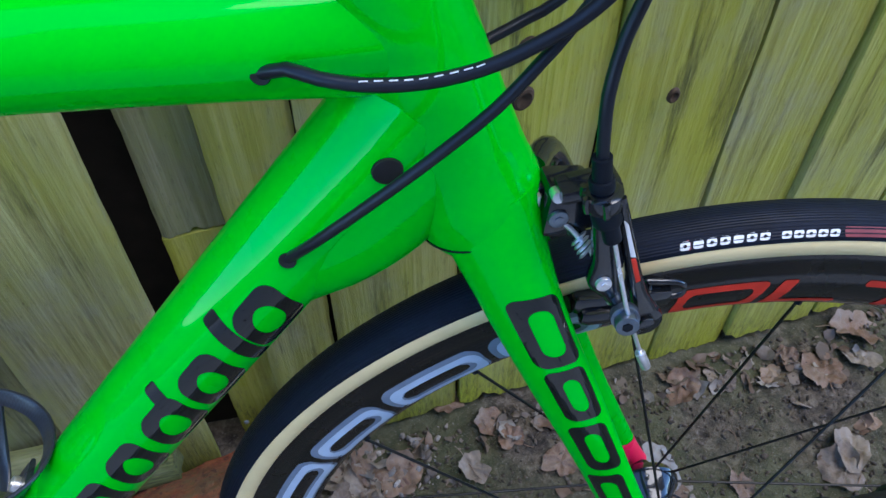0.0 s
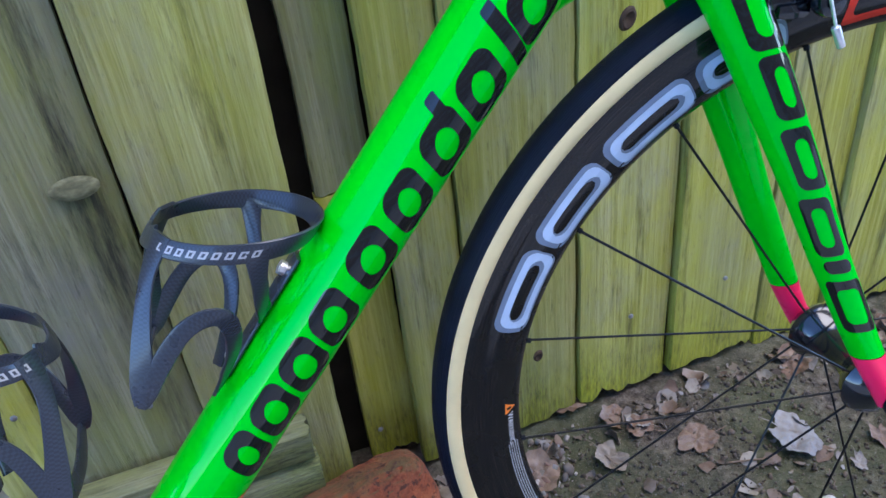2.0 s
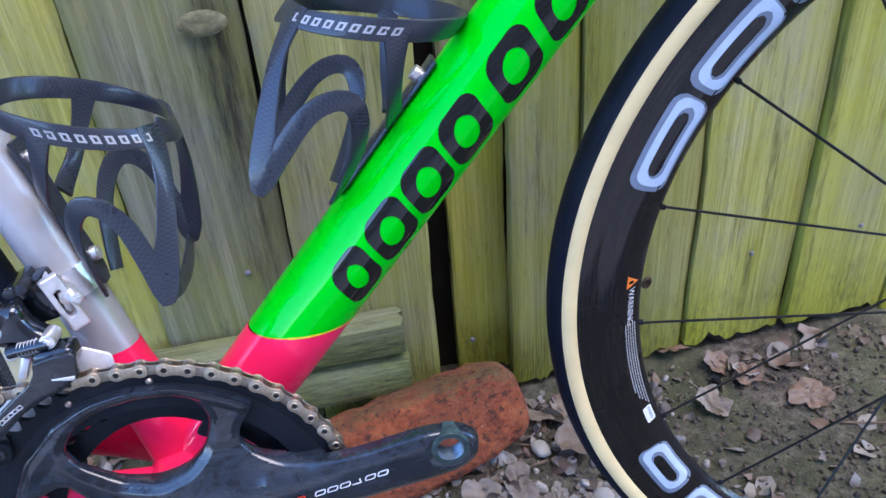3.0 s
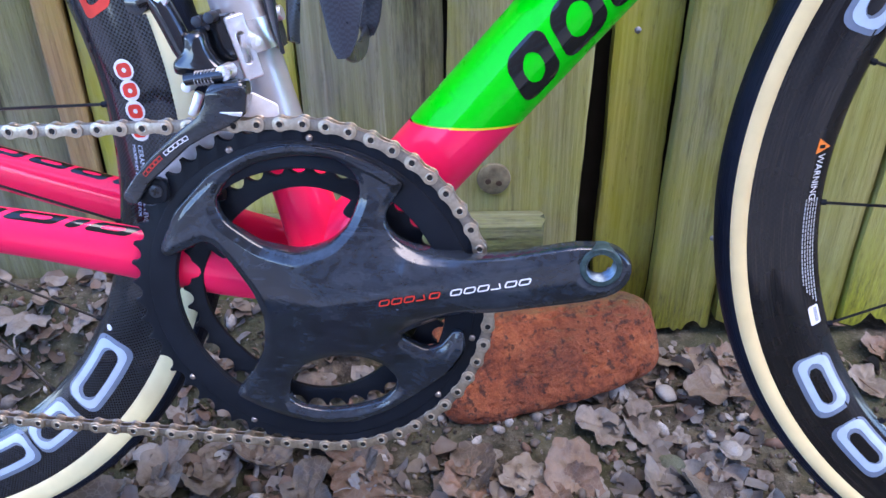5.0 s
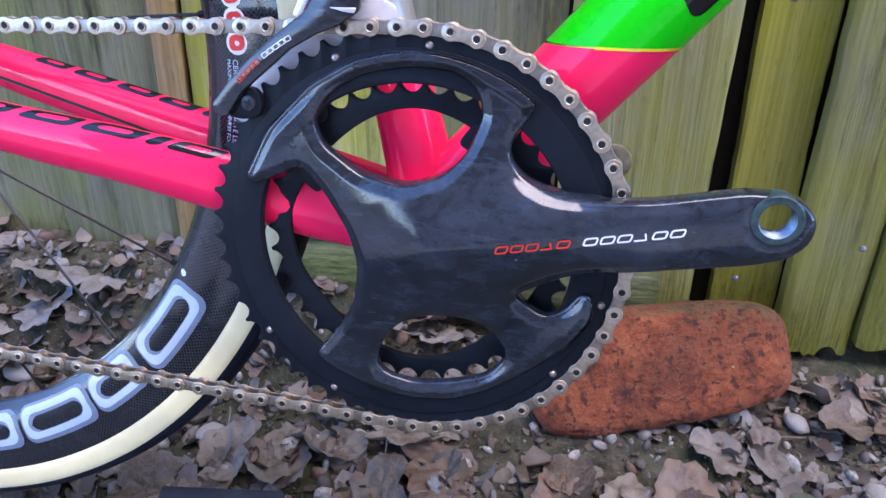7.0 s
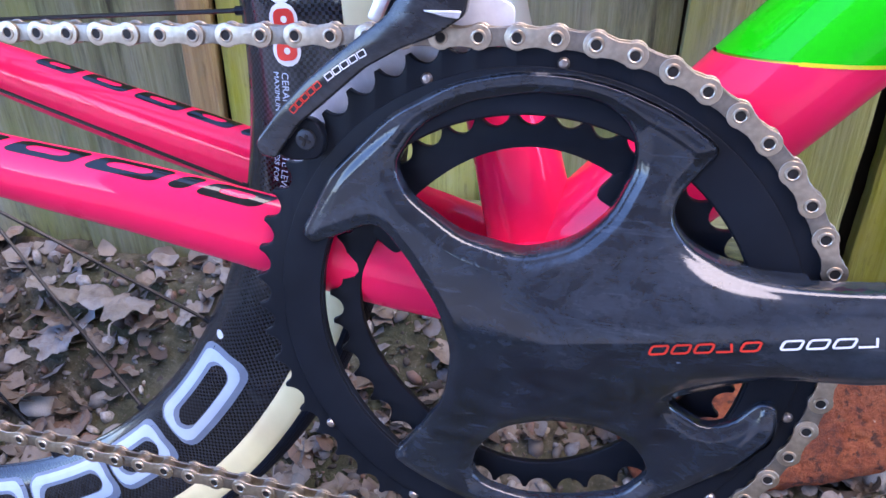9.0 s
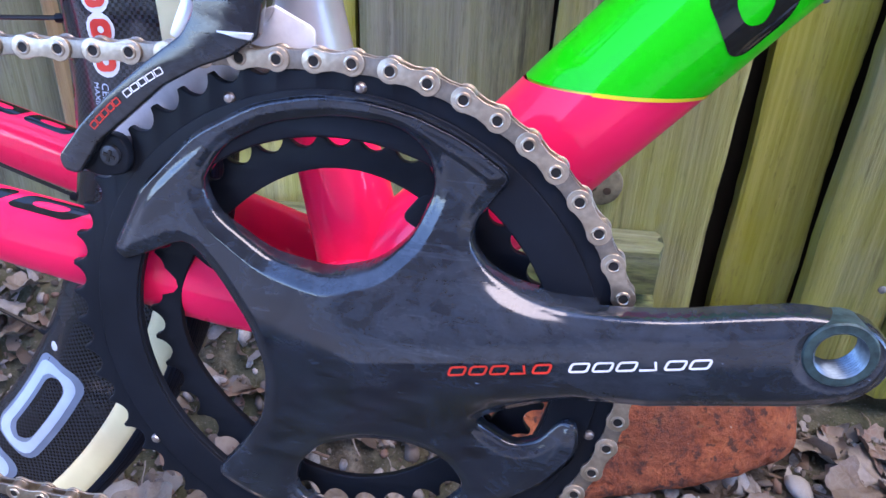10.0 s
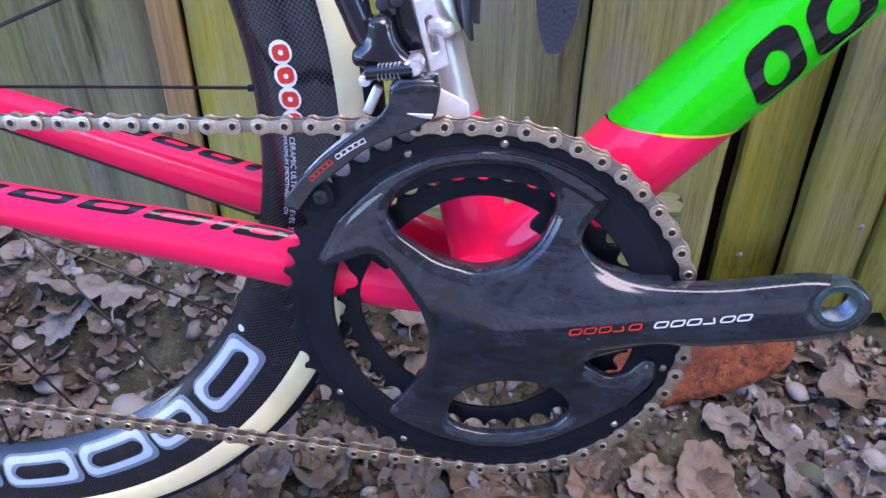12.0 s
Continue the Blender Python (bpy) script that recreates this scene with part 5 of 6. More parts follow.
# ---- printed marks on tubes and rims, as plain shapes ----
def on_tube(tube, m=Matrix()):
    def surface(u, v, lift):
        return m @ Vector(tube.at(u, v, lift))
    return surface


def filled(shapes, surface, step=2.2, lift=0.22):
    """Marks as flat fields cut on a fine grid: each is (inside(u, v), u0, u1, v0, v1, du, dv)."""
    bm = bmesh.new()
    for inside, u0, u1, v0, v1, du, dv in shapes:
        nu, nv = max(2, int((u1 - u0) / du)), max(2, int((v1 - v0) / dv))
        us, vs = np.linspace(u0, u1, nu + 1), np.linspace(v0, v1, nv + 1)
        vert = {}
        D = [[inside(u, v) for v in vs] for u in us]

        def put(key, u, v):
            if key not in vert:
                vert[key] = bm.verts.new(surface(u, v, lift))
            return vert[key]
        for i in range(nu):
            for j in range(nv):
                cs = ((i, j), (i + 1, j), (i + 1, j + 1), (i, j + 1))
                d = [D[a][b] for a, b in cs]
                if min(d) > 0:
                    continue
                ring = []
                for a in range(4):
                    b = (a + 1) % 4
                    (pi, pj), (qi, qj) = cs[a], cs[b]
                    if d[a] <= 0:
                        ring.append(put(cs[a], us[pi], vs[pj]))
                    if (d[a] <= 0) != (d[b] <= 0):
                        t = min(max(d[a] / (d[a] - d[b]), 0.02), 0.98)
                        ring.append(put(tuple(sorted((cs[a], cs[b]))), us[pi] + t * (us[qi] - us[pi]), vs[pj] + t * (vs[qj] - vs[pj])))
                if len(ring) > 2:
                    bm.faces.new(ring)
    bmesh.ops.recalc_face_normals(bm, faces=bm.faces)
    return bm


def frame_field(u0, u1, v0, v1, wu, wv, ru, rv, slant=0.0, hole=True):
    """The field of one rounded frame; ru and rv round its corners."""
    cu, cv, hu, hv = (u0 + u1) / 2, (v0 + v1) / 2, (u1 - u0) / 2, (v1 - v0) / 2

    def box(u, v, a, b):
        u = u - slant * (v - v0)
        x, y = abs(u - cu) / ru, abs(v - cv) / rv
        x, y = x - a / ru + 1, y - b / rv + 1
        return math.hypot(max(x, 0), max(y, 0)) + min(max(x, y), 0) - 1

    def inside(u, v):
        d = box(u, v, hu, hv)
        return max(d, -box(u, v, hu - wu, hv - wv)) if hole else d
    pad = abs(slant * (v1 - v0)) + 1
    return inside, u0 - pad, u1 + pad, v0 - 0.2, v1 + 0.2, min(1.2, ru / 3), min(1.2 * rv / ru, rv / 3)


# down tube: ten marks along 335 mm, leaning, two of them reaching further round the tube
word = []
for u, w, kind in ((160, 28, 0), (193, 31, 0), (228, 31, 0), (263, 31, 0), (305, 32, 0), (345, 30, 0), (383, 31, 1), (419, 30, 0), (457, 9, 2), (467, 31, 0)):
    if kind == 2:
        word.append(frame_field(u + 2.5, u + w + 2.5, -41, 48, 9, 20, 2, 4, -0.13, False))
        continue
    word.append(frame_field(u, u + w, -22, 47, 7.6, 14.5, 9, 18, -0.13))
    if kind:
        word.append(frame_field(u + w - 8.5, u + w, -41, -10, 9, 20, 2, 4, -0.13, False))
for field in word:
    part("tube_mark", filled([field], on_tube(DOWN)), MARK_BLACK, bike, "black printed mark along the tube", smooth=False)

# fork blade and stays
for u, l, v0, v1 in ((53, 45, -62, 21), (101, 42, -57, 18), (148, 44, -50, 28), (197, 46, -36, 46), (247, 11, -40, 40), (266, 46, -56, 56)):
    part("fork_mark", filled([frame_field(u, u + l, v0, v1, 7.5 if l > 20 else 6, 22, 6, 18, -0.1, l > 20)], on_tube(FORK[-1], STEER)), MARK_BLACK, bike, "black printed mark on the fork blade", smooth=False)
word = [frame_field(u, u + l, 46, 84, 6, 11, 4, 9, -0.25, l > 12) for u, l in ((112, 26), (142, 8), (155, 30), (190, 30), (226, 30), (262, 30))]
part("stay_mark", filled(word, on_tube(STAY)), MARK_BLACK, bike, "black printed mark on the chainstay", smooth=False)
word = [frame_field(u, u + l, 54, 90, 6, 11, 4, 9, -0.2, l > 12) for u, l in ((150, 8), (164, 26), (194, 28), (228, 28), (262, 26))]
part("stay_mark", filled(word, on_tube(STAY_FAR)), MARK_BLACK, bike, smooth=False)
part("head_mark", filled([frame_field(6, 34, 60, 84, 5, 8, 4, 8), frame_field(62, 70, 36, 84, 2, 5, 2, 6, 0, False), frame_field(30, 58, 62, 92, 2, 5, 3, 8, 0, False)], on_tube(HEAD)), MARK_BLACK, bike, smooth=False)


def rim_face(base, edge, i):
    """The rim's right face: u in degrees, v the radius."""
    prof = [(i, 0.0), (i + 1, 2.4), (i + 4.5, 5.2), (i + 10.5, 9.0), (i + 19.5, 11.6), (i + 29.5, 12.4), (edge - 11, 11.6), (edge - 10, 12.0), (edge, 12.0), (edge + 4, 13.7), (edge + 10, 13.9), (edge + 12.5, 13.2), (edge + 15, 11.2), (edge + 17.5, 7.8), (edge + 18.8, 3.0)]

    def surface(u, v, lift):
        y = np.interp(v, [p[0] for p in prof], [p[1] for p in prof])
        return base @ Vector((v * math.cos(radians(u)) / 1000, -(y + lift) / 1000, v * math.sin(radians(u)) / 1000))
    return surface


FR, RR = rim_face(FRONT, 302.7, 257.5), rim_face(REAR, 314.0, 264.5)


def rim_word(starts, v0, v1, each, surface, parent, name, light, shade, label, slant=0.0):
    """A row of bevel-shaded rounded frames round a rim."""
    deg = 1 / 4.95
    back, face = [], []
    for a, w in starts:
        back.append(frame_field(a, a + w, v0, v1, 8.6 * deg, 8.6, 8 * deg, 8, slant))
        face.append(frame_field(a + 0.28, a + w - 0.75, v0 + 1.6, v1 - 3.4, 4.8 * deg, 4.8, 7 * deg, 7, slant))
    if shade:
        part(name, filled(back, surface, lift=0.15), shade, parent, label, smooth=False)
    part(name, filled(face if shade else back, surface, lift=0.40), light, parent, label, smooth=False)


rim_word([(147.3, 13.2), (133.7, 12.7), (119.4, 13.2), (106.5, 12.0)], 263.5, 289, 12, FR, front, "rim_mark", LOGO_LIGHT, LOGO_SHADE, "pale grey printed mark on the rim")
rim_word([(206.2 + 12.7 * k, 10.6) for k in range(10)], 263.5, 289, 12, FR, front, "rim_mark", LOGO_LIGHT, LOGO_SHADE, "pale grey printed mark on the rim")
red = []
for a, w, kind in ((90.7, 8.9, 0), (81.2, 8.4, 1), (70.0, 9.5, 2), (58.4, 10, 0), (47.4, 9.5, 0)):
    if kind == 0:
        red.append(frame_field(a, a + w, 264.6, 286.7, 1.1, 5.0, 0.8, 4, -0.06))
    elif kind == 1:
        red += [frame_field(a, a + w, 264.6, 269.5, 1, 2, 0.3, 2, 0, False), frame_field(a + w - 1.6, a + w, 264.6, 286.7, 1, 2, 0.3, 2, -0.06, False)]
    else:
        red += [frame_field(a, a + w, 281.8, 286.7, 1, 2, 0.3, 2, 0, False), frame_field(a + w / 2, a + w / 2 + 1.6, 264.6, 282, 1, 2, 0.3, 2, -0.06, False)]
part("rim_mark", filled(red, FR, lift=0.3), RED, front, "red printed mark on the rim", smooth=False)
rim_word([(-43.0, 13.4), (-54.4, 10.0), (-68.2, 13.4), (-82.0, 13.2), (-96.0, 13.2), (-110.0, 13.0)], 270, 298.5, 12, RR, rear, "rim_mark", LOGO_LIGHT, LOGO_SHADE, "pale grey printed mark on the rim")
part("rim_mark", filled([frame_field(15.5, 22, 278, 297, 1.1, 4.5, 0.8, 4, 0.05), frame_field(24, 31, 278, 297, 1.1, 4.5, 0.8, 4, 0.05)], RR, lift=0.3), RED, rear, "red printed mark on the rim", smooth=False)
for k, a in enumerate((9.3, 6.85, 4.4, 1.95)):
    part("sticker", filled([frame_field(a - 1.28, a + 1.28, 282.2, 295, 0.1, 0.1, 1.27, 6.4, 0, False)], RR, lift=0.2), WHITE, rear, "white round sticker", smooth=False)
    part("sticker_print", filled([frame_field(a - 0.9, a + 0.8, 284.2, 293.5, 0.1, 0.1, 0.6, 3.2, 0.02 * (k % 2), False)], RR, lift=0.4), RED, rear, smooth=False)
    part("sticker_dot", filled([frame_field(a - 0.3, a + 0.25, 287.6, 290.4, 0.1, 0.1, 0.27, 1.4, 0, False)], RR, lift=0.6), WHITE, rear, smooth=False)
part("valve_dot", filled([frame_field(-28.95, -28.05, 272.2, 276.8, 1, 1, 0.44, 2.2, 0, False)], RR, lift=0.3), WHITE, rear, smooth=False)
part("warning_triangle", filled([(lambda u, v: max(v - 270.0, abs(u - 174.7) * 4.7 - (v - 261.8) * 0.62), 172.5, 177, 261.5, 270.3, 0.06, 0.3)], FR, lift=0.3), ORANGE, front, "orange warning triangle", smooth=False)
part("warning_dot", filled([frame_field(174.45, 174.95, 265.2, 268.8, 1, 1, 0.1, 0.8, 0, False)], FR, lift=0.45), MARK_BLACK, front, smooth=False)
tiny = []
for row in range(5):
    u, k = 182.0, 0
    while u < 195.0 + 0.8 * row:
        w = 0.35 + 0.3 * ((k * 7 + row * 3) % 5) / 4
        tiny.append(frame_field(u, u + w, 268.6 - 1.75 * row, 269.5 - 1.75 * row, 0.1, 0.3, 0.08, 0.3, 0, False))
        u, k = u + w + 0.13, k + 1
part("small_print", filled(tiny, FR, lift=0.3), GREY_PRINT, front, smooth=False)
part("sticker", filled([frame_field(198.6, 201.7, 261.8, 268.6, 1, 1, 0.3, 1.4, 0, False)], FR, lift=0.3), WHITE, front, "small white data sticker", smooth=False)
part("sticker_print", filled([frame_field(199.0 + 0.3 * a, 199.18 + 0.3 * a, 263.0, 265.2, 0.1, 0.3, 0.05, 0.3, 0, False) for a in range(8)], FR, lift=0.45), LOGO_SHADE, front, smooth=False)


def lettering(text, size, place):
    """Printed words in the built-in font; place(x, y) sets the letters, millimetres."""
    cu = bpy.data.curves.new("words", "FONT")
    cu.body, cu.size, cu.resolution_u = text, size, 3
    ob = bpy.data.objects.new("words", cu)
    me = bpy.data.meshes.new_from_object(ob)
    bm = bmesh.new()
    bm.from_mesh(me)
    bpy.data.objects.remove(ob)
    bpy.data.curves.remove(cu)
    bpy.data.meshes.remove(me)
    bmesh.ops.triangulate(bm, faces=bm.faces)
    for v in bm.verts:
        v.co = place(v.co.x, v.co.y)
    return bm


part("warning_word", lettering("WARNING", 6.2, lambda x, y: FR(175.7 + x / 4.63, 267.9 - y, 0.3)), WHITE, front, "white printed warning", smooth=False)
part("rim_word", lettering("CERAMIC ULTIMATE LEVEL TECHNOLOGY", 4.5, lambda x, y: RR(0.2 - x / 5.0, 285.4 + y, 0.3)), LOGO_LIGHT, rear, "pale printed words on the rim", smooth=False)
part("rim_word", lettering("MAXIMUM SMOOTHNESS FOR", 3.6, lambda x, y: RR(0.2 - x / 5.0, 281.6 + y, 0.3)), LOGO_LIGHT, rear, "small pale printed words on the rim", smooth=False)
part("size_print", lettering("25-28\"", 5.6, lambda x, y: FR(77.2 - x / 5.4, 315.5 + y * 0.9, 0.35)), WHITE, front, "white printed tyre size", smooth=False)
for k in range(7):
    part("tyre_mark", filled([frame_field(98.8 - 1.1 * k - 0.85, 98.8 - 1.1 * k, 315.8, 318.7, 0.22, 0.8, 0.22, 1.0, -0.05, k not in (1, 4))], FR, lift=0.35), WHITE, front, "white printed mark on the tyre", smooth=False)
for k in range(5):
    part("tyre_mark", filled([frame_field(90.4 - 1.03 * k - 0.86, 90.4 - 1.03 * k, 315.8, 318.5, 0.22, 0.75, 0.22, 1.0, -0.05)], FR, lift=0.35), WHITE, front, "white printed mark on the tyre", smooth=False)
DULL_RED = plain("dull_red_print", (0.22, 0.05, 0.06), 0.6)
for a, b in ((78.4, 84.9), (97.8, 98.2)):
    part("tyre_mark", filled([frame_field(a, b, 315.6, 319.0, 1, 1, 0.15, 1.5, 0, False)], FR, lift=0.3), DULL_RED, front, "faded red printed mark on the tyre", smooth=False)


# ---- what lies on the ground ----
def leaf_material(name, hues, island=False):
    """Dead leaves: each one its own hue, blotched dark and bleached, with fine veins."""
    m, n, l, bs = nodes_of(name)
    f = noise_node(n, l, 80.0, 7, (1, 1, 1), not island, rough=0.7)
    g = noise_node(n, l, 18.0, 4, (1, 1, 1), not island)
    which = n.new("ShaderNodeNewGeometry").outputs["Random Per Island"] if island else n.new("ShaderNodeObjectInfo").outputs["Random"]
    hue = ramp(n, l, which, tuple(zip(np.linspace(0, 1, len(hues)), hues)))
    hue.node.color_ramp.interpolation = "CONSTANT"
    col = mix(n, l, ramp(n, l, f, ((0.46, (0, 0, 0)), (0.66, (0.7, 0.7, 0.7)))), hue, (0.075, 0.053, 0.040))
    col = mix(n, l, ramp(n, l, g, ((0.48, (0, 0, 0)), (0.64, (0.35, 0.35, 0.35)))), col, (0.31, 0.285, 0.25))
    if not island:
        tc = n.new("ShaderNodeTexCoord")
        vo = n.new("ShaderNodeTexVoronoi")
        vo.feature = "DISTANCE_TO_EDGE"
        vo.inputs["Scale"].default_value = 170.0
        l.new(tc.outputs["Object"], vo.inputs["Vector"])
        col = mix(n, l, ramp(n, l, vo.outputs["Distance"], ((0.0, (0.35, 0.35, 0.35)), (0.10, (0, 0, 0)))), col, (0.22, 0.185, 0.15))
    l.new(col, bs.inputs["Base Color"])
    bs.inputs["Roughness"].default_value = 0.6
    bump(n, l, bs, f, 0.7, 0.0016)
    return m


LEAF_HUES = ((0.19, 0.155, 0.118), (0.24, 0.225, 0.205), (0.12, 0.084, 0.057), (0.22, 0.185, 0.148), (0.19, 0.195, 0.205), (0.14, 0.086, 0.057), (0.16, 0.13, 0.105), (0.080, 0.060, 0.043), (0.27, 0.245, 0.21))
LEAF = leaf_material("dead_leaf", LEAF_HUES)
LEAF_RED = leaf_material("russet_dead_leaf", ((0.17, 0.098, 0.062), (0.20, 0.132, 0.088), (0.14, 0.082, 0.052), (0.22, 0.165, 0.12)))


def leaf_mesh(name, seed, lobes, deep, long, mat):
    """A dead leaf about 50 mm long: a torn blade, folded along its rib, cupped and crumpled, with a stalk."""
    rng = random.Random(seed)
    bm = bmesh.new()
    rings, seg = 7, 48
    mid = bm.verts.new((0, 0, 0.004))
    rows = []
    ph = rng.random() * 6
    fold, curl, side = rng.uniform(-0.10, 0.32), rng.uniform(0.001, 0.011), rng.random() * 6
    torn = rng.uniform(0.0, 6.28) if rng.random() < 0.6 else None
    for i in range(1, rings + 1):
        f = i / rings
        row = []
        for k in range(seg):
            t = 6.28319 * k / seg
            edge = noise.noise(Vector((1.6 * math.cos(t), 1.6 * math.sin(t), seed * 5.1)))
            r = 0.022 * (1 + deep * math.cos(lobes * t + ph) * f + 0.12 * math.cos(t - ph) + 0.22 * edge * f + 0.09 * noise.noise(Vector((7 * math.cos(t), 7 * math.sin(t), seed * 2.3))) * f + 0.045 * rng.uniform(-1, 1) * (i == rings))
            if torn is not None:
                gap = abs((t - torn + 3.1416) % 6.2832 - 3.1416)
                r *= 1 - 0.5 * max(0.0, 1 - gap / 0.5) * f
            x, y = f * r * math.cos(t) * long, f * r * math.sin(t)
            p = Vector((x * 60 + seed * 7, y * 60, seed))
            z = fold * abs(y) + curl * f ** 3 * max(0.0, math.cos(t - side)) + 0.008 * noise.noise(p * 0.7) * f + 0.0042 * noise.noise(p * 2.0) + 0.0018 * noise.noise(p * 5.0)
            row.append(bm.verts.new((x, y, z + 0.003)))
        rows.append(row)
    for k in range(seg):
        bm.faces.new((mid, rows[0][k], rows[0][(k + 1) % seg]))
    for p, q in zip(rows, rows[1:]):
        for k in range(seg):
            bm.faces.new((p[k], q[k], q[(k + 1) % seg], p[(k + 1) % seg]))
    end = rows[-1][seg // 2].co
    last = [bm.verts.new(end + Vector((0, s * 0.0006, 0))) for s in (-1, 1)]
    for j in range(1, 5):
        now = [bm.verts.new(end + Vector((-0.005 * j, s * 0.0006 + 0.001 * math.sin(j), 0.001 * math.sin(j * 1.3)))) for s in (-1, 1)]
        bm.faces.new((last[0], last[1], now[1], now[0]))
        last = now
    bmesh.ops.recalc_face_normals(bm, faces=bm.faces)
    me = bpy.data.meshes.new(name)
    bm.to_mesh(me)
    bm.free()
    me.materials.append(mat)
    me.shade_smooth()
    return me


LEAVES = [leaf_mesh("leaf", k, (5, 7, 3, 6, 2)[k % 5], (0.05, 0.10, 0.03, 0.07, 0.04)[k % 5], 1.1 + 0.12 * (k % 4), LEAF if k % 6 else LEAF_RED) for k in range(24)]
litter = new("leaf_litter")
tagged(litter, "dead brown and grey leaves scattered over the soil", "leaves", kind="stuff")


def lay(name, mesh, parent, x, y, size, rng, lift=0.001, tilt=16):
    z = ground_height(x, y) + lift
    m = pose(x, y, z, rng.uniform(-tilt, tilt), rng.uniform(-tilt, tilt), rng.uniform(0, 360)) @ Matrix.Diagonal((size, size, size, 1))
    return shared(name, mesh, parent, m)


def bare(x, y):
    """The trodden mossy strip in front of the brick, almost free of leaves."""
    return -0.10 < x < 0.21 and 0.125 < y < 0.20


rng = random.Random(11)
# the larger leaves, where they lie
for x, y, size in ((-0.051, 0.089, 1.05), (0.087, 0.111, 1.15), (0.142, 0.112, 1.0), (-0.150, 0.090, 0.9), (-0.015, 0.117, 1.25), (-0.195, 0.040, 1.1), (-0.501, 0.253, 1.1),
                   (-0.364, 0.209, 1.3), (-0.572, 0.336, 0.9), (0.003, 0.100, 1.2), (0.479, 0.256, 0.75), (0.587, 0.243, 0.85), (0.532, 0.282, 0.7), (0.697, 0.211, 1.3), (0.461, 0.345, 0.9), (0.392, 0.265, 1.1),
                   (0.920, 0.172, 1.2), (0.968, 0.116, 1.0), (0.302, 0.275, 1.1), (0.333, 0.235, 1.2), (0.247, 0.191, 0.8), (0.210, 0.178, 0.9), (1.02, 0.345, 1.3), (0.954, 0.294, 1.1), (-0.43, 0.147, 1.2), (0.26, 0.12, 0.9)):
    lay("leaf", rng.choice(LEAVES), litter, x, y, size, rng, 0.003)
count = 0
while count < 300:
    x, y = rng.uniform(-0.75, 1.3), rng.uniform(-0.02, 0.33)
    near_fence = y > 0.24 + 0.06 * x
    dense = 0.8 if x < 0.36 else (0.5 if near_fence or x > 0.9 else 0.12)
    if bare(x, y):
        dense *= 0.12
    if rng.random() > dense or y > fence_y(x) - 0.015:
        continue
    lay("leaf", rng.choice(LEAVES), litter, x, y, 0.35 + 0.8 * rng.random() ** 1.8, rng, rng.uniform(-0.001, 0.006), 26)
    count += 1


def stone_mesh(name, seed, mat, flat=0.75, sub=2, rough=0.22):
    bm = bmesh.new()
    bmesh.ops.create_icosphere(bm, subdivisions=sub, radius=1.0)
    for v in bm.verts:
        p = v.co.copy()
        v.co = p * (1 + rough * noise.noise(p * 1.1 + Vector((seed * 3.3, 0, 0))) + 0.3 * rough * noise.noise(p * 3 + Vector((0, seed, 0))))
        v.co.z *= flat
    me = bpy.data.meshes.new(name)
    bm.to_mesh(me)
    bm.free()
    me.materials.append(mat)
    me.shade_smooth()
    return me


STONE = plain("pale_pebble", (0.40, 0.38, 0.35), 0.7, 0, 0.35, 180.0, 0.0006)
STONE_W = plain("white_pebble", (0.52, 0.505, 0.47), 0.65, 0, 0.3, 150.0, 0.0004)
STONE_M = plain("mossy_pebble", (0.17, 0.18, 0.12), 0.85, 0, 0.5, 120.0, 0.001)


def stone_mix(name, hues, rough=0.85):
    """Small bits joined in one mesh, each island with its own colour."""
    m, n, l, bs = nodes_of(name)
    f = noise_node(n, l, 240.0, 5, rough=0.7)
    hue = ramp(n, l, n.new("ShaderNodeNewGeometry").outputs["Random Per Island"], tuple(zip(np.linspace(0, 1, len(hues)), hues)))
    hue.node.color_ramp.interpolation = "CONSTANT"
    l.new(mix(n, l, ramp(n, l, f, ((0.42, (0, 0, 0)), (0.64, (0.6, 0.6, 0.6)))), hue, (0.09, 0.075, 0.062)), bs.inputs["Base Color"])
    bs.inputs["Roughness"].default_value = rough
    bump(n, l, bs, f, 0.6, 0.0006)
    return m


CRUMB = stone_mix("soil_crumb", ((0.040, 0.031, 0.022), (0.072, 0.055, 0.040), (0.028, 0.022, 0.016), (0.10, 0.077, 0.056), (0.058, 0.060, 0.028)))
PEBBLES = [stone_mesh("pebble", k, (STONE, STONE_W, STONE)[k % 3], 0.6 + 0.08 * (k % 4)) for k in range(6)]


def pebble(x, y, size, mesh, label):
    ob = new("pebble", mesh)
    ob.matrix_basis = pose(x, y, ground_height(x, y) + size * 0.35, rng.uniform(-20, 20), rng.uniform(-20, 20), rng.uniform(0, 360)) @ Matrix.Diagonal((size * 1.15, size, size, 1))
    return tagged(ob, label, "pebble", "pebbles on the soil")


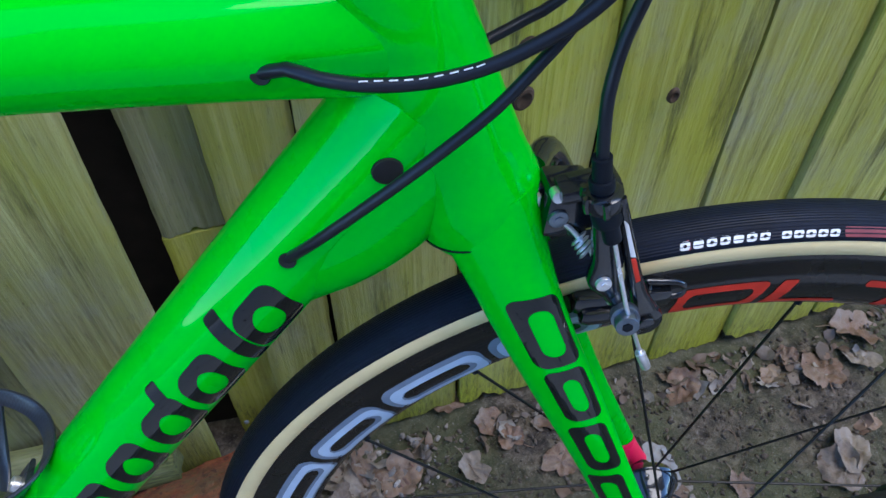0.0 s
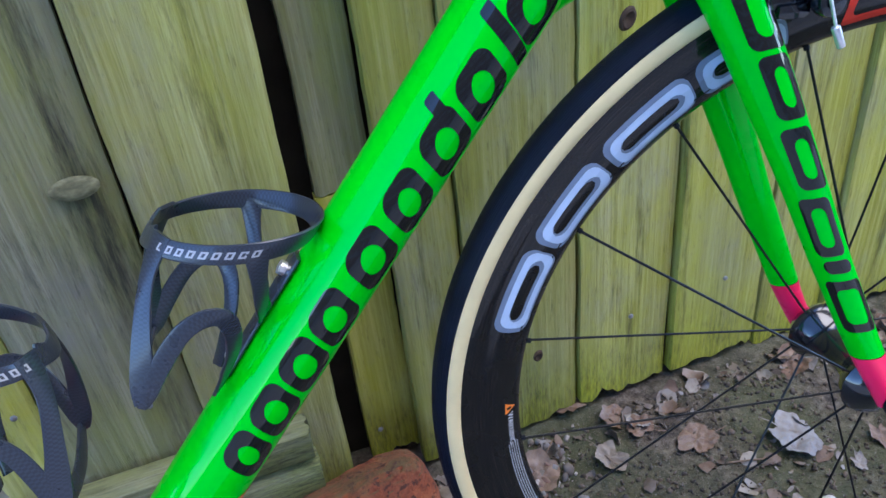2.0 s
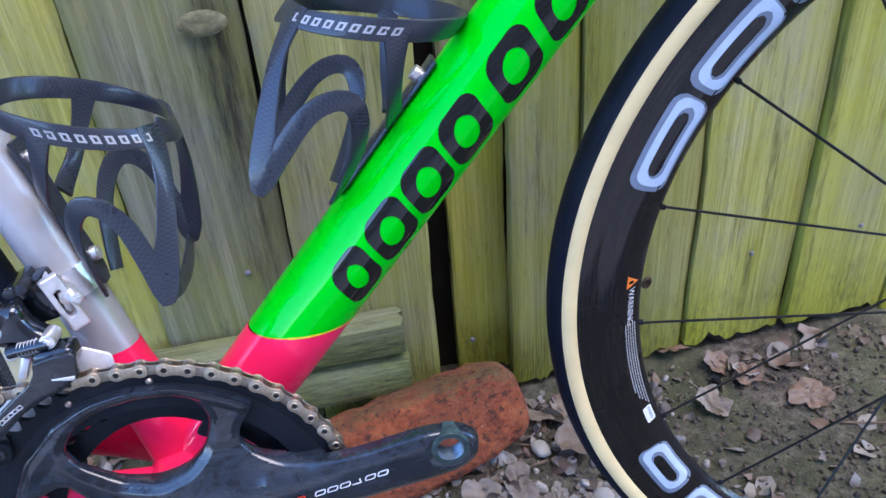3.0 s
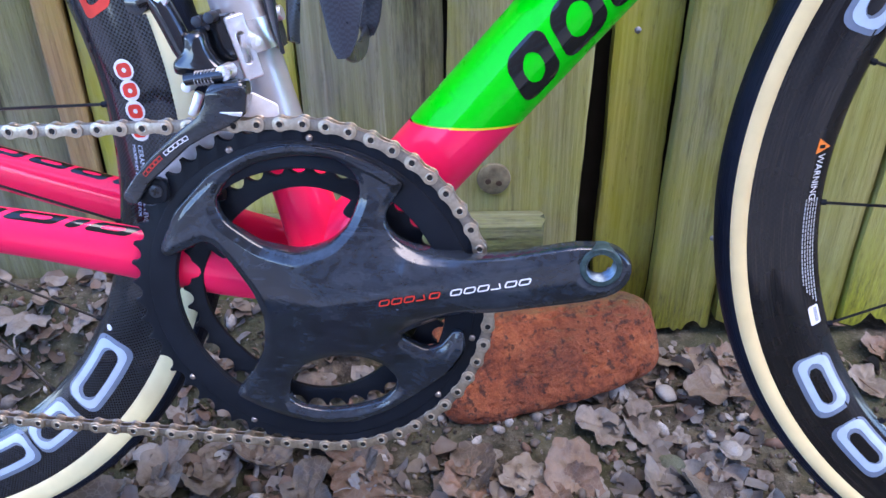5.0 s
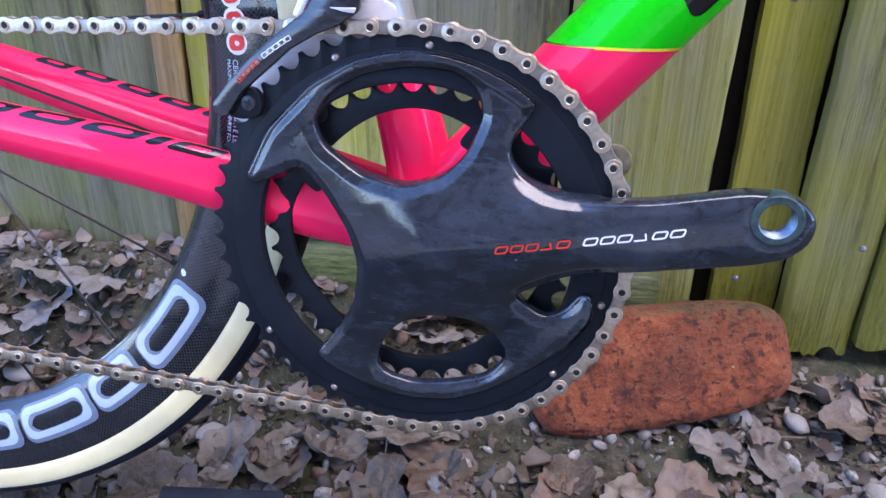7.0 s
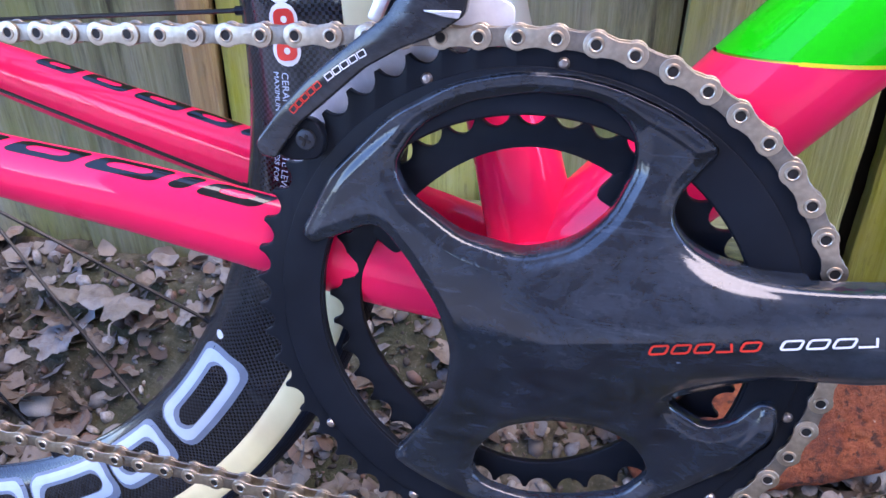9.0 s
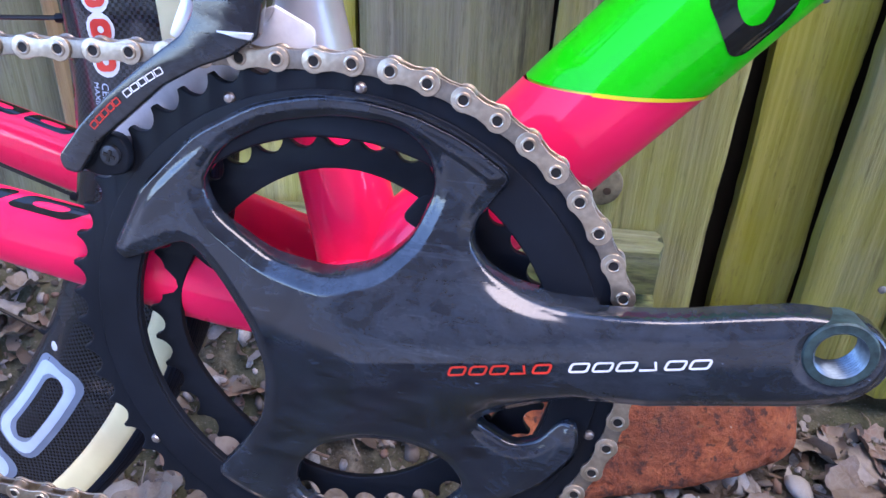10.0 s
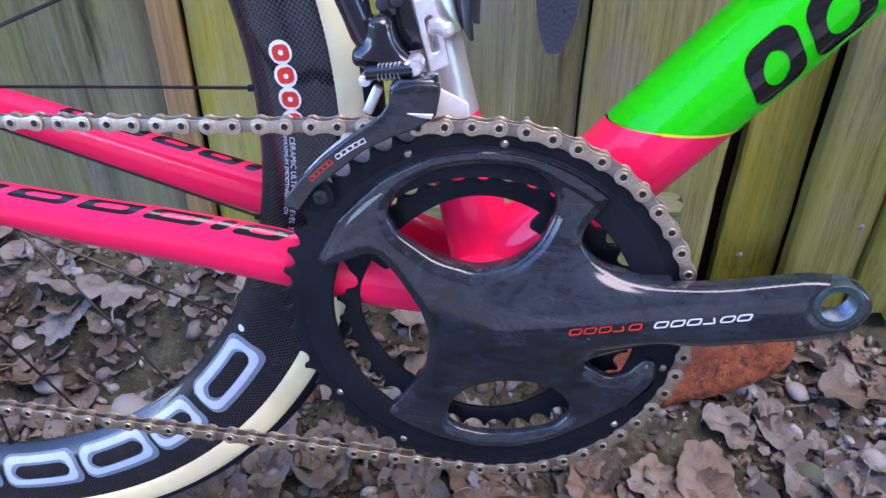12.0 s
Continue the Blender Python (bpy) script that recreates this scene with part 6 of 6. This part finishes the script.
MOSSY = stone_mesh("pebble", 9, STONE_M, 0.6)
for x, y, s, me, lb in ((-0.210, 0.115, 0.0135, PEBBLES[0], "smooth round grey pebble on the soil"), (0.232, 0.225, 0.0108, PEBBLES[3], "smooth round pale pebble beside the brick"), (0.273, 0.144, 0.012, MOSSY, "flat green mossy stone on the soil"),
                        (0.677, 0.121, 0.011, PEBBLES[1], "small white stone on the soil"), (0.692, 0.098, 0.008, PEBBLES[4], "small white stone on the soil"), (0.655, 0.128, 0.006, PEBBLES[1], "small white stone on the soil"),
                        (0.228, 0.243, 0.010, PEBBLES[2], "small pale stone beside the brick"), (0.28, 0.23, 0.011, PEBBLES[0], "small grey stone among dead leaves"), (-0.14, 0.12, 0.008, PEBBLES[1], "small white stone on the soil"),
                        (-0.09, 0.145, 0.009, PEBBLES[4], "small white stone on the soil"), (0.33, 0.165, 0.011, PEBBLES[3], "small grey stone among dead leaves"), (-0.33, 0.13, 0.017, PEBBLES[2], "smooth grey pebble on the soil"), (-0.415, 0.147, 0.016, PEBBLES[0], "smooth grey pebble on the soil")):
    pebble(x, y, s, me, lb)


def scatter(name, sources, count, area, sizes, label, category, seed, power=2.5):
    """Many small bits as one mesh."""
    r = random.Random(seed)
    verts, faces, mats = [], [], []
    for _ in range(count):
        x, y = r.uniform(*area[0]), r.uniform(*area[1])
        if y > fence_y(x) - 0.01:
            continue
        me = r.choice(sources)
        s = sizes[0] + (sizes[1] - sizes[0]) * r.random() ** power
        m = pose(x, y, ground_height(x, y) + s * 0.3, r.uniform(0, 360), r.uniform(0, 360), r.uniform(0, 360)) @ Matrix.Diagonal((s * r.uniform(0.8, 1.5), s, s * r.uniform(0.5, 1), 1))
        k = len(verts)
        verts += [m @ v.co for v in me.vertices]
        faces += [[k + i for i in p.vertices] for p in me.polygons]
    me = bpy.data.meshes.new(name)
    me.from_pydata(verts, [], faces)
    me.materials.append(sources[0].materials[0])
    me.shade_smooth()
    return tagged(new(name, me), label, category, kind="stuff")


scatter("soil_crumbs", [stone_mesh("crumb", k, CRUMB, 0.7, 1, 0.5) for k in range(6)], 8000, ((-0.8, 1.35), (-0.05, 0.42)), (0.0009, 0.0046), "dark crumbs of damp soil", "soil", 3)
scatter("soil_clods", [stone_mesh("clod", k, CRUMB, 0.6, 1, 0.55) for k in range(4, 10)], 4200, ((0.34, 1.35), (-0.05, 0.42)), (0.0009, 0.0042), "dark clods of damp soil by the front wheel", "soil", 5)
GRIT = stone_mix("mixed_grit", ((0.22, 0.20, 0.175), (0.12, 0.10, 0.085), (0.32, 0.30, 0.275), (0.17, 0.10, 0.072), (0.19, 0.185, 0.185), (0.09, 0.08, 0.072), (0.40, 0.375, 0.34), (0.22, 0.15, 0.11)))
scatter("grit", [stone_mesh("grit", k, GRIT, 0.7, 1, 0.4) for k in range(6)], 3600, ((-0.8, 0.45), (-0.05, 0.40)), (0.0014, 0.0085), "small grey and brown grit on the soil", "gravel", 4)
FRAG = leaf_material("leaf_crumble", ((0.16, 0.128, 0.10), (0.10, 0.069, 0.048), (0.20, 0.182, 0.162), (0.13, 0.083, 0.057), (0.062, 0.046, 0.034), (0.15, 0.145, 0.14), (0.23, 0.205, 0.172), (0.11, 0.088, 0.067), (0.17, 0.112, 0.08)), True)


def crumble(count, area, sizes, label, seed, dense=None):
    """Broken, curled bits of leaves, as one mesh."""
    r = random.Random(seed)
    verts, faces = [], []
    for _ in range(count):
        x, y = r.uniform(*area[0]), r.uniform(*area[1])
        if y > fence_y(x) - 0.008 or (dense and r.random() > dense(x, y)):
            continue
        s = sizes[0] + (sizes[1] - sizes[0]) * r.random() ** 2.2
        m = pose(x, y, ground_height(x, y) + r.uniform(0.0005, 0.006), r.uniform(-40, 40), r.uniform(-40, 40), r.uniform(0, 360))
        n, k, bend, wide = r.randint(6, 9), len(verts), r.uniform(-0.5, 0.9), r.uniform(0.45, 1.0)
        verts.append(m @ Vector((0, 0, 0)))
        for ring in (0.55, 1.0):
            for i in range(n):
                t = 6.2832 * i / n
                d = s * ring * r.uniform(0.7, 1.15)
                px, py = d * math.cos(t), d * wide * math.sin(t)
                verts.append(m @ Vector((px, py, bend * px * px / s + 0.22 * s * r.uniform(-1, 1) * ring)))
        for i in range(n):
            j = (i + 1) % n
            faces += [[k, k + 1 + i, k + 1 + j], [k + 1 + i, k + 1 + n + i, k + 1 + n + j, k + 1 + j]]
    me = bpy.data.meshes.new("leaf_bits")
    me.from_pydata(verts, [], faces)
    me.materials.append(FRAG)
    me.shade_smooth()
    return tagged(new("leaf_bits", me), label, "leaves", kind="stuff")


def thick_litter(x, y):
    """How thick the litter lies: heaped under the crank and behind the rear wheel, thin on the bare soil by the front wheel."""
    heap = noise.noise(Vector((x * 9, y * 9, 4.0)))
    return (0.05 if bare(x, y) else 0.85 if x < 0.36 else (0.42 if y > 0.24 + 0.07 * x else 0.03)) + 0.45 * heap


crumble(9000, ((-0.78, 1.3), (-0.03, 0.40)), (0.003, 0.016), "broken curled bits of dead leaves on the soil", 8, thick_litter)
TWIG = plain("dead_twig", (0.17, 0.12, 0.085), 0.8, 0, 0.4, 120.0, 0.0008)
for k in range(26):
    x, y = rng.uniform(-0.65, 1.1), rng.uniform(0.06, 0.30)
    a, ln = rng.uniform(0, 6.28), rng.uniform(25, 75)
    pts = [(ln * t + rng.uniform(-2, 2), rng.uniform(-3, 3), 2 + rng.uniform(0, 3)) for t in (-0.5, -0.15, 0.2, 0.5)]
    tw = part("twig", wire(pts, rng.uniform(0.5, 1.4), 6, 12), TWIG)
    tw.matrix_basis = pose(x, y, ground_height(x, y) + 0.002, 0, 0, math.degrees(a))
    tagged(tw, "thin dry brown twig on the soil", "twig", "twigs on the soil")

# ---- the brick ----
BRICK, n_, l_, b_ = nodes_of("worn_red_brick")
_f = noise_node(n_, l_, 45.0, 9, rough=0.75)
_g = noise_node(n_, l_, 11.0, 6, rough=0.65)
_h = noise_node(n_, l_, 300.0, 5, rough=0.7)
_p = noise_node(n_, l_, 120.0, 5, rough=0.6)
_q = noise_node(n_, l_, 190.0, 2)
_c = ramp(n_, l_, _f, ((0.34, (0.055, 0.018, 0.011)), (0.47, (0.25, 0.060, 0.022)), (0.62, (0.43, 0.122, 0.042)), (0.8, (0.55, 0.21, 0.095))))
_c = mix(n_, l_, ramp(n_, l_, _g, ((0.50, (0, 0, 0)), (0.68, (0.7, 0.7, 0.7)))), _c, (0.13, 0.045, 0.026))
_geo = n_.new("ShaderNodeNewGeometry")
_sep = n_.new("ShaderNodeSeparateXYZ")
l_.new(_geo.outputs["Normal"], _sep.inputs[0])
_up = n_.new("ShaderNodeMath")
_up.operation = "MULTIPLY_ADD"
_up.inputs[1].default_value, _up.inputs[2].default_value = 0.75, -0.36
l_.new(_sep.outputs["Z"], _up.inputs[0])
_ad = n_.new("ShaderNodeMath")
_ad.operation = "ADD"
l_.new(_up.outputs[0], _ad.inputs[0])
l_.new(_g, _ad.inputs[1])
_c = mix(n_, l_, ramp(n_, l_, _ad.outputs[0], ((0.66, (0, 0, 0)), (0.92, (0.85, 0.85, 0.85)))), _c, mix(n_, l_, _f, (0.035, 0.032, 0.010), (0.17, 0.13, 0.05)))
_c = mix(n_, l_, ramp(n_, l_, _p, ((0.56, (0, 0, 0)), (0.64, (0.9, 0.9, 0.9)))), _c, (0.06, 0.022, 0.014))
_c = mix(n_, l_, ramp(n_, l_, _h, ((0.58, (0, 0, 0)), (0.72, (0.7, 0.7, 0.7)))), _c, (0.045, 0.022, 0.015))
_c = mix(n_, l_, ramp(n_, l_, _q, ((0.76, (0, 0, 0)), (0.80, (0.8, 0.8, 0.8)))), _c, (0.50, 0.38, 0.28))
l_.new(_c, b_.inputs["Base Color"])
b_.inputs["Roughness"].default_value = 0.92
bump(n_, l_, b_, mix(n_, l_, 0.5, _f, _h), 1.0, 0.006)
bm = bmesh.new()
bmesh.ops.create_cube(bm, size=2)
bmesh.ops.subdivide_edges(bm, edges=bm.edges[:], cuts=56, use_grid_fill=True)
for v in bm.verts:
    p = v.co.copy()
    k = (abs(p.x) ** 4.2 + abs(p.y) ** 4.2 + abs(p.z) ** 4.2) ** (1 / 4.2)
    q = Vector((p.x * 0.114 / k, p.y * 0.0335 / k, p.z * 0.051 / k))
    pit = noise.noise(q * 190 + Vector((3, 1, 7)))
    chip = 1 + 0.07 * noise.noise(q * 22) + 0.045 * noise.noise(q * 60) + 0.022 * noise.noise(q * 140) - 0.16 * max(0.0, pit - 0.26)
    v.co = Vector((q.x * (1 + 0.03 * noise.noise(q * 14) + 0.012 * noise.noise(q * 70)), q.y * chip, q.z * chip * (1 - 1.8 * q.x * (q.z > 0))))
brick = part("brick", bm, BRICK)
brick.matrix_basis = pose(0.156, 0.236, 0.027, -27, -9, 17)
tagged(brick, "worn rounded red brick lying against the fence", "brick")

# ---- drain cover and edging ----
DRAIN = plain("grey_plastic_drain", (0.16, 0.16, 0.165), 0.6, 0, 0.3, 60.0, 0.0004)
drain = part("drain_cover", join(*[block(500, 6, 10, at(890, y, -13), 1) for y in (-31, 75)], block(500, 110, 4, at(890, 22, -26))), DRAIN, None, "slotted grey plastic drain cover set in the soil", False)
slat = part("slat", block(7, 106, 8, at(645, 22, -12), 1), DRAIN, drain, "", False)
for k in range(1, 34):
    shared("slat", slat.data, drain, pose(0.0145 * k, 0, 0))
tagged(drain, "", "drain cover")
part_edge = part("drain_edge", join(block(190, 30, 12, at(812, 72, -8, 0, 0, 4), 2)), plain("dark_drain_lid", (0.10, 0.10, 0.108), 0.6, 0, 0.3, 40), drain)
EDGING = plain("blue_black_edging", (0.025, 0.030, 0.042), 0.5, 0, 0.4, 60.0, 0.0006)
edging = part("edging_strip", block(95, 22, 30, at(-165, 42, -24, 12, 0, 9), 3), EDGING)
tagged(edging, "dark blue-black edging strip half buried in soil", "edging")

# ---- knots and nails of the fence ----
def knot(x, z, r, deep=0.0, proud=0.002):
    y = fence_y(x) - 0.003 + deep
    ob = part("knot", lathe([(0, 0.4), (0.35 * r, 0.2), (0.7 * r, -proud * 1000), (0.92 * r, -proud * 600), (1.05 * r, 1.5), (0, 2.5)], 24, Matrix(), closed=False), KNOT, FENCE, "dark knot in the wood")
    ob.matrix_basis = pose(x, y, z, 0, rng.uniform(0, 90), 5.7) @ Matrix.Diagonal((0.9, 1, 1.25, 1))


for x, z, r, d in ((0.521, 0.491, 9, -0.002), (0.520, 0.542, 6, -0.002), (0.654, 0.468, 6, -0.004), (0.418, 0.119, 6, -0.001), (-0.20, 0.30, 8, 0)):
    knot(x, z, r, d)
KNOT_PALE = plain("pale_knot_wood", (0.20, 0.175, 0.11), 0.8, 0, 0.5, 130.0, 0.0012)
KNOT_GREY = plain("grey_knot_wood", (0.22, 0.215, 0.12), 0.8, 0, 0.5, 160.0, 0.001)
disc = part("knot", lathe([(0, -2.2), (8, -2.6), (13, -2.4), (15.5, -1.2), (16.2, 1.5), (0, 2.5)], 32, Matrix(), closed=False), KNOT_PALE, FENCE, "round pale knot with two dark holes")
ob = part("knot", lathe([(0, 0.1), (3, -0.1), (7, -0.3), (10, -0.1), (13, 1.0), (0, 2.5)], 28, Matrix(), closed=False), KNOT_GREY, FENCE, "pale oval knot")
ob.matrix_basis = pose(0.027, fence_y(0.027) - 0.004, 0.458, 0, 0, 4.9) @ Matrix.Diagonal((1.5, 1, 0.8, 1))
disc.matrix_basis = pose(0.102, fence_y(0.102) - 0.009, 0.190, 0, 0, 4.9)
for dx, dz in ((-5.5, -1.5), (5.0, -3.5)):
    part("hole", lathe([(0, -3.2), (2.6, -3.1), (3.2, -2.0), (0, 1)], 16, at(dx, 0, dz), closed=False), KNOT, disc)
for x, z in ((0.224, 0.074), (0.322, 0.118), (0.226, 0.324), (0.012, 0.221), (-0.097, 0.255), (0.236, 0.584), (0.253, 0.575), (0.54, 0.13), (0.67, 0.14), (0.43, 0.36)):
    ob = part("nail", lathe([(0, -1.6), (2.2, -1.3), (3.0, -0.5), (3.1, 1.0), (0, 1.0)], 14, Matrix(), closed=False), ZINC, FENCE, "galvanised nail head")
    ob.matrix_basis = pose(x, fence_y(x) - (0.009 if 0.18 > x > 0.04 else (-0.013 if 0.19 < x < 0.26 else 0.0)) - 0.002, z, 0, 0, 5.7)

# ---- behind the camera: unseen paving added to throw light onto the bike, and the wall of the house; the paint and the carbon mirror both ----
BOUNCE_PAVING, n_, l_, b_ = nodes_of("pale_bounce_paving")
_f = noise_node(n_, l_, 26.0, 7, rough=0.7)
_g = noise_node(n_, l_, 2.2, 5)
_c = ramp(n_, l_, _f, ((0.34, (0.33, 0.315, 0.285)), (0.66, (0.47, 0.455, 0.42))))
l_.new(mix(n_, l_, ramp(n_, l_, _g, ((0.45, (0, 0, 0)), (0.68, (0.6, 0.6, 0.6)))), _c, (0.33, 0.325, 0.28)), b_.inputs["Base Color"])
b_.inputs["Roughness"].default_value = 0.85
bump(n_, l_, b_, _f, 0.5, 0.002)
# made-up reflector: lifts the crank's face and the undersides of the tubes
path = part("bounce_pavement", block(7400, 2240, 30, at(300, -1610, -34)), BOUNCE_PAVING, None, smooth=False)
tagged(path, "pale grey concrete slabs, unseen, added to bounce light onto the bike", "paving", kind="structure")
PAVER = block(596, 446, 50, at(0, 0, 0), 4)
slab_mesh = bpy.data.meshes.new("slab")
PAVER.to_mesh(slab_mesh)
PAVER.free()
slab_mesh.materials.append(BOUNCE_PAVING)
for i in range(-5, 7):
    for j in range(5):
        shared("slab", slab_mesh, path, pose(0.6 * i + 0.3 * (j % 2), -0.71 - 0.45 * j, 0.004 + 0.002 * noise.noise(Vector((i * 1.7, j * 2.3, 0)))))

HOUSE, n_, l_, b_ = nodes_of("brown_house_brick")
_b = n_.new("ShaderNodeTexBrick")
_t = n_.new("ShaderNodeTexCoord")
_m = n_.new("ShaderNodeMapping")
_m.inputs["Rotation"].default_value = (radians(90), 0, 0)
l_.new(_t.outputs["Object"], _m.inputs["Vector"])
l_.new(_m.outputs[0], _b.inputs["Vector"])
_b.inputs["Scale"].default_value, _b.inputs["Brick Width"].default_value, _b.inputs["Row Height"].default_value, _b.inputs["Mortar Size"].default_value = 1.0, 0.225, 0.075, 0.008
for k, c in (("Color1", (0.30, 0.155, 0.10)), ("Color2", (0.38, 0.21, 0.14)), ("Mortar", (0.46, 0.43, 0.39))):
    _b.inputs[k].default_value = (*c, 1)
l_.new(_b.outputs["Color"], b_.inputs["Base Color"])
b_.inputs["Roughness"].default_value = 0.9
wall = part("wall_house", block(8000, 250, 5400, at(2750, -2900, 2660)), HOUSE, None, smooth=False)
tagged(wall, "plain brown brick house wall beside the added paving", "wall", kind="structure")
